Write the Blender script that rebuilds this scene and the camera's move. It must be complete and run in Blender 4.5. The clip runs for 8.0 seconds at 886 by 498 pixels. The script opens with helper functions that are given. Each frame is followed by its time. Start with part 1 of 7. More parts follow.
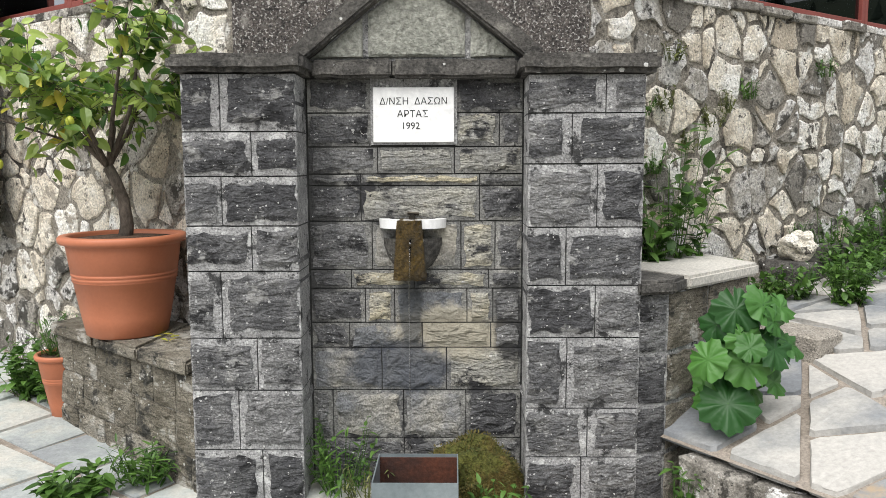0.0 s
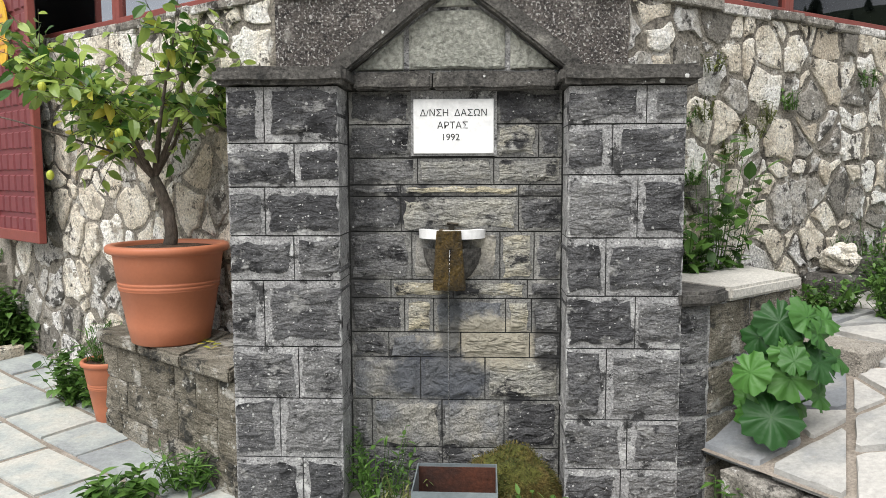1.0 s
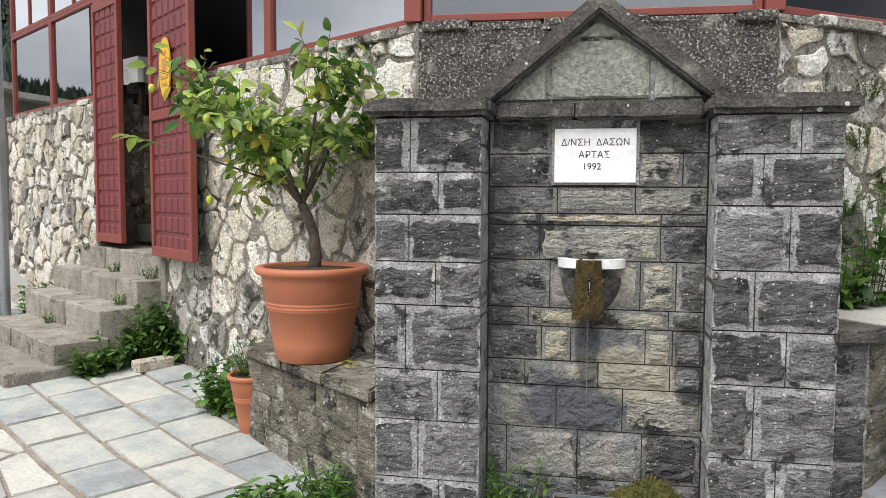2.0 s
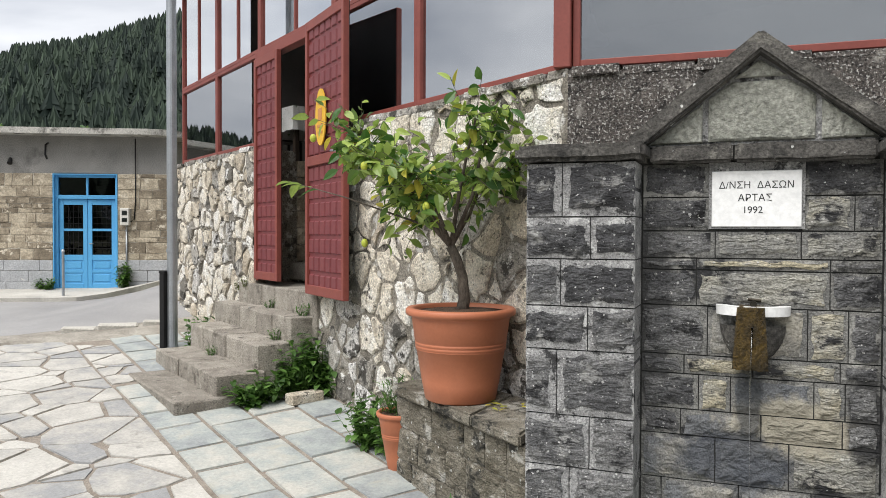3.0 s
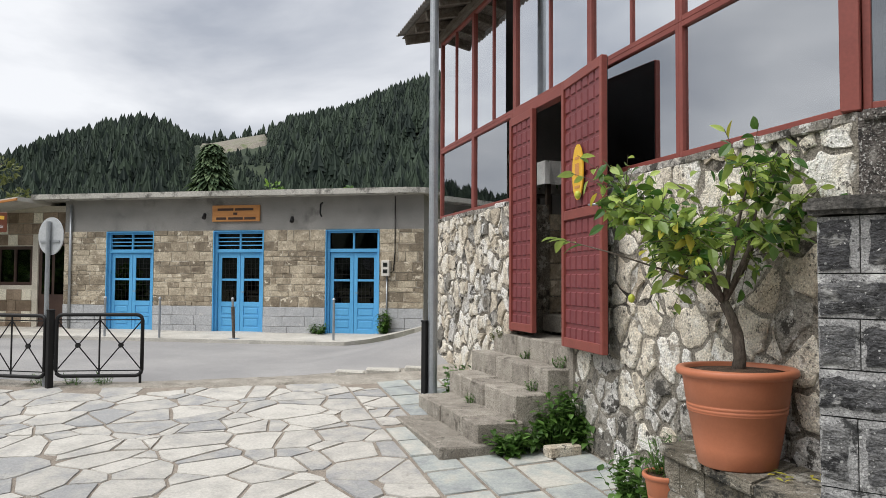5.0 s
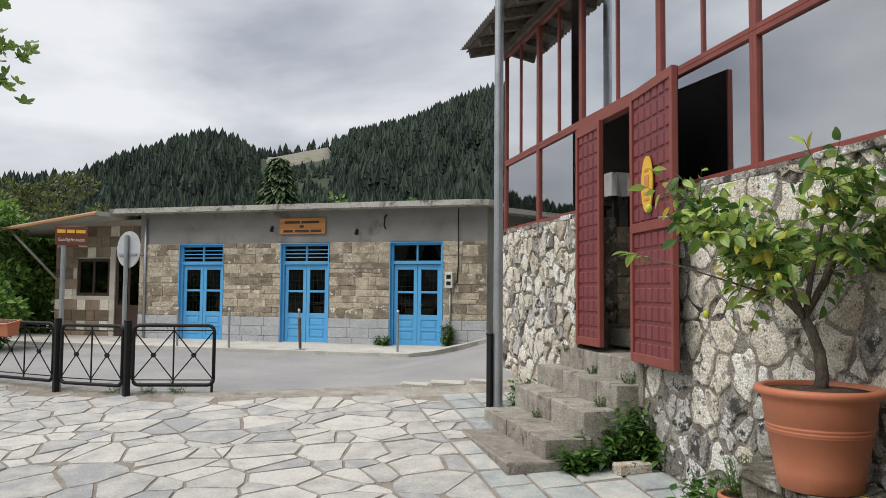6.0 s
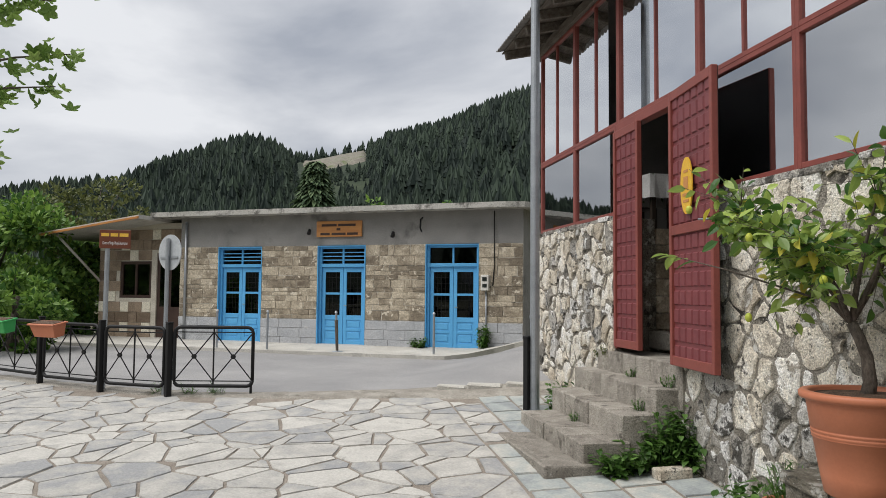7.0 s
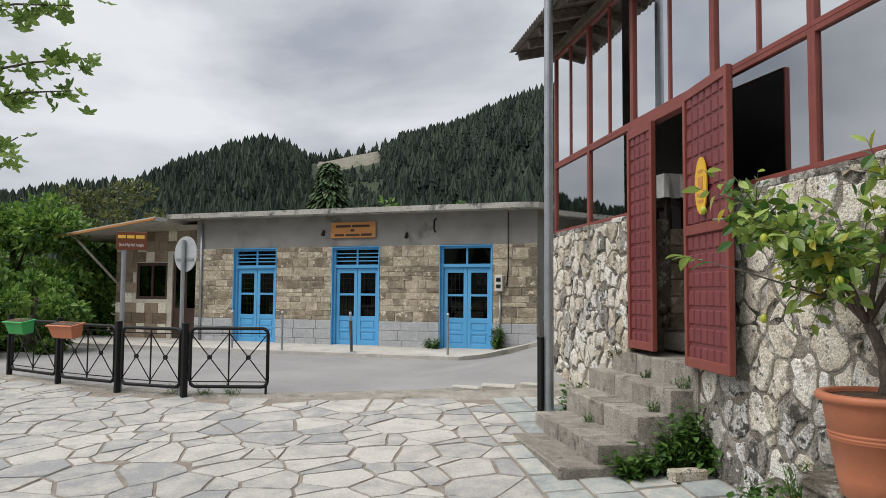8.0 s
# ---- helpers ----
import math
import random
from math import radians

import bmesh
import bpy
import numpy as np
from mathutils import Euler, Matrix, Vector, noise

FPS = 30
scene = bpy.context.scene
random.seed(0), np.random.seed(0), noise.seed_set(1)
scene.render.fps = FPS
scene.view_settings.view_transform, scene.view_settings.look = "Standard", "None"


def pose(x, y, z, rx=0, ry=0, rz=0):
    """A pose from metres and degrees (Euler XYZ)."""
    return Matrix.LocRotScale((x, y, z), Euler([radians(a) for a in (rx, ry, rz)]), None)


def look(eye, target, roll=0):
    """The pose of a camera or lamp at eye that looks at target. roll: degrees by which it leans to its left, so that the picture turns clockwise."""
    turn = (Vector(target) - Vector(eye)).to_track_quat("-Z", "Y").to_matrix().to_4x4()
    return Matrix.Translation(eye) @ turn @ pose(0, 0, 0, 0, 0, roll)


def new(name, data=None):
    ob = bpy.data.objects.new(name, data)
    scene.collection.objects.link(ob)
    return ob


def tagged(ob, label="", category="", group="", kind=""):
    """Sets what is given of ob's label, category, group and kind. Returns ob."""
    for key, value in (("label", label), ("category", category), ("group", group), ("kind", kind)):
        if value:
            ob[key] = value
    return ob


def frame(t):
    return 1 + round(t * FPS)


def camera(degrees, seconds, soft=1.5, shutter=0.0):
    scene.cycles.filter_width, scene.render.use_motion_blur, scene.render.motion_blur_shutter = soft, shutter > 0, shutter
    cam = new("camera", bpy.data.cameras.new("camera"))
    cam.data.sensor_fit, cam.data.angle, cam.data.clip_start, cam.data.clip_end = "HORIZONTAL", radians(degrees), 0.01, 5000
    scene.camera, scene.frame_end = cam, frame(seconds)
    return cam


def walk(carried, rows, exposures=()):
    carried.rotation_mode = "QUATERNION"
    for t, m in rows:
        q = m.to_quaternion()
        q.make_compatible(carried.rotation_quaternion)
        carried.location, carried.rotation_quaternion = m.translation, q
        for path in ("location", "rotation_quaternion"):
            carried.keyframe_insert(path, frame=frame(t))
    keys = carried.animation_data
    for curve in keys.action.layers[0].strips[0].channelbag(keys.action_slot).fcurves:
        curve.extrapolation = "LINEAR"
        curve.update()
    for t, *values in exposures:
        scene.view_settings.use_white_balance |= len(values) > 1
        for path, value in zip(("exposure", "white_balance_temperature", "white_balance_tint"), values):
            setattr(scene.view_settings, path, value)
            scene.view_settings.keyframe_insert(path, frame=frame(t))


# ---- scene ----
cam = camera(60.3, 8.0, soft=0.6)
PATH = [
    (0, (0.039, -0.337, 1.67), (0.009, 1.65, 1.447), -0.2),
    (0.5, (0.022, -0.343, 1.663), (-0.022, 1.646, 1.45), -0.2),
    (1, (-0.003, -0.364, 1.665), (-0.114, 1.624, 1.473), -0.2),
    (1.2, (-0.023, -0.367, 1.669), (-0.174, 1.619, 1.487), 0.0),
    (2.3, (-0.17, -0.442, 1.708), (-0.677, 1.489, 1.598), 0.3),
    (2.5, (-0.187, -0.45, 1.715), (-0.759, 1.464, 1.624), 0.3),
    (3, (-0.225, -0.49, 1.739), (-0.957, 1.371, 1.698), 0.2),
    (3.5, (-0.262, -0.542, 1.748), (-1.164, 1.243, 1.753), 0.2),
    (4, (-0.296, -0.593, 1.76), (-1.356, 1.102, 1.805), 0.3),
    (4.5, (-0.325, -0.624, 1.763), (-1.496, 0.995, 1.831), 0.5),
    (5, (-0.348, -0.651, 1.779), (-1.609, 0.899, 1.863), 0.3),
    (6.5, (-0.393, -0.693, 1.804), (-1.811, 0.713, 1.922), 0.6),
    (7, (-0.394, -0.694, 1.804), (-1.839, 0.683, 1.921), 0.5),
    (7.5, (-0.389, -0.697, 1.808), (-1.85, 0.663, 1.924), 0.3),
    (8, (-0.384, -0.697, 1.81), (-1.855, 0.654, 1.928), 0.4),
]
walk(cam, [(t, look(eye, target, roll)) for t, eye, target, roll in PATH],
     exposures=[(0.0, 0.92), (1.2, 0.9), (2.5, 0.8), (3.5, 0.68), (4.5, 0.6), (5.2, 0.5), (6.5, 0.36), (8.0, 0.32)])

# ---- world, sun ----
world = bpy.data.worlds.new("overcast_sky")
scene.world = world
world.use_nodes = True
wn, wl = world.node_tree.nodes, world.node_tree.links
bg = wn["Background"]
sky = wn.new("ShaderNodeTexSky")
sky.sky_type, sky.sun_disc = "NISHITA", False
sky.sun_elevation, sky.sun_rotation = radians(52), radians(205)
coord = wn.new("ShaderNodeTexCoord")
stretch = wn.new("ShaderNodeMapping")
stretch.inputs["Scale"].default_value = (1.0, 1.0, 2.6)
wl.new(coord.outputs["Generated"], stretch.inputs["Vector"])
puffs = wn.new("ShaderNodeTexNoise")
puffs.inputs["Scale"].default_value, puffs.inputs["Detail"].default_value, puffs.inputs["Roughness"].default_value = 2.3, 7, 0.52
puffs.inputs["Distortion"].default_value = 0.25
wl.new(stretch.outputs["Vector"], puffs.inputs["Vector"])
tone = wn.new("ShaderNodeValToRGB")
tone.color_ramp.elements[0].position, tone.color_ramp.elements[0].color = 0.32, (4.9, 5.25, 6.0, 1)
tone.color_ramp.elements[1].position, tone.color_ramp.elements[1].color = 0.62, (10.2, 10.35, 10.7, 1)
wl.new(puffs.outputs["Fac"], tone.inputs["Fac"])
blend = wn.new("ShaderNodeMix")
blend.data_type = "RGBA"
blend.inputs["Factor"].default_value = 0.93
wl.new(sky.outputs["Color"], blend.inputs["A"])
wl.new(tone.outputs["Color"], blend.inputs["B"])
wl.new(blend.outputs["Result"], bg.inputs["Color"])
bg.inputs["Strength"].default_value = 0.066

sun = new("sun", bpy.data.lights.new("sun", "SUN"))
sun.data.energy, sun.data.angle, sun.data.color = 2.6, radians(55), (1.0, 0.975, 0.95)
sun.matrix_world = look((-4, -9, 16), (0, 0, 0))


# ---- materials ----
def material(name, colors, scale=6.0, rough=0.85, bump=0.3, fine=60.0, stain=None, stain_scale=1.6, stain_at=(0.52, 0.62),
             per_piece=0.0, metal=0.0, speck=None, speck_scale=28.0, speck_at=0.66, island=False, stretch=(1, 1, 1), spec=0.4, depth=0.02, contrast=0.1, crust=None, crust_scale=5.0, crust_at=(0.5, 0.6), dots=None, dot_scale=26.0, ridges=0.0):
    """Colours along a large noise, grain by a fine one, stains and specks with outlines of their own, a shift per piece, and bump."""
    m = bpy.data.materials.new(name)
    m.use_nodes = True
    n, l = m.node_tree.nodes, m.node_tree.links
    p = n["Principled BSDF"]
    p.inputs["Roughness"].default_value, p.inputs["Metallic"].default_value = rough, metal
    p.inputs["Specular IOR Level"].default_value = spec
    tc = n.new("ShaderNodeTexCoord")
    info = n.new("ShaderNodeObjectInfo")
    geo = n.new("ShaderNodeNewGeometry")
    rnd = geo.outputs["Random Per Island"] if island else info.outputs["Random"]
    mp = n.new("ShaderNodeMapping")
    mp.inputs["Scale"].default_value = stretch
    l.new(tc.outputs["Object"], mp.inputs["Vector"])
    off = n.new("ShaderNodeVectorMath")
    off.operation = "MULTIPLY_ADD"
    comb = n.new("ShaderNodeCombineXYZ")
    l.new(rnd, comb.inputs[0]), l.new(rnd, comb.inputs[1]), l.new(rnd, comb.inputs[2])
    off.inputs[1].default_value = (17, 31, 23) if per_piece else (0, 0, 0)
    l.new(comb.outputs[0], off.inputs[0]), l.new(mp.outputs[0], off.inputs[2])
    vec = off.outputs[0]

    def tex(sc, detail=6, r=0.6):
        t = n.new("ShaderNodeTexNoise")
        t.inputs["Scale"].default_value, t.inputs["Detail"].default_value, t.inputs["Roughness"].default_value = sc, detail, r
        l.new(vec, t.inputs["Vector"])
        return t.outputs["Fac"]

    def mix(a, b, fac, mode="MIX"):
        x = n.new("ShaderNodeMix")
        x.data_type, x.blend_type = "RGBA", mode
        for sock, v in ((x.inputs["A"], a), (x.inputs["B"], b), (x.inputs["Factor"], fac)):
            if isinstance(v, bpy.types.NodeSocket):
                l.new(v, sock)
            else:
                sock.default_value = v if isinstance(v, float) else (*v, 1)
        return x.outputs["Result"]

    def ramp(fac, lo, hi):
        r = n.new("ShaderNodeMapRange")
        r.inputs["From Min"].default_value, r.inputs["From Max"].default_value = lo, hi
        l.new(fac, r.inputs["Value"])
        return r.outputs["Result"]

    big = tex(scale)
    cr = n.new("ShaderNodeValToRGB")
    while len(cr.color_ramp.elements) < len(colors):
        cr.color_ramp.elements.new(0.5)
    for i, (e, c) in enumerate(zip(cr.color_ramp.elements, colors)):
        e.position, e.color = 0.3 + 0.4 * i / max(1, len(colors) - 1), (*c, 1)
    if per_piece:
        shift = n.new("ShaderNodeMath")
        shift.operation = "MULTIPLY_ADD"
        l.new(rnd, shift.inputs[0])
        shift.inputs[1].default_value = per_piece
        plus = n.new("ShaderNodeMath")
        plus.operation = "SUBTRACT"
        l.new(big, plus.inputs[0])
        plus.inputs[1].default_value = per_piece / 2
        l.new(plus.outputs[0], shift.inputs[2])
        l.new(shift.outputs[0], cr.inputs["Fac"])
    else:
        l.new(big, cr.inputs["Fac"])
    col = cr.outputs["Color"]
    grain = tex(fine, 4, 0.7)
    g = n.new("ShaderNodeMapRange")
    g.inputs["From Min"].default_value, g.inputs["From Max"].default_value = 0.33, 0.67
    g.inputs["To Min"].default_value, g.inputs["To Max"].default_value = 1 - contrast, 1 + contrast
    l.new(grain, g.inputs["Value"])
    gc = n.new("ShaderNodeCombineXYZ")
    for i in range(3):
        l.new(g.outputs["Result"], gc.inputs[i])
    x = n.new("ShaderNodeMix")
    x.data_type, x.blend_type = "RGBA", "MULTIPLY"
    x.inputs["Factor"].default_value = 1.0
    l.new(col, x.inputs["A"]), l.new(gc.outputs[0], x.inputs["B"])
    col = x.outputs["Result"]
    if crust:
        col = mix(col, crust, ramp(tex(crust_scale, 9, 0.72), *crust_at))
    if stain:
        col = mix(col, stain, ramp(tex(stain_scale, 8, 0.68), *stain_at))
    if speck:
        col = mix(col, speck, ramp(tex(speck_scale, 3, 0.6), speck_at, speck_at + 0.03))
    if dots:
        vo = n.new("ShaderNodeTexVoronoi")
        vo.inputs["Scale"].default_value = dot_scale
        wob, wv = n.new("ShaderNodeTexNoise"), n.new("ShaderNodeVectorMath")
        wob.inputs["Scale"].default_value, wv.operation = 55, "MULTIPLY_ADD"
        l.new(tc.outputs["Object"], wob.inputs["Vector"])
        wv.inputs[1].default_value = (0.012, 0.012, 0.012)
        l.new(wob.outputs["Color"], wv.inputs[0]), l.new(tc.outputs["Object"], wv.inputs[2])
        l.new(wv.outputs[0], vo.inputs["Vector"])
        size = n.new("ShaderNodeSeparateColor")
        l.new(vo.outputs["Color"], size.inputs[0])
        rad = n.new("ShaderNodeMapRange")
        rad.inputs["From Min"].default_value, rad.inputs["From Max"].default_value = 0.6, 1.0
        rad.inputs["To Min"].default_value, rad.inputs["To Max"].default_value = 0.0, 0.27
        l.new(size.outputs[0], rad.inputs["Value"])
        less = n.new("ShaderNodeMath")
        less.operation = "LESS_THAN"
        l.new(vo.outputs["Distance"], less.inputs[0]), l.new(rad.outputs["Result"], less.inputs[1])
        fade = n.new("ShaderNodeMath")
        fade.operation, fade.inputs[1].default_value = "MULTIPLY", 0.85
        l.new(less.outputs[0], fade.inputs[0])
        col = mix(col, dots, fade.outputs[0])
    l.new(col, p.inputs["Base Color"])
    if bump:
        bp = n.new("ShaderNodeBump")
        bp.inputs["Strength"].default_value, bp.inputs["Distance"].default_value = bump, depth
        add = n.new("ShaderNodeMath")
        add.operation = "MULTIPLY_ADD"
        l.new(grain, add.inputs[0])
        add.inputs[1].default_value = 0.35
        mid = n.new("ShaderNodeMath")
        mid.operation = "MULTIPLY_ADD"
        l.new(tex(scale * 8.5, 4, 0.7), mid.inputs[0])
        mid.inputs[1].default_value = 0.6
        l.new(tex(scale * 3.1, 5, 0.65), mid.inputs[2])
        l.new(mid.outputs[0], add.inputs[2])
        top = add.outputs[0]
        if ridges:
            rp = n.new("ShaderNodeMapping")
            rp.inputs["Scale"].default_value, rp.inputs["Rotation"].default_value = (15, 15, 26), (0, 0.45, 0)
            l.new(vec, rp.inputs["Vector"])
            rn = n.new("ShaderNodeTexNoise")
            rn.inputs["Scale"].default_value, rn.inputs["Detail"].default_value, rn.inputs["Distortion"].default_value = 1.0, 3, 0.6
            l.new(rp.outputs[0], rn.inputs["Vector"])
            rm = n.new("ShaderNodeMath")
            rm.operation, rm.inputs[1].default_value = "MULTIPLY_ADD", ridges
            l.new(rn.outputs["Fac"], rm.inputs[0]), l.new(top, rm.inputs[2])
            top = rm.outputs[0]
        l.new(top, bp.inputs["Height"])
        l.new(bp.outputs[0], p.inputs["Normal"])
    return m


def leafy(name, dark, light, rough=0.5, through_light=0.35, single=False):
    m = bpy.data.materials.new(name)
    m.use_nodes = True
    n, l = m.node_tree.nodes, m.node_tree.links
    p = n["Principled BSDF"]
    geo = n.new("ShaderNodeNewGeometry")
    cr = n.new("ShaderNodeValToRGB")
    cr.color_ramp.elements[0].color, cr.color_ramp.elements[1].color = (*dark, 1), (*light, 1)
    cr.color_ramp.elements[0].position = 0.15
    l.new(n.new("ShaderNodeObjectInfo").outputs["Random"] if single else geo.outputs["Random Per Island"], cr.inputs["Fac"])
    wrinkle, relief = n.new("ShaderNodeTexNoise"), n.new("ShaderNodeBump")
    wrinkle.inputs["Scale"].default_value = 45
    relief.inputs["Strength"].default_value, relief.inputs["Distance"].default_value = 0.5, 0.006
    l.new(n.new("ShaderNodeTexCoord").outputs["Object"], wrinkle.inputs["Vector"])
    l.new(wrinkle.outputs["Fac"], relief.inputs["Height"]), l.new(relief.outputs[0], p.inputs["Normal"])
    l.new(cr.outputs["Color"], p.inputs["Base Color"])
    p.inputs["Roughness"].default_value = rough
    tr = n.new("ShaderNodeBsdfTranslucent")
    l.new(cr.outputs["Color"], tr.inputs["Color"])
    mx = n.new("ShaderNodeMixShader")
    mx.inputs[0].default_value = through_light
    l.new(p.outputs[0], mx.inputs[1]), l.new(tr.outputs[0], mx.inputs[2])
    l.new(mx.outputs[0], n["Material Output"].inputs["Surface"])
    return m


def window_glass(name, strength, tint):
    m = bpy.data.materials.new(name)
    m.use_nodes = True
    n, l = m.node_tree.nodes, m.node_tree.links
    n.remove(n["Principled BSDF"])
    gl, tr, mx, fr = (n.new("ShaderNodeBsdfGlossy"), n.new("ShaderNodeBsdfTransparent"), n.new("ShaderNodeMixShader"), n.new("ShaderNodeFresnel"))
    gl.inputs["Roughness"].default_value = 0.015
    gl.inputs["Color"].default_value = (0.93, 0.95, 0.97, 1)
    tr.inputs["Color"].default_value = (*tint, 1)
    fr.inputs["IOR"].default_value = strength
    l.new(fr.outputs[0], mx.inputs[0]), l.new(tr.outputs[0], mx.inputs[1]), l.new(gl.outputs[0], mx.inputs[2])
    l.new(mx.outputs[0], n["Material Output"].inputs["Surface"])
    return m


M = {}
M["block"] = material("dark_weathered_sandstone", [(0.082, 0.082, 0.086), (0.156, 0.156, 0.158), (0.285, 0.283, 0.277)], 7, 0.9, 1.0, 95, stain=(0.4, 0.396, 0.38), stain_scale=6,
                      stain_at=(0.59, 0.65), per_piece=0.36, speck=(0.72, 0.72, 0.7), speck_scale=46, speck_at=0.665, stretch=(1, 1, 1.3), contrast=0.5, crust=(0.036, 0.036, 0.038), crust_scale=4, crust_at=(0.55, 0.62), depth=0.06, dots=(0.7, 0.7, 0.68), dot_scale=36, ridges=2.0)
M["niche_block"] = material("buff_sandstone", [(0.3, 0.298, 0.282), (0.47, 0.455, 0.395), (0.59, 0.53, 0.38)], 4, 0.88, 1.0, 95, stain=(0.52, 0.515, 0.48), stain_scale=5,
                            stain_at=(0.6, 0.66), per_piece=0.34, speck=(0.06, 0.06, 0.06), speck_scale=36, speck_at=0.655, stretch=(1, 1, 1.5), contrast=0.4, crust=(0.05, 0.05, 0.052), crust_scale=3.4, crust_at=(0.54, 0.6), dots=(0.7, 0.7, 0.66), dot_scale=34, ridges=1.8, depth=0.055)
M["wet_block"] = material("wet_blue_grey_sandstone", [(0.11, 0.12, 0.135), (0.22, 0.225, 0.23), (0.37, 0.35, 0.3)], 3.4, 0.5, 1.0, 110, stain=(0.46, 0.43, 0.36), stain_scale=3.0,
                          stain_at=(0.58, 0.68), per_piece=0.2, stretch=(1, 1, 0.8), contrast=0.4, crust=(0.045, 0.049, 0.055), crust_scale=3.0, crust_at=(0.54, 0.64), ridges=1.2, depth=0.035)
M["moss_block"] = material("mossy_brown_masonry", [(0.135, 0.118, 0.086), (0.26, 0.235, 0.185), (0.4, 0.37, 0.31)], 5, 0.93, 1.0, 110, stain=(0.5, 0.48, 0.43), stain_scale=5, stain_at=(0.57, 0.62), per_piece=0.2,
                           stretch=(1, 1, 1.3), contrast=0.55, crust=(0.05, 0.048, 0.04), crust_scale=4, crust_at=(0.53, 0.6), dots=(0.62, 0.62, 0.58), dot_scale=24, ridges=1.3, depth=0.045)
M["mortar"] = material("grey_pointing", [(0.28, 0.278, 0.274), (0.48, 0.476, 0.468)], 9, 0.95, 1.0, 95, stain=(0.66, 0.66, 0.64), stain_scale=9, stain_at=(0.58, 0.63), speck=(0.09, 0.09, 0.088), speck_scale=40, speck_at=0.64, contrast=0.5,
                       crust=(0.055, 0.055, 0.055), crust_scale=6, crust_at=(0.55, 0.6), dots=(0.74, 0.74, 0.71), dot_scale=34, depth=0.03)
# pointing inside the niche, a darker grey than on the piers
M["niche_mortar"] = material("dark_grey_pointing", [(0.17, 0.17, 0.163), (0.32, 0.315, 0.29)], 6, 0.93, 1.0, 95, stain=(0.44, 0.43, 0.4), stain_scale=6, stain_at=(0.58, 0.64), speck=(0.05, 0.05, 0.05), speck_scale=36, speck_at=0.64, contrast=0.5,
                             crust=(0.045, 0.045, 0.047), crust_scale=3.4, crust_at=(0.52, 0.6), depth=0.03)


def ragged_patch(m, centre, radii, colour, most=0.85, rough=None):
    """A ragged patch of colour across the stones, water and lime among them: an ellipse in x and z, broken up by noise.
    """
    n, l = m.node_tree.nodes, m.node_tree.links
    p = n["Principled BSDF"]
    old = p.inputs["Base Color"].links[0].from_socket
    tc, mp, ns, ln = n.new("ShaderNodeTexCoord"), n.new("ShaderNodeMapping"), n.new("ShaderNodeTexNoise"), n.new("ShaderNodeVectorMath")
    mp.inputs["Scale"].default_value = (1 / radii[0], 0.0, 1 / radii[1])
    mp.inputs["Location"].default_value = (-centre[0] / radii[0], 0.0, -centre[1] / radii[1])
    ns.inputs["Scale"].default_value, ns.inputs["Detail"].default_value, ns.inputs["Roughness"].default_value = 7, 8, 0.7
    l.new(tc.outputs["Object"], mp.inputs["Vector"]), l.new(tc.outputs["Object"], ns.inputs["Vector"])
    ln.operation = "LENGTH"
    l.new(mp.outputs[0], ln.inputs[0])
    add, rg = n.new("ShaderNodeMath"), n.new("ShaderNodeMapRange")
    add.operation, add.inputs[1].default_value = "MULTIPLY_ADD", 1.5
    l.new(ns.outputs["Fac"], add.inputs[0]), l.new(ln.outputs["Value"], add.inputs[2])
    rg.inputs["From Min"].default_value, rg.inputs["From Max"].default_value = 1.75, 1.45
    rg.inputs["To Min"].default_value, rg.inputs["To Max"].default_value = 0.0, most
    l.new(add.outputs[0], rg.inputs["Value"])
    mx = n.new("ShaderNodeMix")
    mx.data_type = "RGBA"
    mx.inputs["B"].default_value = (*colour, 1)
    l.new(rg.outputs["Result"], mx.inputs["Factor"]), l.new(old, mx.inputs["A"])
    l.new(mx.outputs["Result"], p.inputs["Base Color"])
    if rough:
        mr = n.new("ShaderNodeMapRange")
        mr.inputs["To Min"].default_value, mr.inputs["To Max"].default_value = p.inputs["Roughness"].default_value, rough
        l.new(rg.outputs["Result"], mr.inputs["Value"]), l.new(mr.outputs["Result"], p.inputs["Roughness"])


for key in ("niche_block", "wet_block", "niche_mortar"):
    ragged_patch(M[key], (0.02, 0.78), (0.34, 0.17), (0.5, 0.455, 0.35), 0.75)
    ragged_patch(M[key], (-0.27, 0.6), (0.34, 0.16), (0.075, 0.083, 0.1), 0.85, 0.45)
    ragged_patch(M[key], (-0.19, 0.95), (0.07, 0.3), (0.08, 0.085, 0.09), 0.8, 0.4)
    # near-black patches at the niche's right and left sides
    ragged_patch(M[key], (0.33, 0.85), (0.1, 0.3), (0.04, 0.04, 0.042), 0.85)
    ragged_patch(M[key], (-0.66, 1.3), (0.13, 0.6), (0.04, 0.04, 0.042), 0.8)
M["joint_gap"] = material("dark_raked_joint", [(0.03, 0.03, 0.03), (0.07, 0.07, 0.065)], 7, 0.95, 0.3, 60)
M["cap"] = material("mossy_coping_stone", [(0.05, 0.047, 0.043), (0.125, 0.118, 0.106)], 8, 0.92, 0.9, 60, stain=(0.24, 0.23, 0.2), stain_scale=7, stain_at=(0.58, 0.68), speck=(0.62, 0.63, 0.6), speck_scale=17, speck_at=0.69, contrast=0.6,
                    crust=(0.02, 0.02, 0.019), crust_scale=5, crust_at=(0.55, 0.65), dots=(0.68, 0.68, 0.65), dot_scale=18)
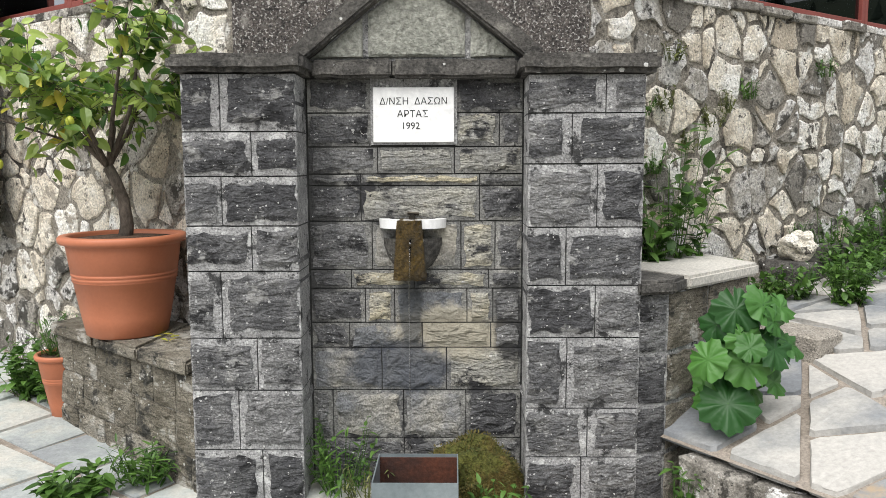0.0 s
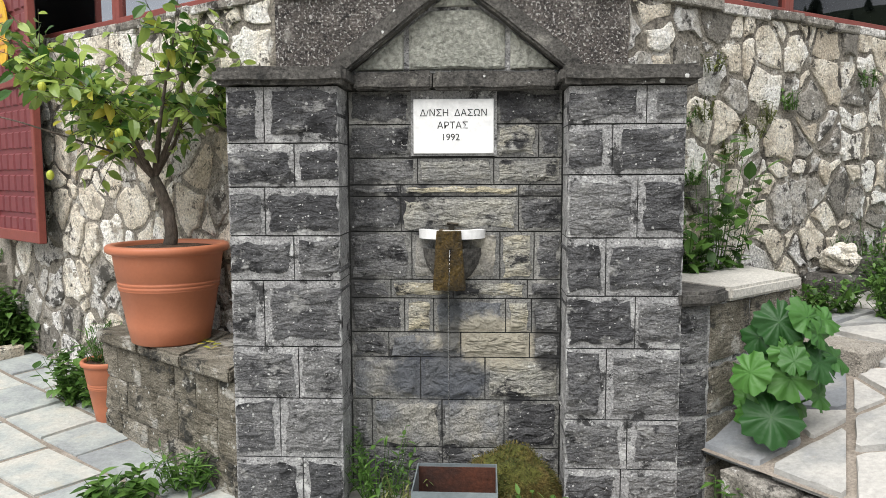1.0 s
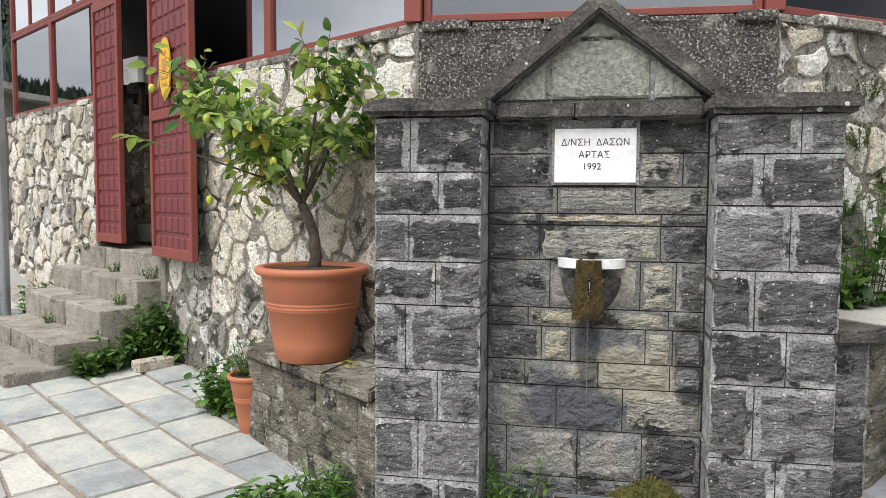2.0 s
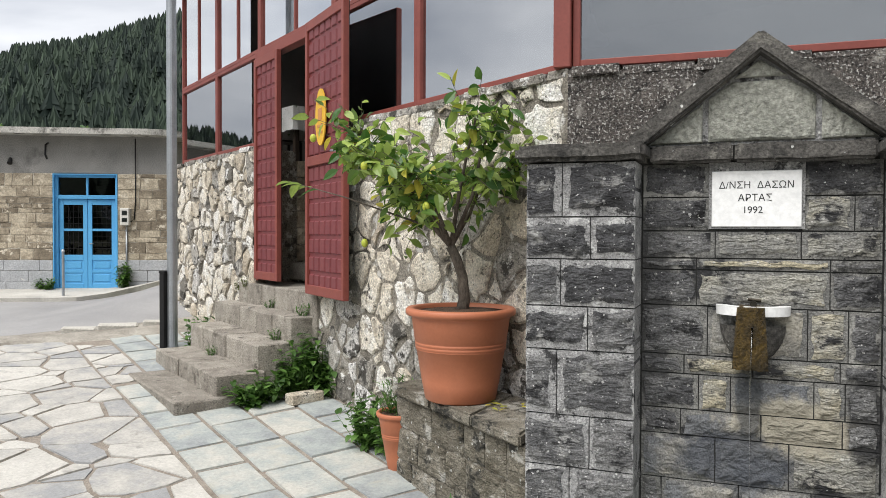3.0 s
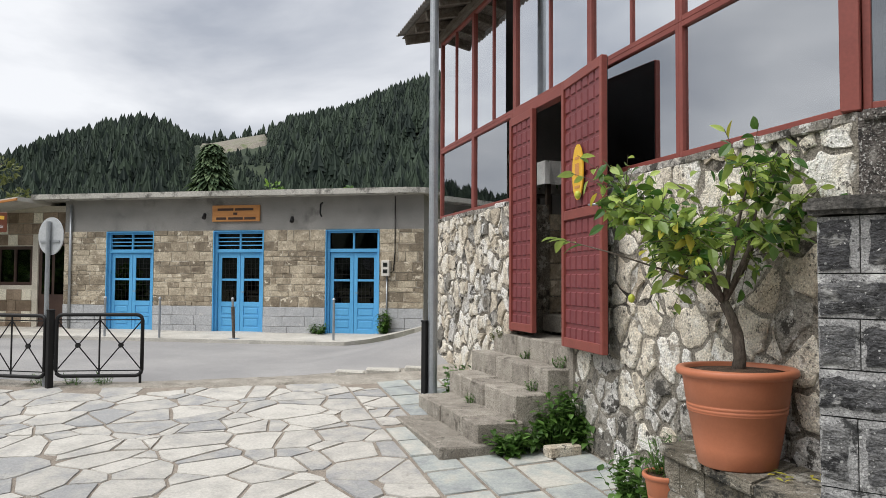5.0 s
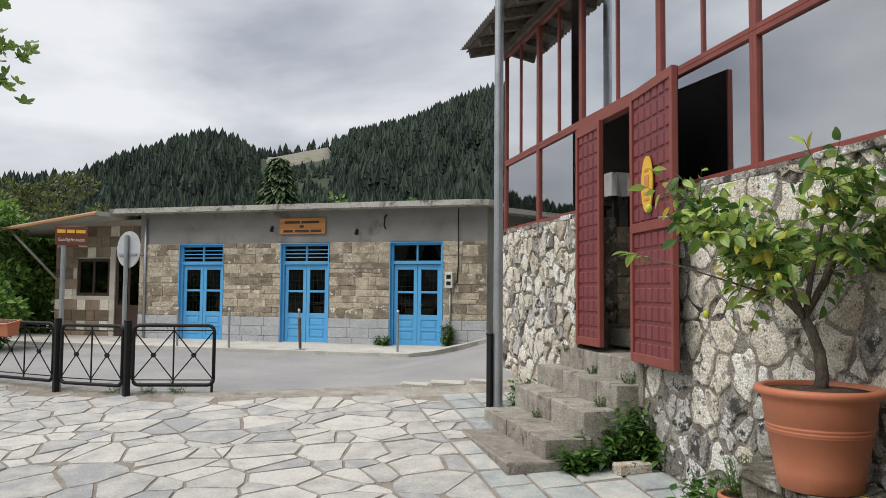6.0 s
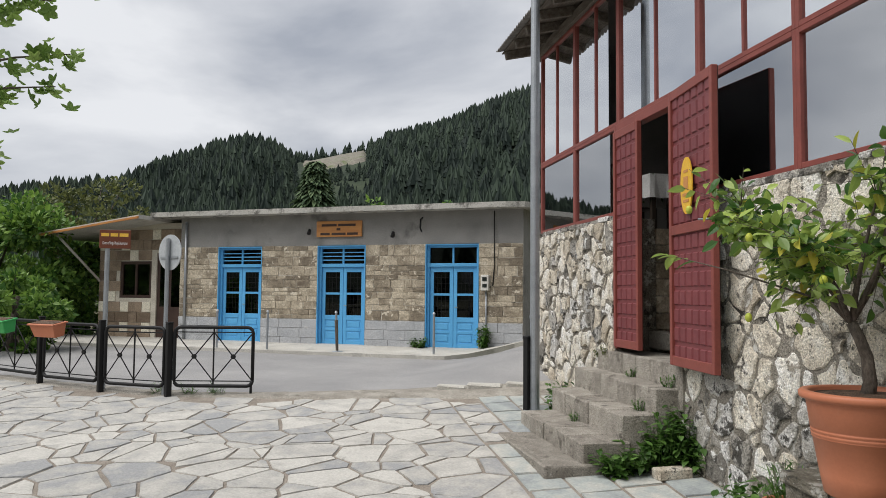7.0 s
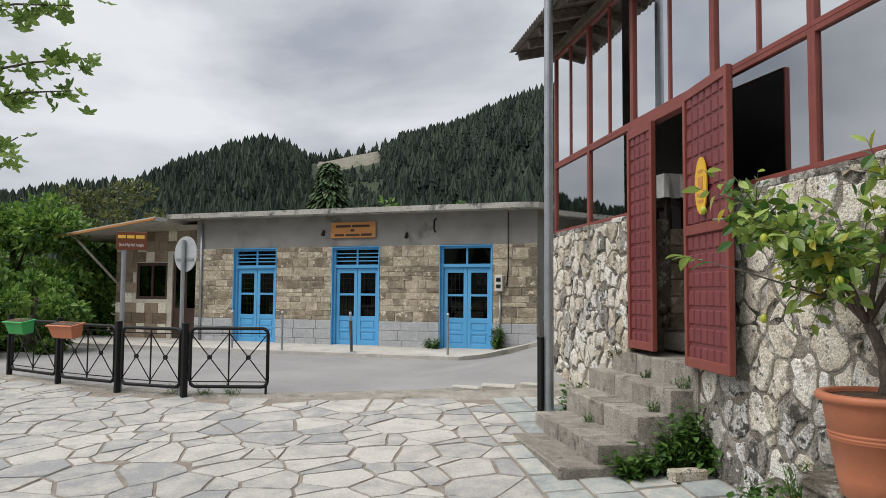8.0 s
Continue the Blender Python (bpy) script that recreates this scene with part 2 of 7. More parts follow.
M["gable"] = material("green_grey_sandstone", [(0.28, 0.285, 0.245), (0.44, 0.44, 0.385)], 4, 0.9, 1.0, 45, per_piece=0.15, stain=(0.09, 0.09, 0.085), stain_scale=3.4, stain_at=(0.62, 0.75), contrast=0.4, depth=0.04)
M["marble"] = material("white_marble", [(0.78, 0.78, 0.76), (0.84, 0.84, 0.83)], 3, 0.35, 0.03, 30, depth=0.002)
M["ink"] = material("dark_engraved_lettering", [(0.03, 0.03, 0.03), (0.05, 0.05, 0.05)], 30, 0.8, 0)
M["white_stone"] = material("limewashed_limestone_rubble", [(0.53, 0.46, 0.36), (0.77, 0.71, 0.6), (0.86, 0.84, 0.79)], 5, 0.92, 1.0, 60, stain=(0.38, 0.34, 0.28), stain_scale=7,
                            stain_at=(0.58, 0.62), per_piece=0.34, depth=0.04, crust=(0.1, 0.09, 0.075), crust_scale=9, crust_at=(0.57, 0.62), contrast=0.4, speck=(0.13, 0.12, 0.1), speck_scale=48, speck_at=0.64)
M["dull_stone"] = material("stained_rubble", [(0.2, 0.185, 0.16), (0.4, 0.375, 0.33), (0.78, 0.76, 0.73)], 5, 0.92, 1.0, 60, stain=(0.8, 0.79, 0.76), stain_scale=6,
                           stain_at=(0.57, 0.61), per_piece=0.4, depth=0.04, crust=(0.07, 0.065, 0.056), crust_scale=5, crust_at=(0.51, 0.58), contrast=0.45, speck=(0.09, 0.085, 0.075), speck_scale=40, speck_at=0.64)
M["wall_mortar"] = material("rough_brown_grey_mortar", [(0.2, 0.178, 0.145), (0.42, 0.385, 0.325)], 6, 0.95, 1.0, 60, stain=(0.68, 0.66, 0.61), stain_scale=6, stain_at=(0.56, 0.61), depth=0.05, contrast=0.6,
                            crust=(0.075, 0.067, 0.056), crust_scale=3.2, crust_at=(0.54, 0.6), speck=(0.07, 0.062, 0.052), speck_scale=40, speck_at=0.63)
M["pebble_plaster"] = material("lichened_pebbledash", [(0.085, 0.076, 0.07), (0.24, 0.212, 0.188)], 10, 0.95, 1.0, 75, stain=(0.52, 0.49, 0.44), stain_scale=4, stain_at=(0.56, 0.62),
                               speck=(0.72, 0.7, 0.66), speck_scale=62, speck_at=0.57, depth=0.08, contrast=0.9, crust=(0.05, 0.045, 0.042), crust_scale=14, crust_at=(0.55, 0.6), dots=(0.74, 0.72, 0.68), dot_scale=26)
M["slab"] = material("blue_green_slate", [(0.24, 0.255, 0.26), (0.335, 0.36, 0.345), (0.455, 0.445, 0.4)], 3.5, 0.75, 0.35, 40, per_piece=0.36, contrast=0.14, stain=(0.41, 0.39, 0.325), stain_scale=3, stain_at=(0.58, 0.72), ridges=0.5)
M["flag"] = material("pale_flagstone", [(0.285, 0.287, 0.285), (0.4, 0.385, 0.352), (0.49, 0.472, 0.43)], 3.5, 0.8, 0.35, 40, per_piece=0.42, contrast=0.14, stain=(0.25, 0.24, 0.22), stain_scale=3.4, stain_at=(0.6, 0.72), ridges=0.6)
M["grit"] = material("gritty_verge", [(0.21, 0.19, 0.16), (0.36, 0.335, 0.29)], 3, 0.95, 0.8, 50, contrast=0.35, stain=(0.13, 0.115, 0.09), stain_scale=2.2, stain_at=(0.54, 0.66))
M["path_flag"] = material("grey_path_flagstone", [(0.18, 0.19, 0.2), (0.3, 0.297, 0.28), (0.4, 0.385, 0.355)], 3.5, 0.8, 0.35, 40, per_piece=0.42, contrast=0.14, stain=(0.32, 0.25, 0.17), stain_scale=2.2, stain_at=(0.63, 0.74), ridges=0.6)
M["joint"] = material("sandy_joint", [(0.18, 0.152, 0.122), (0.3, 0.263, 0.222)], 5, 0.95, 0.5, 70, contrast=0.3)
M["step"] = material("cut_grey_step_stone", [(0.25, 0.225, 0.19), (0.42, 0.385, 0.33)], 6, 0.92, 1.0, 90, per_piece=0.2, stain=(0.13, 0.115, 0.095), stain_scale=5, stain_at=(0.57, 0.66), crust=(0.52, 0.49, 0.43), crust_scale=9, crust_at=(0.6, 0.68), contrast=0.4,
                     speck=(0.12, 0.11, 0.095), speck_scale=60, speck_at=0.62, depth=0.03)
M["asphalt"] = material("grey_asphalt", [(0.23, 0.226, 0.224), (0.31, 0.302, 0.294)], 0.7, 0.85, 0.2, 120, contrast=0.3)
M["concrete"] = material("pale_concrete", [(0.4, 0.38, 0.34), (0.52, 0.5, 0.45)], 1.5, 0.9, 0.25, 60, stain=(0.27, 0.26, 0.24), stain_scale=2.0, stain_at=(0.56, 0.72), contrast=0.3)
M["roof_slab"] = material("weathered_roof_slab", [(0.38, 0.37, 0.33), (0.5, 0.48, 0.44)], 1.5, 0.9, 0.4, 40, contrast=0.3, crust=(0.13, 0.125, 0.11), crust_scale=3.0, crust_at=(0.5, 0.6))
M["grey_plaster"] = material("grey_cement_render", [(0.21, 0.205, 0.195), (0.31, 0.3, 0.28)], 1.4, 0.93, 0.25, 50, stain=(0.12, 0.115, 0.11), stain_scale=1.3, stain_at=(0.55, 0.7), contrast=0.3)
M["house_stone"] = material("honey_sandstone", [(0.2, 0.165, 0.12), (0.34, 0.285, 0.21), (0.52, 0.45, 0.34)], 4, 0.92, 0.9, 30, per_piece=0.42, crust=(0.68, 0.61, 0.49), crust_scale=5, crust_at=(0.575, 0.61), stain=(0.15, 0.118, 0.086), stain_scale=3, stain_at=(0.58, 0.7), contrast=0.35)
M["house_mortar"] = material("sand_mortar", [(0.46, 0.42, 0.345), (0.62, 0.575, 0.49)], 3, 0.95, 0.4, 50, contrast=0.3)
M["plinth"] = material("grey_painted_plinth", [(0.36, 0.37, 0.385), (0.46, 0.467, 0.475)], 3, 0.9, 0.4, 40, per_piece=0.12, stain=(0.62, 0.61, 0.58), stain_scale=3.2, stain_at=(0.64, 0.68), contrast=0.3)
M["tile_brown"] = material("brown_stone_tile", [(0.15, 0.11, 0.075), (0.3, 0.23, 0.165)], 4, 0.85, 0.3, 40, per_piece=0.5, contrast=0.3)
M["tile_cream"] = material("cream_stone_tile", [(0.62, 0.57, 0.45), (0.74, 0.69, 0.57)], 4, 0.85, 0.3, 40, per_piece=0.3, contrast=0.3)
M["red"] = material("red_oxide_paint", [(0.185, 0.045, 0.035), (0.24, 0.062, 0.047)], 3, 0.5, 0.06, 40, stain=(0.16, 0.05, 0.04), stain_scale=5, stain_at=(0.58, 0.8), depth=0.004)
M["leaf_red"] = material("maroon_door_paint", [(0.145, 0.032, 0.036), (0.19, 0.046, 0.048)], 3, 0.5, 0.06, 40, stain=(0.26, 0.09, 0.085), stain_scale=7, stain_at=(0.6, 0.8), depth=0.004)
M["blue"] = material("sky_blue_paint", [(0.09, 0.36, 0.66), (0.12, 0.42, 0.72)], 2, 0.5, 0.05, 40, depth=0.004)
M["glass"] = window_glass("window_glass", 6.2, (0.5, 0.54, 0.57))
M["high_glass"] = window_glass("upper_window_glass", 22.0, (0.6, 0.63, 0.65))
M["mid_glass"] = window_glass("tinted_pane", 2.8, (0.45, 0.48, 0.5))
M["dark_glass"] = window_glass("dark_pane", 1.5, (0.3, 0.32, 0.33))
M["galv"] = material("galvanised_steel", [(0.3, 0.32, 0.34), (0.42, 0.44, 0.46)], 4, 0.45, 0.08, 60, metal=0.7, depth=0.003)
M["steel"] = material("dull_zinc_sheet", [(0.15, 0.18, 0.19), (0.28, 0.32, 0.33)], 4, 0.5, 0.1, 40, metal=0.5, depth=0.003, stain=(0.2, 0.2, 0.19), stain_scale=5, stain_at=(0.6, 0.72))
M["rust"] = material("rusty_sheet", [(0.014, 0.009, 0.008), (0.085, 0.026, 0.012)], 6, 0.8, 0.3, 60, contrast=0.3)
M["black"] = material("black_satin_paint", [(0.009, 0.009, 0.01), (0.015, 0.015, 0.015)], 5, 0.55, 0, spec=0.25)
M["terracotta"] = material("terracotta_plastic", [(0.43, 0.145, 0.072), (0.5, 0.178, 0.092)], 2.5, 0.5, 0.04, 50, depth=0.002, contrast=0.04, stain=(0.46, 0.2, 0.12), stain_scale=4, stain_at=(0.64, 0.88))
M["soil"] = material("dry_potting_soil", [(0.06, 0.035, 0.022), (0.16, 0.1, 0.065)], 20, 0.95, 0.9, 80, contrast=0.45)
M["bark"] = material("grey_brown_bark", [(0.07, 0.055, 0.042), (0.15, 0.125, 0.1)], 14, 0.9, 0.6, 60, stretch=(1, 1, 0.4), contrast=0.45)
M["lemon_leaf"] = leafy("lemon_foliage", (0.05, 0.13, 0.022), (0.44, 0.56, 0.13), 0.35, 0.4)
M["yellow_leaf"] = leafy("yellowing_lemon_leaf", (0.4, 0.42, 0.06), (0.62, 0.5, 0.07))
M["moss_tip"] = leafy("moss_shoot", (0.05, 0.06, 0.012), (0.16, 0.12, 0.03), 0.8, 0.2)
M["weed"] = leafy("weed_leaf", (0.04, 0.1, 0.015), (0.13, 0.25, 0.05))
M["mallow"] = leafy("mallow_leaf", (0.02, 0.085, 0.015), (0.085, 0.23, 0.04), 0.5, 0.3, True)
M["dry_weed"] = leafy("olive_weed", (0.07, 0.09, 0.03), (0.2, 0.22, 0.07))
M["bush_leaf"] = leafy("bright_bush_leaf", (0.045, 0.12, 0.02), (0.25, 0.4, 0.075))
M["plane_leaf"] = leafy("plane_tree_leaf", (0.14, 0.24, 0.05), (0.32, 0.45, 0.12))
M["fir"] = leafy("dark_fir_foliage", (0.010, 0.023, 0.016), (0.046, 0.072, 0.043), 0.8, 0.1)
M["spruce"] = leafy("spruce_foliage", (0.055, 0.1, 0.045), (0.14, 0.2, 0.09), 0.8, 0.15)
M["hill"] = material("wooded_hillside", [(0.014, 0.026, 0.014), (0.035, 0.05, 0.024)], 0.05, 0.95, 0.0, 1.0)
M["scree"] = material("bare_earth_slope", [(0.14, 0.125, 0.095), (0.24, 0.222, 0.188)], 0.12, 0.95, 0.0, 0.6, stain=(0.11, 0.13, 0.06), stain_scale=0.12, stain_at=(0.52, 0.62), contrast=0.3)
M["moss"] = material("green_brown_moss", [(0.035, 0.05, 0.01), (0.1, 0.1, 0.02), (0.13, 0.075, 0.025)], 5, 0.98, 1.0, 130, depth=0.03, contrast=0.45)
M["wet_moss"] = material("wet_brown_moss", [(0.03, 0.02, 0.006), (0.12, 0.075, 0.014)], 14, 0.4, 1.0, 90, depth=0.03, contrast=0.6)
M["brass"] = material("dark_tap_metal", [(0.03, 0.028, 0.025), (0.06, 0.05, 0.035)], 9, 0.4, 0, metal=0.8)
M["wood_sign"] = material("varnished_sign_wood", [(0.42, 0.17, 0.05), (0.55, 0.26, 0.08)], 3, 0.5, 0.1, 40, stretch=(0.3, 1, 4))
M["sign_ink"] = material("dark_sign_lettering", [(0.05, 0.03, 0.02), (0.07, 0.04, 0.03)], 9, 0.7, 0)
M["brown_sign"] = material("brown_sign_face", [(0.14, 0.04, 0.02), (0.16, 0.05, 0.025)], 5, 0.45, 0)
M["sign_yellow"] = material("yellow_sign_lettering", [(0.75, 0.45, 0.05), (0.8, 0.5, 0.08)], 5, 0.5, 0)
M["sign_white"] = material("white_sign_lettering", [(0.75, 0.75, 0.73), (0.8, 0.8, 0.8)], 5, 0.5, 0)
M["yellow"] = material("yellow_painted_sign", [(0.62, 0.36, 0.02), (0.7, 0.42, 0.04)], 6, 0.5, 0.1, 50)
M["green_plastic"] = material("green_plastic_trough", [(0.03, 0.3, 0.07), (0.05, 0.36, 0.1)], 4, 0.5, 0)
M["old_wood"] = material("weathered_eave_timber", [(0.08, 0.065, 0.05), (0.19, 0.165, 0.14)], 3, 0.9, 0.5, 60, stretch=(1, 6, 6), contrast=0.3)
M["sheet_roof"] = material("corrugated_roof_sheet", [(0.16, 0.15, 0.14), (0.26, 0.25, 0.235)], 2, 0.75, 0.2, 40)
M["dark_wood"] = material("dark_furniture_wood", [(0.02, 0.014, 0.01), (0.05, 0.035, 0.025)], 4, 0.5, 0.1, 40)
M["brown_wood"] = material("dark_brown_joinery", [(0.045, 0.025, 0.02), (0.075, 0.045, 0.035)], 4, 0.5, 0.1, 40)
M["cloth"] = material("patterned_tablecloth", [(0.65, 0.65, 0.63), (0.78, 0.78, 0.76)], 8, 0.9, 0.2, 60, stain=(0.2, 0.3, 0.16), stain_scale=9, stain_at=(0.6, 0.63))
M["room"] = material("dim_interior_wall", [(0.15, 0.143, 0.132), (0.22, 0.21, 0.195)], 1, 0.9, 0.1, 40)
M["meter"] = material("meter_box_plastic", [(0.6, 0.58, 0.53), (0.68, 0.66, 0.6)], 5, 0.6, 0)
M["disc_back"] = material("sign_back_aluminium", [(0.4, 0.42, 0.44), (0.5, 0.52, 0.53)], 6, 0.5, 0.05, 40, metal=0.3)
M["earth"] = material("grassy_earth", [(0.07, 0.08, 0.035), (0.16, 0.14, 0.09)], 0.5, 0.95, 0.5, 12, contrast=0.3)
M["lemon"] = material("lemon_skin", [(0.35, 0.42, 0.05), (0.5, 0.5, 0.06)], 9, 0.45, 0.1, 90, depth=0.002)
M["water"] = window_glass("clear_water", 1.6, (0.97, 0.97, 0.97))


# ---- building helpers ----
def link(name, bm, mat, parent=None, m=None):
    me = bpy.data.meshes.new(name)
    bm.to_mesh(me)
    bm.free()
    me.materials.append(mat)
    ob = new(name, me)
    if parent:
        ob.parent = parent
    if m is not None:
        ob.matrix_basis = m
    return ob


def part(name, bm, mat, parent, label=""):
    return tagged(link(name, bm, mat, parent), label)


def raw(name, verts, faces, mat, parent=None, m=None, smooth=False):
    me = bpy.data.meshes.new(name)
    me.from_pydata(verts, [], faces)
    if smooth:
        me.polygons.foreach_set("use_smooth", [True] * len(me.polygons))
    me.materials.append(mat)
    ob = new(name, me)
    if parent:
        ob.parent = parent
    if m is not None:
        ob.matrix_basis = m
    return ob


def empty(name, m=None):
    ob = new(name)
    ob.empty_display_size = 0.1
    if m is not None:
        ob.matrix_basis = m
    return ob


def box(bm, x0, x1, y0, y1, z0, z1, bevel=0.0, m=None):
    r = bmesh.ops.create_cube(bm, size=1.0, matrix=Matrix.Translation(((x0 + x1) / 2, (y0 + y1) / 2, (z0 + z1) / 2)) @ Matrix.Diagonal((x1 - x0, y1 - y0, z1 - z0, 1)))
    vs = r["verts"]
    if bevel:
        es = list({e for v in vs for e in v.link_edges})
        out = bmesh.ops.bevel(bm, geom=es, offset=bevel, segments=1, affect="EDGES")
        vs = list({v for f in out["faces"] for v in f.verts} | {v for v in vs if v.is_valid})
    if m is not None:
        bmesh.ops.transform(bm, matrix=m, verts=[v for v in vs if v.is_valid])
    return bm


def boxed(*a, **k):
    return box(bmesh.new(), *a, **k)


def rod(bm, a, b, r, r2=None, sides=10):
    a, b = Vector(a), Vector(b)
    m = Matrix.Translation((a + b) / 2) @ (b - a).to_track_quat("Z", "Y").to_matrix().to_4x4()
    bmesh.ops.create_cone(bm, cap_ends=True, segments=sides, radius1=r, radius2=r if r2 is None else r2, depth=(b - a).length, matrix=m)
    return bm


def tube(name, points, radius, mat, parent=None, sides=8, label=""):
    """A bent bar as a mesh along points; radius: one number or one for each point."""
    pts = [Vector(p) for p in points]
    rad = radius if isinstance(radius, (list, tuple)) else [radius] * len(pts)
    verts, faces = [], []
    up = Vector((0.3, 0.2, 0.93))
    for i, p in enumerate(pts):
        d = (pts[min(i + 1, len(pts) - 1)] - pts[max(i - 1, 0)]).normalized()
        a = d.cross(up)
        a = (a if a.length > 0.05 else d.cross(Vector((1, 0, 0)))).normalized()
        b = d.cross(a)
        for k in range(sides):
            t = math.tau * k / sides
            verts.append(p + (a * math.cos(t) + b * math.sin(t)) * rad[i])
    for i in range(len(pts) - 1):
        for k in range(sides):
            j = (k + 1) % sides
            faces.append((i * sides + k, i * sides + j, (i + 1) * sides + j, (i + 1) * sides + k))
    faces += [tuple(range(sides))[::-1], tuple((len(pts) - 1) * sides + k for k in range(sides))]
    ob = raw(name, verts, faces, mat, parent, smooth=True)
    return tagged(ob, label)


def lathe(name, profile, mat, parent=None, sides=40, m=None):
    verts, faces = [], []
    for r, z in profile:
        for k in range(sides):
            a = math.tau * k / sides
            verts.append((r * math.cos(a), r * math.sin(a), z))
    for i in range(len(profile) - 1):
        for k in range(sides):
            j = (k + 1) % sides
            faces.append((i * sides + k, i * sides + j, (i + 1) * sides + j, (i + 1) * sides + k))
    faces.append(tuple(range(sides))[::-1])
    faces.append(tuple((len(profile) - 1) * sides + k for k in range(sides)))
    return raw(name, verts, faces, mat, parent, m, True)


def clip(poly, nx, ny, c):
    """The part of a polygon where nx*x + ny*y <= c."""
    out = []
    for i, p in enumerate(poly):
        q = poly[(i + 1) % len(poly)]
        dp, dq = nx * p[0] + ny * p[1] - c, nx * q[0] + ny * q[1] - c
        if dp <= 0:
            out.append(p)
        if dp * dq < 0:
            t = dp / (dp - dq)
            out.append((p[0] + t * (q[0] - p[0]), p[1] + t * (q[1] - p[1])))
    return out


def cells(x0, x1, y0, y1, size, gap, rng, squash=1.0, outline=None, vary=0.25, jit=0.45):
    """Irregular stones that fill a rectangle (or a convex outline), a joint apart."""
    nx, ny = max(2, round((x1 - x0) / size)), max(2, round((y1 - y0) / (size * squash)))
    seeds = [(x0 + (i + 0.5 + 0.25 * (j % 2 * 2 - 1) + rng.uniform(-jit, jit)) * (x1 - x0) / nx, y0 + (j + 0.5 + rng.uniform(-jit, jit)) * (y1 - y0) / ny)
             for i in range(nx) for j in range(ny)]
    base = outline or [(x0, y0), (x1, y0), (x1, y1), (x0, y1)]
    pts = np.array(seeds)
    heft = [rng.uniform(-vary, vary) * size * size * squash for _ in seeds]
    out = []
    for k, s in enumerate(seeds):
        near = np.argsort(((pts - pts[k]) ** 2).sum(1))[1:22]
        poly = base
        for o in near:
            dx, dy = pts[o] - pts[k]
            ln = math.hypot(dx, dy)
            poly = clip(poly, dx / ln, dy / ln, (dx * (s[0] + dx / 2) + dy * (s[1] + dy / 2) + heft[k] - heft[o]) / ln - gap / 2 * rng.uniform(0.6, 1.5))
            if len(poly) < 3:
                break
        if len(poly) >= 3:
            ax = sum(poly[i][0] * poly[(i + 1) % len(poly)][1] - poly[(i + 1) % len(poly)][0] * poly[i][1] for i in range(len(poly))) / 2
            if abs(ax) > size * size * squash * 0.12:
                out.append(poly)
    return out


def area(poly):
    return abs(sum(poly[i][0] * poly[(i + 1) % len(poly)][1] - poly[(i + 1) % len(poly)][0] * poly[i][1] for i in range(len(poly)))) / 2


def shards(poly, size, gap, rng):
    """Broken flags: a field split again and again along slanting lines."""
    if len(poly) < 3 or area(poly) < 0.012:
        return []
    a = np.array(poly)
    c = a.mean(0)
    val, vec = np.linalg.eigh(np.cov((a - c).T))
    if area(poly) < size * rng.uniform(0.35, 1.5) and val[1] < 9 * max(val[0], 1e-6):
        return [poly]
    along = vec[:, 1]
    t = rng.gauss(0, 0.2)
    nx, ny = along[0] * math.cos(t) - along[1] * math.sin(t), along[0] * math.sin(t) + along[1] * math.cos(t)
    pr = [nx * x + ny * y for x, y in poly]
    k = min(pr) + (max(pr) - min(pr)) * rng.uniform(0.33, 0.67)
    g = gap * rng.uniform(0.6, 1.5) / 2
    return shards(clip(poly, nx, ny, k - g), size, gap, rng) + shards(clip(poly, -nx, -ny, -k - g), size, gap, rng)


def soften(poly, cut=0.22):
    out = []
    for i, p in enumerate(poly):
        q = poly[(i + 1) % len(poly)]
        out += [(p[0] + (q[0] - p[0]) * cut, p[1] + (q[1] - p[1]) * cut), (q[0] + (p[0] - q[0]) * cut, q[1] + (p[1] - q[1]) * cut)]
    return out


def rugged(poly, rng, amount=0.09, cut=0.14):
    """Broken edges: each side gets an uneven middle, corners are chipped."""
    out = []
    for i, p in enumerate(poly):
        q = poly[(i + 1) % len(poly)]
        dx, dy = q[0] - p[0], q[1] - p[1]
        out.append(p)
        if math.hypot(dx, dy) > 0.05:
            t, o = rng.uniform(0.35, 0.65), rng.uniform(-amount * 0.6, amount)
            out.append((p[0] + dx * t - dy * o, p[1] + dy * t + dx * o))
    return soften(out, cut)


def stone_mesh(poly, proud, rng, sunk=0.03, inset=0.12, dome=0.4):
    """Vertices (u, v, out) and faces of one stone: a skirt, a worn rim and a face that bulges."""
    cx, cy = sum(p[0] for p in poly) / len(poly), sum(p[1] for p in poly) / len(poly)
    n = len(poly)
    vs = [(p[0], p[1], -sunk) for p in poly]
    vs += [(p[0] + (cx - p[0]) * 0.03, p[1] + (cy - p[1]) * 0.03, proud * rng.uniform(0.25, 0.6)) for p in poly]
    vs += [(p[0] + (cx - p[0]) * inset * rng.uniform(0.8, 1.8), p[1] + (cy - p[1]) * inset * rng.uniform(0.8, 1.8), proud * rng.uniform(0.8, 1.15)) for p in poly]
    vs.append((cx, cy, proud * (1 + dome * rng.uniform(-0.3, 1))))
    fs = []
    for i in range(n):
        j = (i + 1) % n
        fs += [(i, j, n + j, n + i), (n + i, n + j, 2 * n + j, 2 * n + i), (2 * n + i, 2 * n + j, 3 * n)]
    return vs, fs


def flip(vs, base=0.0):
    """From (along, up, out) to a wall's own axes, where -y is outwards."""
    return [(u, base - o, v) for u, v, o in vs]


def smoothstep(a, b, x):
    t = max(0.0, min(1.0, (x - a) / (b - a)))
    return t * t * (3 - 2 * t)


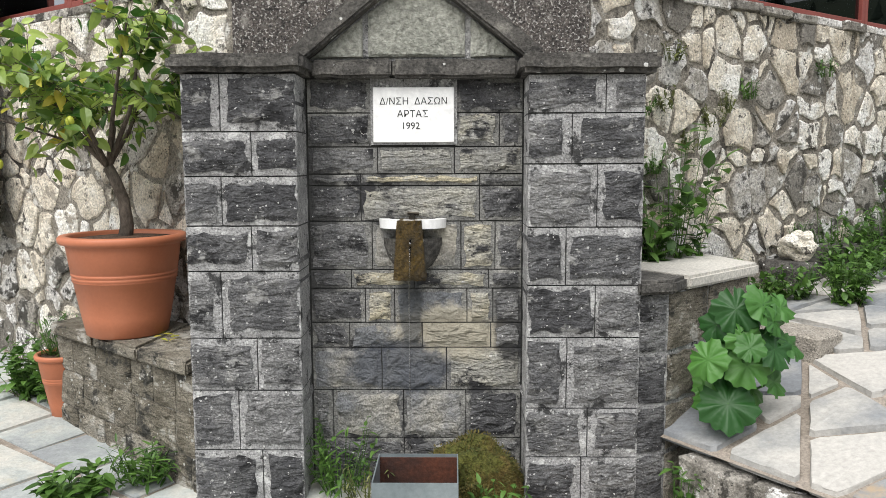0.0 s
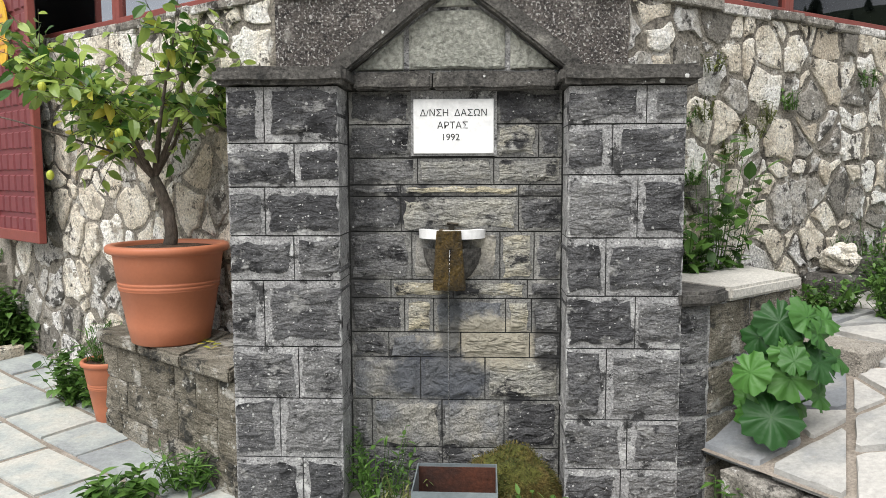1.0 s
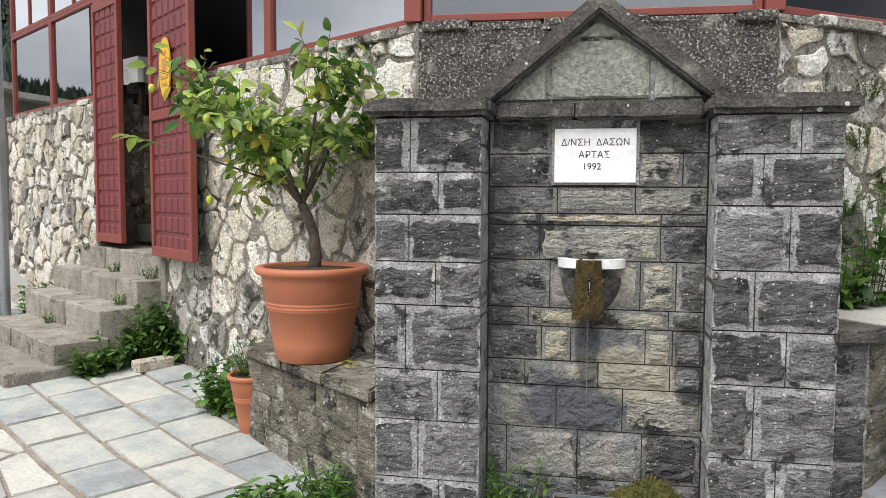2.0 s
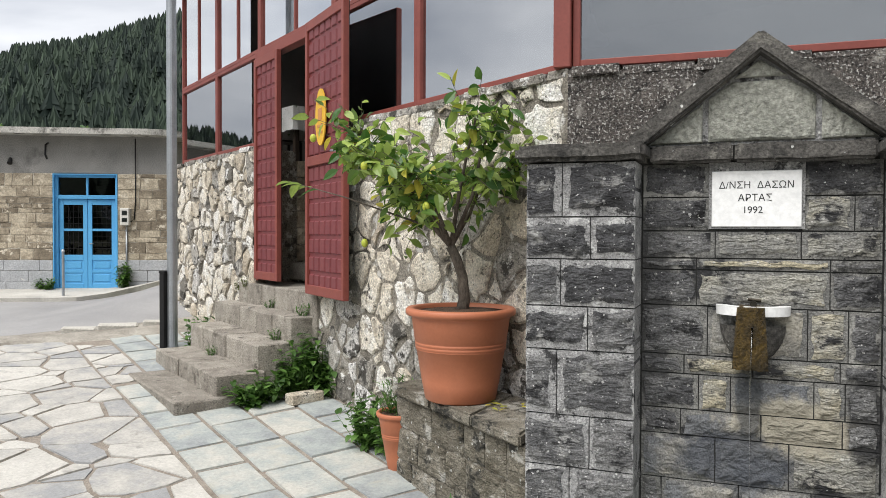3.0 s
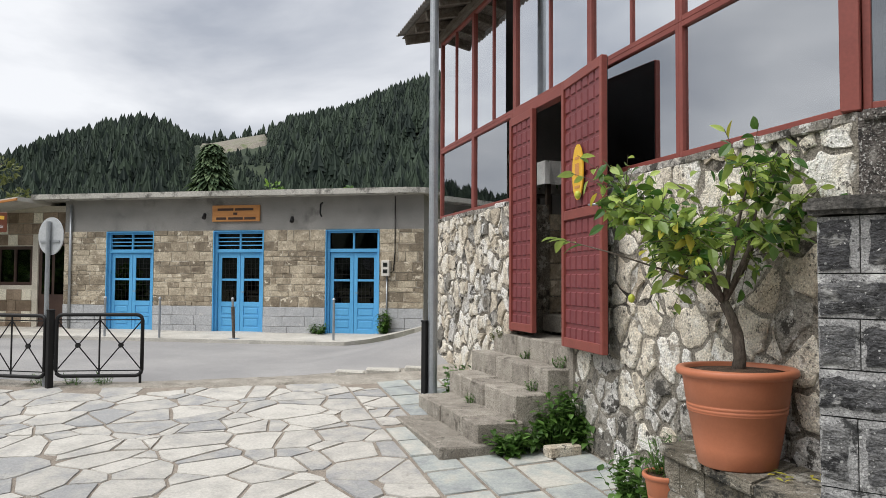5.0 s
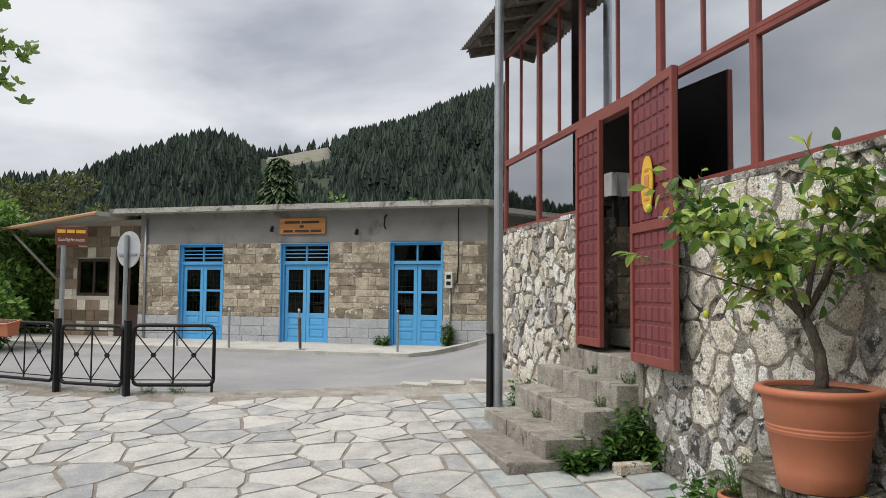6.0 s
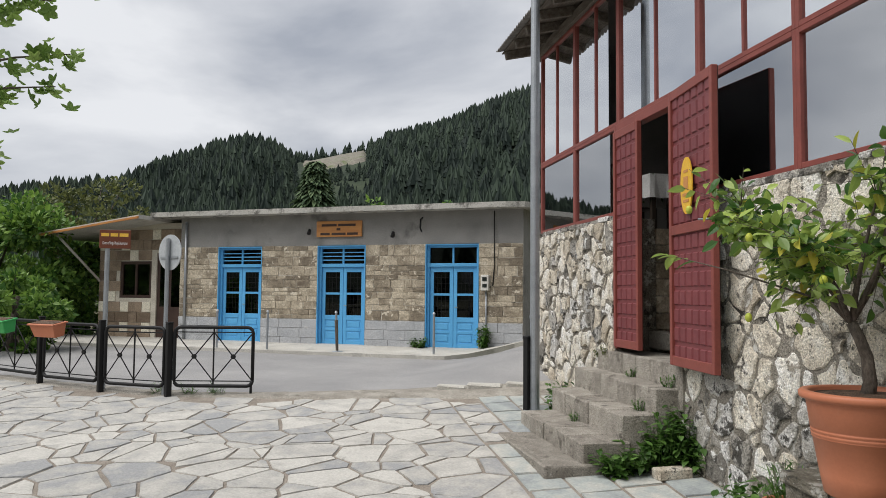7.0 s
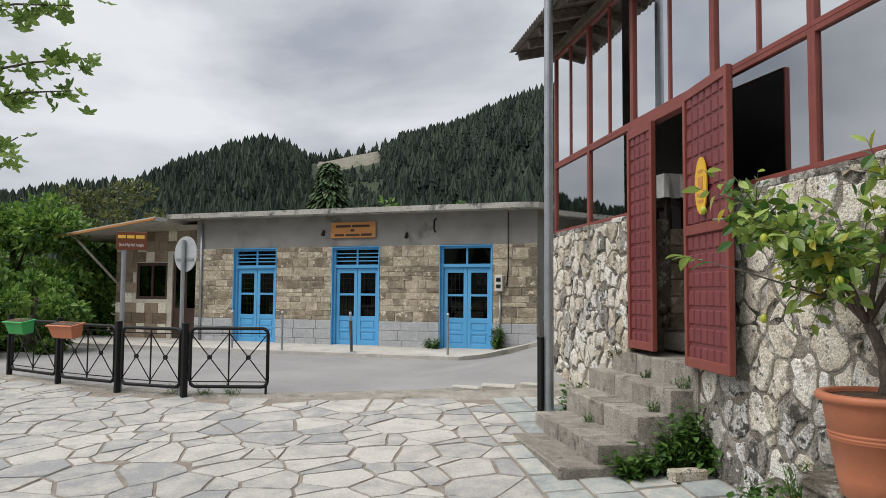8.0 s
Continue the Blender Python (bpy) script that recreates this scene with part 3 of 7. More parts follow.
# ---- plan ----
HOUSE = pose(-12.77, 11.39, 0, 0, 0, 27.25)
HOUSE_IN = HOUSE.inverted()
WEST = pose(-5.45, 6.90, 0, 0, 0, -33.58)
WEST_IN = WEST.inverted()
MID = pose(-1.2, 4.09, 0, 0, 0, 2.6)
EAST = pose(0.8, 4.18, 0, 0, 0, 34.74)
EAST_IN = EAST.inverted()
SILL = 2.74
FLAT = [(-2, 0.5), (0, 0.5), (1.7, 0.46), (6, 0.38), (7, 0.34), (8, 0.25), (9.3, 0.17), (11.2, 0.0), (13, -0.05), (16, -0.08), (60, -0.1)]


def ground_z(x, y):
    p = HOUSE_IN @ Vector((x, y, 0))
    d = -p.y
    z = float(np.interp(d, [a for a, b in FLAT], [b for a, b in FLAT]))
    if d < 7:
        rise = 0.3 * smoothstep(0.4, 2.4, p.x) + 0.11 * max(0.0, p.x - 1.5)
        z += rise * (1 - smoothstep(3.0, 7.0, d))
    return z


def path_z(x, y):
    q = (x - 1.2) * 0.822 + (y - 3.2) * 0.57
    return 0.30 + 0.27 * min(max(q, -0.6), 1.6) + 0.15 * max(0.0, q - 1.6)


# ---- ground, road, plaza ----
def sheet(name, fn, us, vs, mat, m=Matrix(), lift=0.0, zfn=ground_z):
    """A grid draped on the ground; us, vs in the axes of m."""
    verts, faces = [], []
    for u in us:
        for v in vs:
            p = m @ Vector((*fn(u, v), 0))
            verts.append((p.x, p.y, zfn(p.x, p.y) + lift))
    k = len(vs)
    for i in range(len(us) - 1):
        for j in range(k - 1):
            faces.append((i * k + j, (i + 1) * k + j, (i + 1) * k + j + 1, i * k + j + 1))
    return raw(name, verts, faces, mat, smooth=True)


rings = [0.4 * i for i in range(56)] + [24, 28, 34, 45, 60, 90, 140, 220, 400, 800, 1600, 3000]
ground = sheet("ground", lambda a, r: (-7 + r * math.cos(a), 4 + r * math.sin(a)), [math.tau * i / 120 for i in range(121)], rings, M["earth"], lift=-0.07)
tagged(ground, "grassy brown earth round the square", "ground", kind="structure")


def road_edge(x):
    """Where the asphalt ends towards the square, in the house's axes."""
    return float(np.interp(x, [-60, -14, -6.2, -4.6, -3.5, -2.3, -1.1, -0.4, 1.0, 1.8, 2.4, 3.0, 12], [-4.9, -5.2, -6.44, -6.78, -6.95, -7.05, -6.93, -6.66, -6.02, -5.83, -5.7, -5.5, -2.6]))


def flag_edge(x):
    """Where the paving of the square begins."""
    return road_edge(x) - float(np.interp(x, [-8, -3, -1, 0.5, 2.5, 4], [0.42, 0.3, 0.36, 0.68, 0.78, 0.8]))


road = sheet("road", lambda u, v: (u, road_edge(u) + (-1.5 - road_edge(u)) * v), [-60 + 0.75 * i for i in range(72)] + [-6 + 0.25 * i for i in range(105)], [i / 8 for i in range(9)], M["asphalt"], HOUSE, 0.0)
tagged(road, "smooth grey asphalt village road", "road", kind="structure")
VERGE_UP = [-0.02, 0.018, 0.026, 0.02, -0.03]


def verge_z(x, y):
    p = HOUSE_IN @ Vector((x, y, 0))
    f = (p.y - flag_edge(p.x)) / (road_edge(p.x) + 0.02 - flag_edge(p.x))
    return ground_z(x, y) + float(np.interp(f, [0, 0.08, 0.5, 0.93, 1.0], VERGE_UP)) + 0.012 * noise.noise(Vector((x * 4, y * 4, 1)))


verge = sheet("verge", lambda u, v: (u, flag_edge(u) + (road_edge(u) + 0.02 - flag_edge(u)) * v + 0.03 * noise.noise(Vector((u * 3, 0, 2))) * v), [-14 + 0.12 * i for i in range(160)], [0, 0.08, 0.3, 0.5, 0.75, 0.93, 1.0], M["grit"], HOUSE, 0.0, verge_z)
tagged(verge, "gritty pale concrete verge beside the road", "verge", kind="structure")
plaza = sheet("plaza", lambda u, v: (u, -21 + (flag_edge(u) + 21.04) * v), [-12 + 0.5 * i for i in range(57)], [i / 28 for i in range(29)], M["joint"], HOUSE, 0.0)
tagged(plaza, "sandy joints under the stone paving of the square", "plaza", kind="structure")


edging = tagged(empty("broken_kerb", HOUSE), "broken concrete kerb pieces where the road meets the wall", "kerb", kind="structure")
for k, (x, y, w, turn) in enumerate(((2.0, -5.96, 0.42, 14), (2.45, -5.86, 0.5, 11), (2.95, -5.74, 0.4, 16))):
    q = HOUSE @ Vector((x, y, 0))
    bm = box(bmesh.new(), -w / 2, w / 2, -0.09, 0.09, -0.1, 0.07, 0.02)
    for v in bm.verts:
        v.co += Vector((noise.noise(v.co * 9 + Vector((k, 0, 0))), noise.noise(v.co * 8), noise.noise(v.co * 7))) * 0.02
    link("kerb_stone", bm, M["concrete"], edging, pose(x, y, ground_z(q.x, q.y), 0, 0, turn))


def pavement_strip():
    xs = [-12 + 0.4 * i for i in range(36)]
    verts, faces = [], []
    for x in xs:
        edge = -1.7 + 1.1 * smoothstep(0.2, 1.6, x)
        for y, dz in ((edge, -0.1), (edge, 0.075), (0.3, 0.09)):
            p = HOUSE @ Vector((x, y, 0))
            verts.append((p.x, p.y, ground_z(p.x, p.y) + dz))
    for i in range(len(xs) - 1):
        for j in range(2):
            faces.append((i * 3 + j, (i + 1) * 3 + j, (i + 1) * 3 + j + 1, i * 3 + j + 1))
    return raw("pavement", verts, faces, M["concrete"])


tagged(pavement_strip(), "pale concrete pavement along the stone house", "pavement", kind="structure")


def lay(parent, polys, to_world, mat, name, limit, near, proud=0.014, zfn=ground_z, rng=None, soft=None):
    """Flat stones on the ground: the nearest are pieces of their own, the rest one mesh."""
    polys = sorted(polys, key=lambda p: (to_world @ Vector((sum(a for a, b in p) / len(p), sum(b for a, b in p) / len(p), 0)) - Vector(near)).length)
    rest_v, rest_f = [], []
    for k, poly in enumerate(polys):
        if soft:
            poly = rugged(poly, rng, 0.02, soft)
        vs, fs = stone_mesh(poly, proud * rng.uniform(0.6, 1.3), rng, 0.03, 0.03, 0.05)
        tilt = rng.uniform(-0.002, 0.002)
        pts = []
        for u, v, o in vs:
            p = to_world @ Vector((u, v, 0))
            pts.append((p.x, p.y, zfn(p.x, p.y) + o + tilt))
        if k < limit:
            raw(name, pts, fs, mat(rng) if callable(mat) else mat, parent)
        else:
            b = len(rest_v)
            rest_v += pts
            rest_f += [tuple(i + b for i in f) for f in fs]
    if rest_v:
        tagged(raw(name + "_far", rest_v, rest_f, mat(rng) if callable(mat) else mat, parent), kind="stuff")


# ---- west wall of the glazed building, with its door and windows ----
def wall_body(name, boxes, mat, m, label):
    bm = bmesh.new()
    for b in boxes:
        box(bm, *b)
    return tagged(link(name, bm, mat, None, m), label, "wall", kind="structure")


wall_west = wall_body("wall_west", [(-3.05, 0, 0, 0.5, -0.3, SILL - 0.03), (1.5, 5.08, 0, 0.5, -0.3, SILL - 0.03), (0, 1.5, 0.02, 0.5, -0.3, 1.14)],
                      M["wall_mortar"], WEST, "rubble wall of pale limestone in grey mortar, under red window frames")
wall_mid = wall_body("wall_middle", [(-0.02, 2.02, 0, 0.5, -0.3, SILL - 0.03)], M["pebble_plaster"], MID, "dark lichen-spotted pebbledash wall behind the fountain")
wall_east = wall_body("wall_east", [(0, 7.5, 0, 0.5, -0.3, SILL - 0.03)], M["wall_mortar"], EAST, "whitewashed rubble wall with dark mortar and weeds")


def rubble(parent, x0, x1, z0, z1, size, gap, mat, seed, proud=0.03, squash=0.85, limit=300, outline=None, cut=0.12):
    rng = random.Random(seed)
    polys = cells(x0, x1, z0, z1, size, gap, rng, squash, outline, 0.5)
    rng.shuffle(polys)
    rv, rf = [], []
    for k, poly in enumerate(polys):
        vs, fs = stone_mesh(rugged(poly, rng, 0.24, cut), proud * rng.uniform(0.3, 1.3), rng, inset=0.09, dome=0.45)
        vs = flip(vs)
        if k < limit:
            raw("stone", vs, fs, mat(rng, sum(v[2] for v in vs) / len(vs)), parent)
        else:
            b = len(rv)
            rv += vs
            rf += [tuple(i + b for i in f) for f in fs]
    if rv:
        tagged(raw("stones_far", rv, rf, M["white_stone"], parent), kind="stuff")


# rough ledge of flat stones under the frames
def ledge(m, x0, x1, parent, seed):
    rng = random.Random(seed)
    x = x0
    while x < x1 - 0.08:
        w = min(rng.uniform(0.22, 0.55), x1 - x)
        bm = boxed(x, x + w - 0.012, -rng.uniform(0.0, 0.05), 0.3, SILL - 0.045 - rng.uniform(0, 0.02), SILL + rng.uniform(-0.01, 0.012), 0.008)
        for v in bm.verts:
            v.co += Vector((rng.uniform(-1, 1), rng.uniform(-1, 1), rng.uniform(-1, 1))) * 0.006
        link("ledge_stone", bm, M["pebble_plaster"] if seed == 3 else M["dull_stone"], parent)
        x += w


ledge(WEST, -3.05, 0, wall_west, 1)
ledge(WEST, 1.55, 5.08, wall_west, 2)
ledge(MID, 0, 2.02, wall_mid, 3)
ledge(EAST, 0, 7.4, wall_east, 4)

WINDOWS = []


def bay(m, x0, x1, z0, z1, thin=(), glass="glass", gap=0.0):
    """One glazed bay: four bars of the frame, thin glazing bars, a pane between them."""
    k = len(WINDOWS) + 1
    w = tagged(empty(f"window_{k}", m), "red-painted steel window with sky-reflecting glass", "window", kind="structure")
    WINDOWS.append(w)
    t, y0, y1 = 0.045, 0.05, 0.12
    part("window_frame", boxed(x0, x0 + t, y0, y1, z0, z1, 0.004), M["red"], w)
    part("window_frame", boxed(x1 - t, x1, y0, y1, z0, z1, 0.004), M["red"], w)
    part("window_frame", boxed(x0 + t, x1 - t, y0, y1, z0, z0 + t, 0.004), M["red"], w)
    part("window_frame", boxed(x0 + t, x1 - t, y0, y1, z1 - t, z1, 0.004), M["red"], w)
    cuts = [x0 + t, *thin, x1 - t]
    for c in thin:
        part("glazing_bar", boxed(c - 0.016, c + 0.016, y0 + 0.01, y1 - 0.01, z0 + t, z1 - t, 0.003), M["red"], w)
    for a, b in zip(cuts, cuts[1:]):
        p = part("pane", boxed(a, b if b < x1 - t or not gap else b - gap, 0.080, 0.086, z0 + t, z1 - t), M[glass], w)
        p.visible_shadow = False


RAIL, TOP = 3.82, 5.56
for x0, x1 in ((-3.05, -1.52), (-1.52, -0.02), (1.52, 3.32), (3.32, 5.0)):
    bay(WEST, x0, x1, SILL + 0.01, RAIL, gap=0.26 if x0 == -1.52 else 0.0)
for x0, x1, thin in ((-3.05, -1.52, (-2.32,)), (-1.52, -0.02, (-0.77,)), (-0.02, 1.86, (0.94,)), (1.86, 3.32, (2.6,)), (3.32, 5.0, (4.15,))):
    bay(WEST, x0, x1, RAIL, TOP, thin, "high_glass", gap=0.3 if x0 == -1.52 else 0.0)
bay(MID, 0.0, 1.945, SILL + 0.01, RAIL, (), "mid_glass")
bay(MID, 0.0, 1.945, RAIL, TOP, (1.0,))
for i in range(4):
    bay(EAST, 0.06 + 1.53 * i, 0.06 + 1.53 * (i + 1), SILL + 0.01, RAIL, glass="dark_glass")
    bay(EAST, 0.06 + 1.53 * i, 0.06 + 1.53 * (i + 1), RAIL, TOP, glass="dark_glass")
for m, x in ((MID, -0.05), (MID, 2.01)):
    tagged(link("corner_post", boxed(x - 0.06, x + 0.045, 0.0, 0.15, SILL + 0.005, TOP, 0.006), M["red"], None, m), "broad red-painted corner post of the glazing", "post", kind="structure")


def embossed(x0, x1, z0, z1, cols, rows, y, depth=0.012):
    """A pressed sheet with rows of shallow pyramids."""
    bm = bmesh.new()
    dx, dz = (x1 - x0) / cols, (z1 - z0) / rows
    for i in range(cols):
        for j in range(rows):
            a, b, c, d = x0 + i * dx, x0 + (i + 1) * dx, z0 + j * dz, z0 + (j + 1) * dz
            o = [bm.verts.new(v) for v in ((a, y, c), (b, y, c), (b, y, d), (a, y, d))]
            g = 0.16
            q = [bm.verts.new(v) for v in ((a + g * dx, y - depth, c + g * dz), (b - g * dx, y - depth, c + g * dz), (b - g * dx, y - depth, d - g * dz), (a + g * dx, y - depth, d - g * dz))]
            e = 0.1
            r = [bm.verts.new(v) for v in ((a + e * dx, y, c + e * dz), (b - e * dx, y, c + e * dz), (b - e * dx, y, d - e * dz), (a + e * dx, y, d - e * dz))]
            for k in range(4):
                n = (k + 1) % 4
                bm.faces.new((o[k], o[n], r[n], r[k]))
                bm.faces.new((r[k], r[n], q[n], q[k]))
            bm.faces.new(q)
    return bm


def leaf(name, m, width, z0, z1, split, cols, rows, label, parent, flipx=1):
    """A steel door leaf: frame, pressed panels, back sheet blackened for shade."""
    lf = tagged(link(name, boxed(0, 0.055, -0.032, 0.025, z0, z1, 0.005), M["red"], parent, m), label)
    part("stile", boxed(width - 0.055, width, -0.032, 0.025, z0, z1, 0.005), M["red"], lf)
    zs = [z0, *split, z1]
    for z in zs:
        a = min(max(z - 0.045, z0), z1 - 0.09)
        part("rail", boxed(0.055, width - 0.055, -0.03, 0.025, a, a + 0.09, 0.004), M["red"], lf)
    for (a, b), r in zip(zip(zs, zs[1:]), rows):
        part("panel", embossed(0.05, width - 0.05, a + 0.04, b - 0.04, cols, r, 0.0, 0.014), M["leaf_red"], lf)
    # shade behind the leaf put into a black backing, so it mirrors dark
    part("back_sheet", boxed(0.008, width - 0.008, 0.0265, 0.032, z0 + 0.008, z1 - 0.008), M["black"], lf)
    return lf


door = tagged(empty("door_1", WEST), "maroon double door of pressed steel, both leaves ajar", "door", kind="structure")
part("door_frame", boxed(-0.02, 0.04, 0.0, 0.12, 1.19, 3.80, 0.004), M["red"], door)
part("door_frame", boxed(1.46, 1.52, 0.0, 0.12, 1.19, 3.80, 0.004), M["red"], door)
part("door_frame", boxed(0.04, 1.46, 0.0, 0.12, 3.70, 3.80, 0.004), M["red"], door)
left_leaf = leaf("door_leaf", pose(0.045, -0.01, 0, 0, 0, -1), 0.69, 1.215, 3.70, (), 4, (15,), "maroon steel leaf with pressed squares", door)
right_leaf = leaf("door_leaf", pose(1.60, -0.09, 0, 0, 0, -5.5), 0.98, 1.15, 3.76, (2.42,), 6, (7, 8), "maroon steel leaf swung open against the window", door)
for z in (1.6, 3.2):
    part("hinge", rod(bmesh.new(), (0.0, -0.03, z), (0.0, -0.03, z + 0.09), 0.012), M["brass"], left_leaf)
tube("door_handle", [(0.94, -0.03, 2.45), (0.94, -0.075, 2.45), (0.80, -0.075, 2.46)], 0.01, M["galv"], right_leaf, label="steel lever handle")
part("lock_plate", boxed(0.935, 0.978, -0.031, -0.02, 2.32, 2.56, 0.003), M["galv"], right_leaf)
plate = bmesh.new()
bmesh.ops.create_cone(plate, cap_ends=True, segments=32, radius1=0.5, radius2=0.5, depth=0.012, matrix=right_leaf.matrix_basis @ pose(0.46, -0.04, 2.80, 90, 0, 0) @ Matrix.Diagonal((0.26, 0.52, 1, 1)))
oval = tagged(link("oval_sign", plate, M["yellow"], None, WEST), "yellow oval sign hung on the maroon door leaf", "sign")
marks = bmesh.new()
for z, w in ((2.93, 0.1), (2.72, 0.15), (2.66, 0.12)):
    box(marks, 0.46 - w / 2, 0.46 + w / 2, -0.05, -0.0475, z - 0.012, z + 0.012, m=right_leaf.matrix_basis)
box(marks, 0.41, 0.51, -0.05, -0.0475, 2.77, 2.88, m=right_leaf.matrix_basis)
part("marking", marks, M["wood_sign"], oval)

# eave and roof
roof = tagged(empty("roof", WEST), "corrugated roof sheets on weathered rafters", "roof", kind="structure")
verts, faces = [], []
N = 340
for i in range(N + 1):
    x = -3.38 + 8.68 * i / N
    for y in (-0.6, 7.0):
        z = 5.70 + 0.22 * (y + 0.6) + 0.018 * math.cos(x * math.tau / 0.12)
        verts += [(x, y, z), (x, y, z + 0.008)]
for i in range(N):
    a, b = i * 4, i * 4 + 4
    faces += [(a, b, b + 2, a + 2), (a + 1, a + 3, b + 3, b + 1), (a, a + 1, b + 1, b), (a + 2, b + 2, b + 3, a + 3)]
faces += [(0, 2, 3, 1), (N * 4, N * 4 + 1, N * 4 + 3, N * 4 + 2)]
tagged(raw("roof_sheet", verts, faces, M["sheet_roof"], roof), "grey corrugated sheet")
for i in range(15):
    x = -3.3 + 0.6 * i
    part("rafter", box(bmesh.new(), x, x + 0.07, -0.5, 2.5, -0.13, 0.0, 0.005, m=pose(0, 0, 5.79, 12.4, 0, 0)), M["old_wood"], roof)
part("wall_plate", boxed(-3.3, 5.0, 0.0, 0.15, 5.56, 5.70, 0.006), M["old_wood"], roof)
part("soffit_board", box(bmesh.new(), -3.42, 5.0, -0.5, 0.3, 0.005, 0.02, m=pose(0, 0, 5.79, 12.4, 0, 0)), M["old_wood"], roof)

# closed room behind the glazing
corner = [WEST @ Vector((-3.0, 0.14, 0)), WEST @ Vector((5.08, 0.14, 0)), EAST @ Vector((0.0, 0.14, 0)), EAST @ Vector((6.2, 0.14, 0)), EAST @ Vector((6.2, 6.5, 0)), WEST @ Vector((-3.0, 7.5, 0))]


def prism(name, poly, z0, z1, mat, label, cat):
    n = len(poly)
    return tagged(raw(name, [(p.x, p.y, z0) for p in poly] + [(p.x, p.y, z1) for p in poly],
                      [tuple(range(n))[::-1], tuple(range(n, 2 * n))] + [(i, (i + 1) % n, n + (i + 1) % n, n + i) for i in range(n)], mat), label, cat, kind="structure")


prism("ceiling", corner, 5.58, 5.68, M["room"], "plain dim ceiling over the glazed room", "ceiling")
for k, (a, b) in enumerate(((3, 4), (4, 5), (5, 0))):
    p, q = corner[a], corner[b]
    d = q - p
    bm = boxed(0, d.length, 0, 0.2, -0.3, 5.6)
    tagged(link(f"wall_back_{k + 1}", bm, M["room"], None, Matrix.Translation(p) @ pose(0, 0, 0, 0, 0, math.degrees(math.atan2(d.y, d.x)))), "plain dim inner wall", "wall", kind="structure")
fl = bmesh.new()
for b in ((-3.0, -0.15, 0.5, 7.3), (1.65, 5.0, 0.5, 7.3), (-0.15, 1.65, 2.3, 7.3)):
    box(fl, *b, 2.5, 2.6)
tagged(link("floor", fl, M["room"], None, WEST), "raised floor of the glazed room", "floor", kind="structure")
well = bmesh.new()
box(well, -0.15, 1.65, 2.3, 2.5, 0.9, 2.5), box(well, -0.15, 0.0, 0.5, 2.3, 0.9, 2.5), box(well, 1.5, 1.65, 0.5, 2.3, 0.9, 2.5), box(well, 0.0, 1.5, 0.5, 2.3, 1.0, 1.19)
wall_well = tagged(link("wall_stairwell", well, M["wall_mortar"], None, WEST), "rough stone walls round the entrance steps", "wall", kind="structure")
rngw = random.Random(77)
for j in range(7):
    x = 0.0
    while x < 1.45:
        w = min(rngw.uniform(0.25, 0.45), 1.5 - x)
        link("stone", boxed(x + 0.006, x + w - 0.006, 2.275, 2.32, 1.2 + 0.2 * j + 0.006, 1.2 + 0.2 * (j + 1) - 0.006, 0.008), M["house_stone"], wall_well)
        x += w
for j in range(7):
    y = 0.5
    while y < 2.2:
        w = min(rngw.uniform(0.22, 0.45), 2.27 - y)
        link("stone", boxed(-0.03, 0.022, y + 0.006, y + w - 0.006, 1.2 + 0.2 * j + 0.006, 1.2 + 0.2 * (j + 1) - 0.006, 0.008), M["house_stone"], wall_well)
        y += w
inner = tagged(empty("inner_steps", WEST), "worn stone steps inside the open door", "steps")
for j in range(6):
    part("step", boxed(0.03, 1.49, 0.4 + 0.3 * j, 2.26, 1.192 + 0.2 * j, 1.39 + 0.2 * j, 0.012), M["step"], inner)


def chair(m):
    c = tagged(empty("chair", m), "dark wooden taverna chair in the dim room", "chair", "chairs in the glazed room")
    part("seat", boxed(-0.2, 0.2, -0.2, 0.2, 0.43, 0.46, 0.01), M["dark_wood"], c)
    for x in (-0.18, 0.18):
        part("leg", boxed(x - 0.02, x + 0.02, -0.2, -0.16, 0, 0.43, 0.003), M["dark_wood"], c)
        part("back_post", boxed(x - 0.02, x + 0.02, 0.16, 0.2, 0, 0.92, 0.003), M["dark_wood"], c)
    for z in (0.6, 0.74, 0.86):
        part("back_slat", boxed(-0.16, 0.16, 0.17, 0.19, z, z + 0.05, 0.003), M["dark_wood"], c)
    return c


def table(m):
    t = tagged(empty("table", m), "square wooden dining table in the dim room", "table", "tables in the glazed room")
    part("tabletop", boxed(-0.45, 0.45, -0.4, 0.4, 0.72, 0.75, 0.006), M["dark_wood"], t)
    for x in (-0.41, 0.41):
        for y in (-0.36, 0.36):
            part("leg", boxed(x - 0.03, x + 0.03, y - 0.03, y + 0.03, 0, 0.72, 0.004), M["dark_wood"], t)
    return t


def tablecloth(m):
    bm = boxed(-0.5, 0.5, -0.45, 0.45, 0.752, 0.76)
    rng = random.Random(3)
    for (x0, y0, x1, y1) in ((-0.5, -0.45, 0.5, -0.45), (0.5, -0.45, 0.5, 0.45), (0.5, 0.45, -0.5, 0.45), (-0.5, 0.45, -0.5, -0.45)):
        prev = None
        for i in range(13):
            t = i / 12
            x, y = x0 + (x1 - x0) * t, y0 + (y1 - y0) * t
            o = 0.02 * math.sin(i * 1.9)
            ln = math.hypot(x, y)
            a, b = bm.verts.new((x, y, 0.756)), bm.verts.new((x + x / ln * (0.02 + o), y + y / ln * (0.02 + o), 0.45 + rng.uniform(-0.01, 0.01)))
            if prev:
                bm.faces.new((prev[0], a, b, prev[1]))
            prev = (a, b)
    return tagged(link("tablecloth", bm, M["cloth"], None, m), "white patterned cloth hanging over the table", "tablecloth", "cloths on the tables")


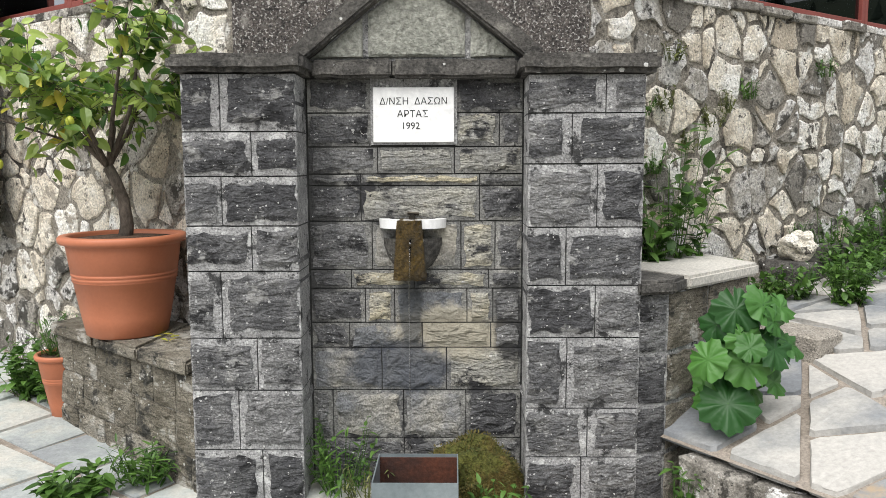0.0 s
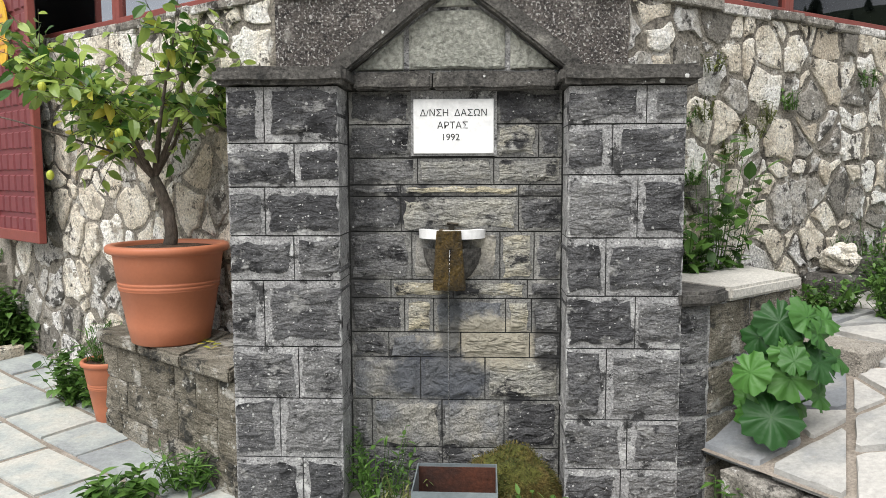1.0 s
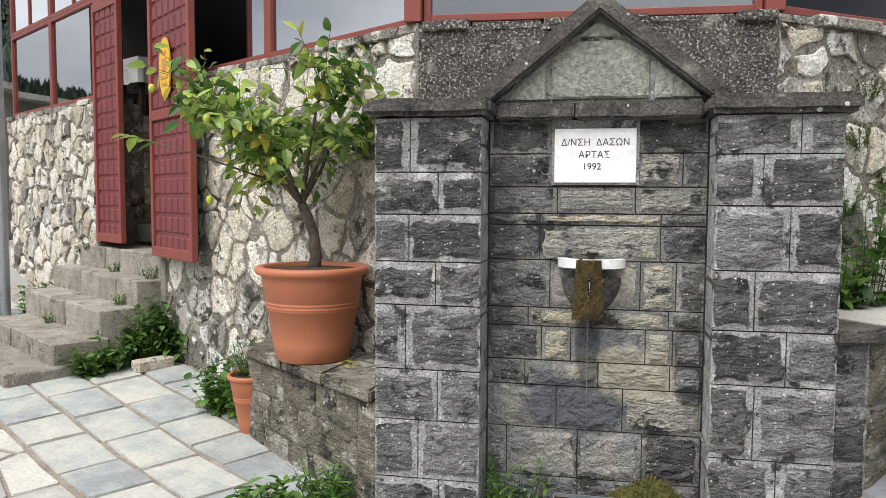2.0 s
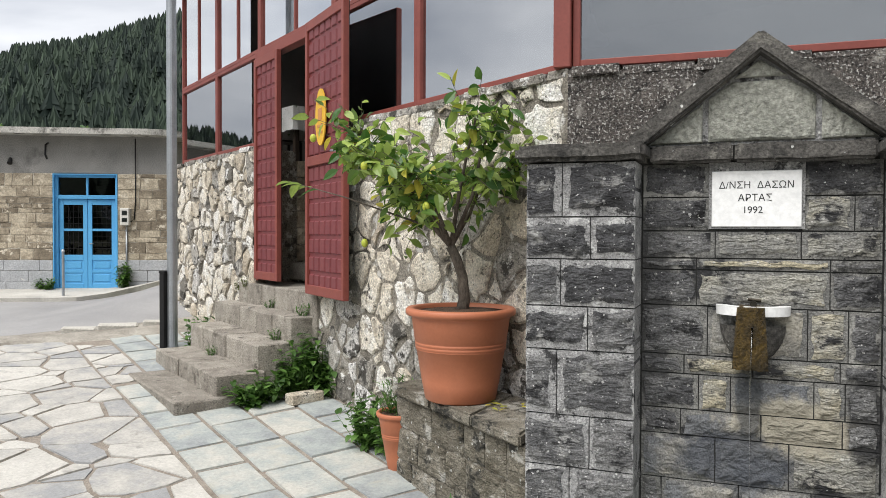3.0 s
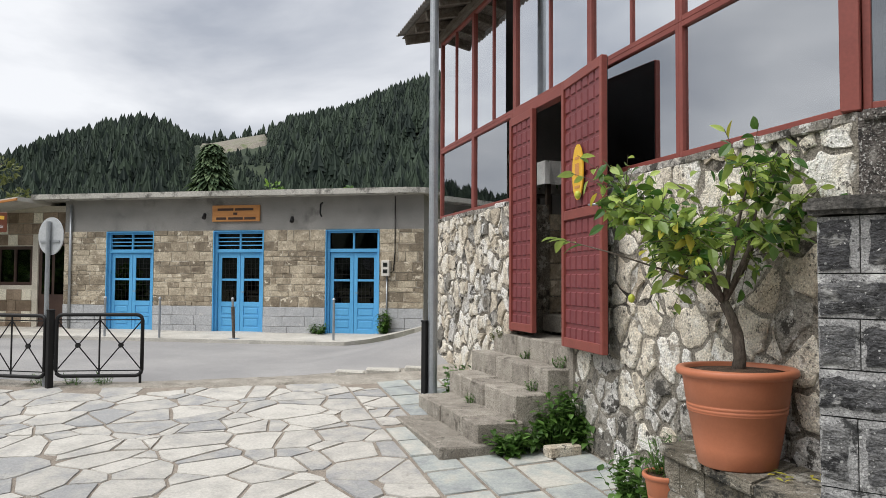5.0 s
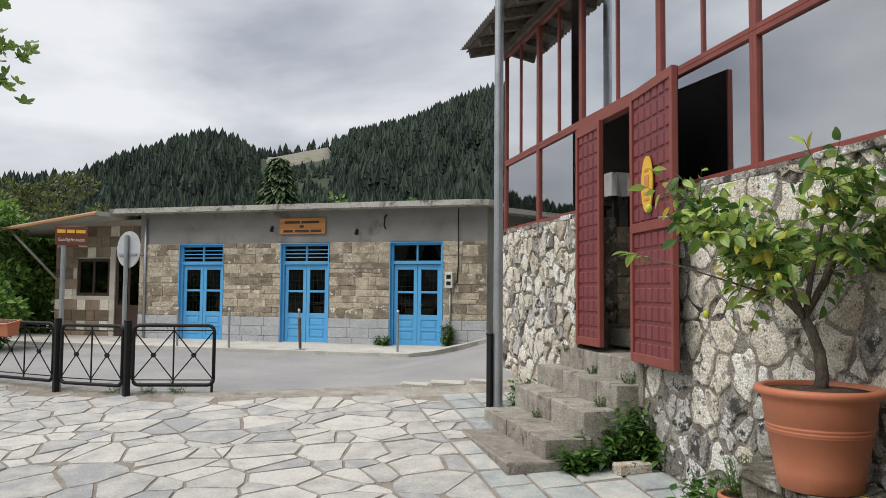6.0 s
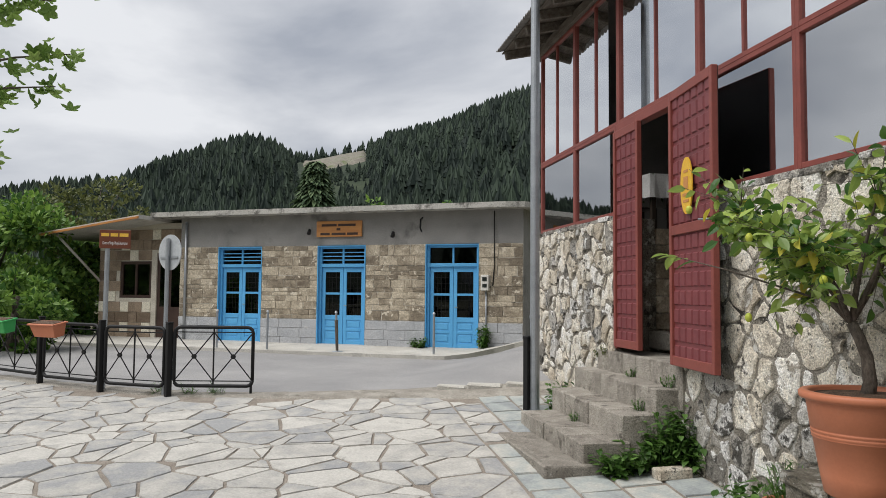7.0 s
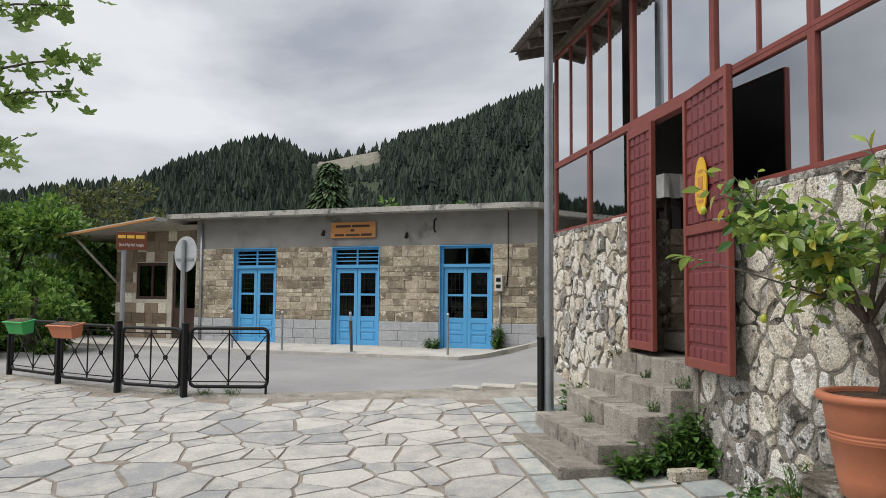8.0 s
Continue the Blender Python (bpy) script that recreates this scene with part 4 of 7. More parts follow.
for x, y, r in ((0.35, 2.95, 10), (-1.15, 1.15, 4), (2.4, 1.5, 5)):
    base = WEST @ pose(x, y, 2.6, 0, 0, r)
    table(base), tablecloth(base)
    chair(base @ pose(-0.05, -0.62, 0, 0, 0, 180)), chair(base @ pose(0.75, 0, 0, 0, 0, -90)), chair(base @ pose(-0.75, 0.05, 0, 0, 0, 90))

lamp = empty("pendant_lamp", pose(-1.16, 4.5, -0.06))
tagged(lamp, "grey enamel pendant lamp behind the window", "lamp")
lathe("shade", [(0.02, 3.22), (0.03, 3.2), (0.045, 3.13), (0.1, 3.07), (0.12, 3.03), (0.115, 3.03), (0.04, 3.12)], M["black"], lamp, 20)
tube("cord", [(0, 0, 3.2), (0, 0, 5.64)], 0.006, M["black"], lamp, 6)


# ---- entrance stairs ----
stairs = tagged(empty("stone_stairs", WEST @ pose(-0.06, 0, 0)), "worn grey cut-stone stairs to the maroon door", "stairs")
rng = random.Random(11)
for x0, x1, y0, y1, z0, z1, cuts in ((0.10, 1.82, -1.41, -0.8, 0.05, 0.262, 1), (-0.3, 1.74, -1.02, -0.55, 0.0, 0.445, 5), (-0.42, 1.66, -0.61, -0.2, 0.1, 0.685, 5),
                                     (-0.6, 1.67, -0.27, 0.0, 0.2, 0.92, 5), (-0.4, 1.74, -0.04, 0.5, 0.7, 1.155, 6)):
    edges = [x0] + sorted(x0 + (x1 - x0) * (k + rng.uniform(-0.15, 0.15)) / cuts for k in range(1, cuts)) + [x1]
    for a, b in zip(edges, edges[1:]):
        bm = boxed(a + 0.005, b - 0.005, y0 + rng.uniform(-0.012, 0.012), y1, z0, z1 + rng.uniform(-0.006, 0.006), 0.013)
        for v in bm.verts:
            v.co += Vector((rng.uniform(-1, 1) * 0.3, rng.uniform(-1, 1), rng.uniform(-1, 1))) * 0.006
        part("step_stone", bm, M["step"], stairs)

# ---- fountain ----
fountain = tagged(empty("fountain", pose(0, 0, 0)), "gabled public fountain of dark weathered sandstone blocks", "fountain")


def rough_block(x0, x1, y0, y1, z0, z1, amp, rng, edge=0.012):
    """A hewn block: a face of many small facets, an uneven rim, straight sides."""
    nx, nz = max(3, round((x1 - x0) / 0.032)), max(3, round((z1 - z0) / 0.034))
    vs, fs = [], []
    ph = rng.uniform(0, 50)
    for j in range(nz + 1):
        for i in range(nx + 1):
            x, z = x0 + (x1 - x0) * i / nx, z0 + (z1 - z0) * j / nz
            rim = i in (0, nx) or j in (0, nz)
            o = noise.noise(Vector((x * 9 + ph, z * 17, ph))) * amp + noise.noise(Vector((x * 30 + ph, z * 40, ph))) * amp * 0.5
            if rim:
                x += (noise.noise(Vector((z * 14, ph, 1.0))) * edge if i in (0, nx) else 0) + (edge * (1 if i == 0 else -1 if i == nx else 0)) * 0.5
                z += (noise.noise(Vector((x * 14, ph, 2.0))) * edge if j in (0, nz) else 0) + (edge * (1 if j == 0 else -1 if j == nz else 0)) * 0.5
                vs.append((x, y0 + 0.004 + abs(o) * 0.25, z))
            else:
                vs.append((x, y0 - abs(o) * 0.5 - o * 0.5, z))
    w = nx + 1
    for j in range(nz):
        for i in range(nx):
            fs.append((j * w + i, j * w + i + 1, (j + 1) * w + i + 1, (j + 1) * w + i))
    ring = [i for i in range(w)] + [j * w + nx for j in range(1, nz + 1)] + [nz * w + i for i in range(nx - 1, -1, -1)] + [j * w for j in range(nz - 1, 0, -1)]
    b = len(vs)
    vs += [(vs[i][0], y1, vs[i][2]) for i in ring]
    for k in range(len(ring)):
        n = (k + 1) % len(ring)
        fs.append((ring[n], ring[k], b + k, b + n))
    return vs, fs


rng = random.Random(5)
for b in ((-1.268, -0.722, 3.362, 4.2, -0.2, 2.1), (0.396, 0.945, 3.362, 4.25, -0.2, 2.1), (-0.722, 0.396, 3.622, 4.2, -0.2, 2.19)):
    part("joint_core", boxed(*b), M["joint_gap"], fountain, "dark raked joints")


def pointing(x0, x1, y, y1, z0, z1, mat="mortar"):
    """The smeared mortar margin round one block."""
    vs, fs = rough_block(x0 + 0.002, x1 - 0.002, y, y1, z0 + 0.0025, z1 - 0.0025, 0.004, rng, 0.002)
    raw("pointing", vs, fs, M[mat], fountain)


LEFT = [-0.15, 0.24, 0.548, 0.813, 1.147, 1.37, 1.611, 1.825, 2.10]
LEFT_CUT = [0.62, 0.42, 0.60, 0.30, 0.58, 0.33, 0.60, 0.34]
RIGHT = [-0.15, 0.206, 0.458, 0.816, 1.076, 1.361, 1.666, 1.907, 2.09]
RIGHT_CUT = [0.5, 0.55, 0.36, 0.60, 0.34, 0.6, 0.38, 0.66]
GAP = 0.014
for zs, cuts, x0, x1 in ((LEFT, LEFT_CUT, -1.275, -0.715), (RIGHT, RIGHT_CUT, 0.389, 0.952)):
    for (a, b), c in zip(zip(zs, zs[1:]), cuts):
        m = x0 + (x1 - x0) * c
        wide = rng.uniform(0.008, 0.034)
        pointing(x0 + 0.002, m, 3.347, 3.6, a, b), pointing(m, x1 - 0.002, 3.347, 3.6, a, b)
        for p, q in ((x0, m - wide), (m + wide, x1)):
            vs, fs = rough_block(p, q, 3.338, 3.63, a + GAP * rng.uniform(0.6, 2.2), b - GAP * rng.uniform(0.6, 2.2), 0.024, rng, 0.024)
            raw("stone_block", vs, fs, M["block"], fountain)
# courses of the niche: foot, head, joints, and a letter for each stone (dark, buff, wet)
NICHE = [(-0.15, 0.21, (-0.23, 0.098), "ddd"), (0.21, 0.473, (-0.61, -0.234, 0.098), "dwwd"), (0.473, 0.704, (-0.347, -0.004), "wwb"), (0.704, 0.838, (-0.516, -0.132, 0.23), "dwbd"),
         (0.838, 1.02, (-0.43, -0.276, 0.104, 0.24), "dbwbd"), (1.02, 1.12, (-0.502, -0.173, 0.217), "dbbd"), (1.12, 1.373, (-0.389, 0.073, 0.25), "dwbd"), (1.373, 1.557, (-0.445, 0.169), "dbd"),
         (1.557, 1.617, (-0.445, 0.169), "dbd"), (1.617, 1.756, (-0.356, 0.04), "dbb"), (1.756, 1.928, (-0.386, 0.042, 0.27), "d.bd"), (1.928, 2.10, (-0.386, 0.042), "d.d")]
for a, b, cuts, kinds in NICHE:
    xs = [-0.715, *cuts, 0.39]
    for p, q, kind in zip(xs, xs[1:], kinds):
        if kind == ".":
            continue
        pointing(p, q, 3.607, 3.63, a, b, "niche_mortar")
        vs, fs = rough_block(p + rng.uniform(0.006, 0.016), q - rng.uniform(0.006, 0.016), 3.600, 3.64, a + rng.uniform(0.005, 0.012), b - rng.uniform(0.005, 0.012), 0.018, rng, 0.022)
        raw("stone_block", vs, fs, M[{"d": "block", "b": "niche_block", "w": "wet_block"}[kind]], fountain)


def coping(x0, x1, y0, y1, z0, z1, m=None, bev=0.022):
    bm = bmesh.new()
    box(bm, x0, x1, y0, y1, z0, z1)
    bmesh.ops.subdivide_edges(bm, edges=[e for e in bm.edges if abs(e.verts[0].co.x - e.verts[1].co.x) > 0.1], cuts=9, use_grid_fill=True)
    bmesh.ops.bevel(bm, geom=[e for e in bm.edges if len(e.link_faces) == 2 and e.calc_face_angle() > 1], offset=bev, segments=2, affect="EDGES")
    for v in bm.verts:
        v.co += Vector((0, noise.noise(v.co * 11), noise.noise(v.co * 9 + Vector((5, 1, 2))))) * 0.009
    if m is not None:
        bmesh.ops.transform(bm, matrix=m, verts=bm.verts)
    return bm


part("capstone", coping(-1.325, -0.67, 3.295, 4.15, 2.105, 2.19), M["cap"], fountain, "dark mossy coping slab")
part("capstone", coping(0.35, 1.01, 3.295, 4.2, 2.095, 2.182), M["cap"], fountain, "dark mossy coping slab")
part("lintel", coping(-0.672, -0.275, 3.52, 3.9, 2.10, 2.187, bev=0.012), M["cap"], fountain)
part("lintel", coping(-0.268, 0.352, 3.52, 3.9, 2.095, 2.183, bev=0.012), M["cap"], fountain)
APEX = Vector((-0.155, 0, 2.70))
for sx, foot in ((-1, Vector((-0.79, 0, 2.195))), (1, Vector((0.485, 0, 2.195)))):
    d = APEX - foot
    ang = math.degrees(math.atan2(d.z, d.x))
    part("gable_coping", coping(0, d.length, 3.5, 4.1, -0.085, 0.0, pose(foot.x, 0, foot.z + 0.03, 0, -ang, 0) if sx < 0 else pose(foot.x, 0, foot.z + 0.03, 0, -ang, 0) @ Matrix.Diagonal((1, 1, -1, 1)), 0.012), M["cap"], fountain, "dark slanted coping stone")
gb = bmesh.new()
f = [gb.verts.new(v) for v in ((-0.74, 3.6, 2.187), (0.44, 3.6, 2.187), (-0.155, 3.6, 2.66))]
k = [gb.verts.new((v.co.x, 4.05, v.co.z)) for v in f]
gb.faces.new(f), gb.faces.new(k[::-1])
for i in range(3):
    j = (i + 1) % 3
    gb.faces.new((f[j], f[i], k[i], k[j]))
part("gable_core", gb, M["mortar"], fountain)
rng = random.Random(8)
for poly in ([(-0.40, 2.2), (0.10, 2.2), (0.10, 2.42), (-0.02, 2.5), (-0.29, 2.5), (-0.40, 2.42)], [(-0.68, 2.2), (-0.42, 2.2), (-0.42, 2.40)], [(0.12, 2.2), (0.37, 2.2), (0.12, 2.40)], [(-0.28, 2.515), (-0.03, 2.515), (-0.155, 2.6)]):
    fine = []
    for i, p in enumerate(poly):
        q = poly[(i + 1) % len(poly)]
        fine += [(p[0] + (q[0] - p[0]) * t / 4, p[1] + (q[1] - p[1]) * t / 4) for t in range(4)]
    vs, fs = stone_mesh(fine, 0.014, rng, 0.03, 0.08)
    raw("gable_stone", flip(vs, 3.595), fs, M["gable"], fountain)

part("plaque_bed", boxed(-0.388, 0.054, 3.6, 3.63, 1.766, 2.1), M["mortar"], fountain)
plaque = tagged(link("plaque", boxed(-0.374, 0.039, 3.588, 3.62, 1.777, 2.055, 0.003), M["marble"]), "white marble plaque with dark engraved Greek lettering", "plaque")
for text, x, z, size in (("Δ/ΝΣΗ  ΔΑΣΩΝ", -0.167, 1.968, 0.048), ("ΑΡΤΑΣ", -0.172, 1.905, 0.048), ("1992", -0.183, 1.845, 0.048)):
    cu = bpy.data.curves.new("lettering", "FONT")
    cu.body, cu.size, cu.align_x, cu.extrude = text, size, "CENTER", 0.0006
    ob = new("lettering", cu)
    ob.data.materials.append(M["ink"])
    ob.parent = plaque
    ob.matrix_basis = pose(x, 3.587, z, 90, 0, 0)

# spout
spout = tagged(empty("water_spout", pose(0, 0, 0)), "mossy stone spout under a white marble half ring", "spout")
ring = bmesh.new()
pts = []
for i in range(25):
    a = math.pi * i / 24
    pts.append((math.cos(a), -math.sin(a)))
for z0, z1 in ((1.342, 1.388),):
    lo_o = [ring.verts.new((-0.176 + 0.172 * c, 3.60 + 0.13 * s_, z0)) for c, s_ in pts]
    hi_o = [ring.verts.new((-0.176 + 0.174 * c, 3.60 + 0.132 * s_, z1)) for c, s_ in pts]
    hi_i = [ring.verts.new((-0.176 + 0.12 * c, 3.60 + 0.085 * s_, z1)) for c, s_ in pts]
    lo_i = [ring.verts.new((-0.176 + 0.11 * c, 3.60 + 0.075 * s_, z0 + 0.03)) for c, s_ in pts]
    for i in range(24):
        ring.faces.new((lo_o[i], hi_o[i], hi_o[i + 1], lo_o[i + 1]))
        ring.faces.new((hi_o[i], hi_i[i], hi_i[i + 1], hi_o[i + 1]))
        ring.faces.new((hi_i[i], lo_i[i], lo_i[i + 1], hi_i[i + 1]))
    ring.faces.new(lo_i), ring.faces.new(lo_o)
part("marble_ring", ring, M["marble"], spout, "chipped white marble half ring")
bowl = bmesh.new()
bmesh.ops.create_uvsphere(bowl, u_segments=24, v_segments=14, radius=1.0, matrix=Matrix.Translation((-0.176, 3.61, 1.29)) @ Matrix.Diagonal((0.155, 0.105, 0.19, 1)))
bmesh.ops.delete(bowl, geom=[v for v in bowl.verts if v.co.z > 1.32 or v.co.y > 3.66], context="VERTS")
for v in bowl.verts:
    v.co += Vector((noise.noise(v.co * 40), noise.noise(v.co * 37), 0)) * 0.006
part("stone_bowl", bowl, M["cap"], spout)
tongue = bmesh.new()
bmesh.ops.create_grid(tongue, x_segments=10, y_segments=14, size=0.5)
for v in tongue.verts:
    u, w = v.co.x * 2, v.co.y
    v.co = Vector((-0.187 + u * (0.066 + 0.02 * (0.3 - w)), 3.452 - 0.03 * (1 - u * u) + 0.012 * noise.noise(Vector((u * 5, w * 9, 0))), 1.237 + w * 0.3 + 0.006 * noise.noise(Vector((u * 9, w * 5, 4)))))
ex = bmesh.ops.extrude_face_region(tongue, geom=tongue.faces[:])
for v in ex["geom"]:
    if isinstance(v, bmesh.types.BMVert):
        v.co.y = 3.6
part("mossy_tongue", tongue, M["wet_moss"], spout, "brown dripping moss")
tap = bmesh.new()
rod(tap, (-0.175, 3.6, 1.40), (-0.175, 3.5, 1.40), 0.016), rod(tap, (-0.175, 3.51, 1.39), (-0.175, 3.51, 1.36), 0.013), rod(tap, (-0.2, 3.54, 1.42), (-0.14, 3.54, 1.415), 0.008)
part("tap", tap, M["brass"], spout)
tube("water_stream", [(-0.18, 3.42, 1.30), (-0.185, 3.40, 1.1), (-0.185, 3.385, 0.6), (-0.185, 3.375, 0.02)], [0.005, 0.004, 0.003, 0.0025], M["water"], spout, 6)

# trough
trough = tagged(empty("water_trough", pose(0, 0, 0)), "open zinc water trough with a rusty inside", "trough")
for n_, b in (("side_sheet", (-0.335, 0.055, 2.93, 2.936)), ("side_sheet", (-0.335, 0.055, 3.274, 3.28)), ("side_sheet", (-0.335, -0.329, 2.936, 3.274)), ("side_sheet", (0.049, 0.055, 2.936, 3.274))):
    part(n_, boxed(*b, -0.06, 0.25), M["steel"], trough)
part("bottom_sheet", boxed(-0.329, 0.049, 2.936, 3.274, -0.04, 0.03), M["rust"], trough, "rusty sheet")
part("rust_lining", boxed(-0.329, 0.049, 3.268, 3.273, -0.03, 0.235), M["rust"], trough, "rusty sheet")

# ---- bench with the pots, and the wing on the other side ----
BEN = [Vector((-2.5, 4.42, 0)), Vector((-1.28, 3.43, 0)), Vector((-1.275, 4.14, 0)), Vector((-2.36, 4.83, 0))]
bench = prism("stone_bench", BEN, -0.15, 0.60, M["wall_mortar"], "low stone bench wall beside the fountain", "bench")
bench["kind"] = ""
del bench["kind"]
d = BEN[1] - BEN[0]
BM = Matrix.Translation(BEN[0]) @ pose(0, 0, 0, 0, 0, math.degrees(math.atan2(d.y, d.x)))
rng = random.Random(21)
for j, (z0, z1) in enumerate(((-0.1, 0.15), (0.15, 0.38), (0.38, 0.6))):
    x = 0.0
    while x < d.length - 0.05:
        w = min(rng.uniform(0.2, 0.42), d.length - x)
        vs, fs = rough_block(x, x + w - 0.004, -0.012, 0.05, z0 + 0.002, z1 - 0.002, 0.02, rng, 0.008)
        raw("bench_stone", vs, fs, M["moss_block"], bench, BM)
        x += w
cx = sum((p for p in BEN), Vector()) / 4
for a, b in ((0.0, 0.36), (0.365, 0.68), (0.685, 1.0)):
    q = [BEN[0].lerp(BEN[1], a), BEN[0].lerp(BEN[1], b), BEN[3].lerp(BEN[2], b), BEN[3].lerp(BEN[2], a)]
    bm = bmesh.new()
    out = Vector((d.y, -d.x, 0)).normalized() * 0.05
    q = [q[0] + out, q[1] + out, q[2], q[3]]
    lo, hi = [bm.verts.new((p.x, p.y, 0.60)) for p in q], [bm.verts.new((p.x, p.y, 0.675)) for p in q]
    bm.faces.new(hi), bm.faces.new(lo[::-1])
    for i in range(4):
        bm.faces.new((lo[i], lo[(i + 1) % 4], hi[(i + 1) % 4], hi[i]))
    bmesh.ops.bevel(bm, geom=bm.edges[:], offset=0.014, segments=2, affect="EDGES")
    part("bench_slab", bm, M["moss_block"], bench, "flat weathered slab")

WING = [Vector((0.94, 3.37, 0)), Vector((1.10, 3.42, 0)), Vector((1.72, 4.02, 0)), Vector((1.55, 4.55, 0)), Vector((0.94, 4.2, 0))]
wing = prism("stone_wing", WING, -0.15, 1.03, M["mortar"], "low side wall of the fountain with a white slab", "side wall")
del wing["kind"]
rng = random.Random(31)
for p, q in ((WING[0], WING[1]), (WING[1], WING[2])):
    d = q - p
    WM = Matrix.Translation(p) @ pose(0, 0, 0, 0, 0, math.degrees(math.atan2(d.y, d.x)))
    for j, (z0, z1) in enumerate(((-0.1, 0.206), (0.206, 0.458), (0.458, 0.72), (0.72, 1.03))):
        cuts = [0, d.length] if d.length < 0.3 else [0, d.length * rng.uniform(0.35, 0.6), d.length]
        for a, b in zip(cuts, cuts[1:]):
            vs, fs = rough_block(a + 0.004, b - 0.004, -0.012, 0.06, z0 + 0.008, z1 - 0.008, 0.01, rng)
            raw("wing_stone", vs, fs, M["block"] if d.length < 0.3 else M["moss_block"], wing, WM)
for poly, mat in (([(0.93, 3.31), (1.12, 3.36), (1.22, 3.5), (1.0, 3.75), (0.95, 3.75)], "cap"), ([(1.23, 3.49), (1.78, 4.0), (1.58, 4.6), (0.98, 4.2), (1.0, 3.77)], "marble")):
    bm = bmesh.new()
    lo, hi = [bm.verts.new((x, y, 1.03)) for x, y in poly], [bm.verts.new((x, y, 1.10)) for x, y in poly]
    bm.faces.new(hi), bm.faces.new(lo[::-1])
    for i in range(len(poly)):
        j = (i + 1) % len(poly)
        bm.faces.new((lo[i], lo[j], hi[j], hi[i]))
    bmesh.ops.bevel(bm, geom=bm.edges[:], offset=0.015, segments=2, affect="EDGES")
    part("wing_slab", bm, M["cap"] if mat == "cap" else M["concrete"], wing)

# ---- sloping path on the fountain's other side ----
path = sheet("path", lambda u, v: (u, v), [-0.22 + 0.4 * i for i in range(22)], [-3.6 + 0.3 * i for i in range(13)], M["joint"], EAST, -0.006, path_z)
tagged(path, "sloping flagstone path beside the rubble wall", "path", kind="structure")
riser = tagged(empty("path_edge", EAST), "rough stones that edge the raised path", "edging", kind="structure")
rng = random.Random(41)
for k in range(7):
    y = -0.95 - 0.38 * k
    p = EAST @ Vector((-0.2, y, 0))
    bm = boxed(-0.26, -0.12, y - 0.36, y, -0.2, path_z(p.x, p.y) - 0.045, 0.02)
    for v in bm.verts:
        v.co += Vector((rng.uniform(-1, 1), rng.uniform(-1, 1), rng.uniform(-1, 1))) * 0.012
    part("edge_stone", bm, M["dull_stone"], riser)
kerb = tagged(empty("kerb", EAST), "rough low kerb at the foot of the wall", "kerb", kind="structure")
for k in range(9):
    x = 1.75 + 0.62 * k
    p = EAST @ Vector((x + 0.3, -0.35, 0))
    bm = boxed(x, x + 0.6, -0.32, -0.02, -0.1, path_z(p.x, p.y) + 0.13, 0.03)
    for v in bm.verts:
        v.co += Vector((rng.uniform(-1, 1), rng.uniform(-1, 1), rng.uniform(-1, 1))) * 0.015
    part("kerb_stone", bm, M["cap"], kerb)
blk = boxed(-0.2, 0.2, -0.14, 0.14, -0.25, 0.12, 0.02)
tagged(link("loose_step", blk, M["step"], None, pose(2.02, 4.02, 0.60, 0, 0, -52)), "grey stone block set as a step in the path", "step")


# ---- stone house across the road ----
house = tagged(empty("house", HOUSE), "single-storey sandstone house with sky-blue doors and flat concrete roof", "house")
DOORS = (0.0, -2.78, -5.6)
HW = 0.635
edges = [1.65]
for c in DOORS:
    edges += [c + HW, c - HW]
edges.append(-7.4)
for a, b in zip(edges[::2], edges[1::2]):
    part("pier", boxed(b, a, 0.0, 0.35, 0.3, 2.94), M["grey_plaster"], house)
part("wall", boxed(-7.4, 1.65, 0.0, 0.35, 2.94, 3.70), M["grey_plaster"], house, "grey cement render under the roof")
for b in ((1.30, 1.65, 0.35, 6.0), (-7.4, -7.05, 0.35, 6.0), (-7.05, 1.30, 5.65, 6.0)):
    part("wall", boxed(*b, 0.3, 3.70), M["grey_plaster"], house)
part("house_floor", boxed(-7.05, 1.3, 0.35, 5.65, 0.4, 0.55), M["room"], house)
rs = bmesh.new()
poly = [(-8.05, -0.42), (1.35, -0.42), (1.75, -0.3), (2.0, 0.1), (2.05, 6.3), (-8.05, 6.3)]
lo, hi = [rs.verts.new((x, y, 3.70)) for x, y in poly], [rs.verts.new((x, y, 3.82)) for x, y in poly]
rs.faces.new(hi), rs.faces.new(lo[::-1])
for i in range(6):
    rs.faces.new((lo[i], lo[(i + 1) % 6], hi[(i + 1) % 6], hi[i]))
part("roof", rs, M["roof_slab"], house, "pale concrete roof slab")
rng = random.Random(51)
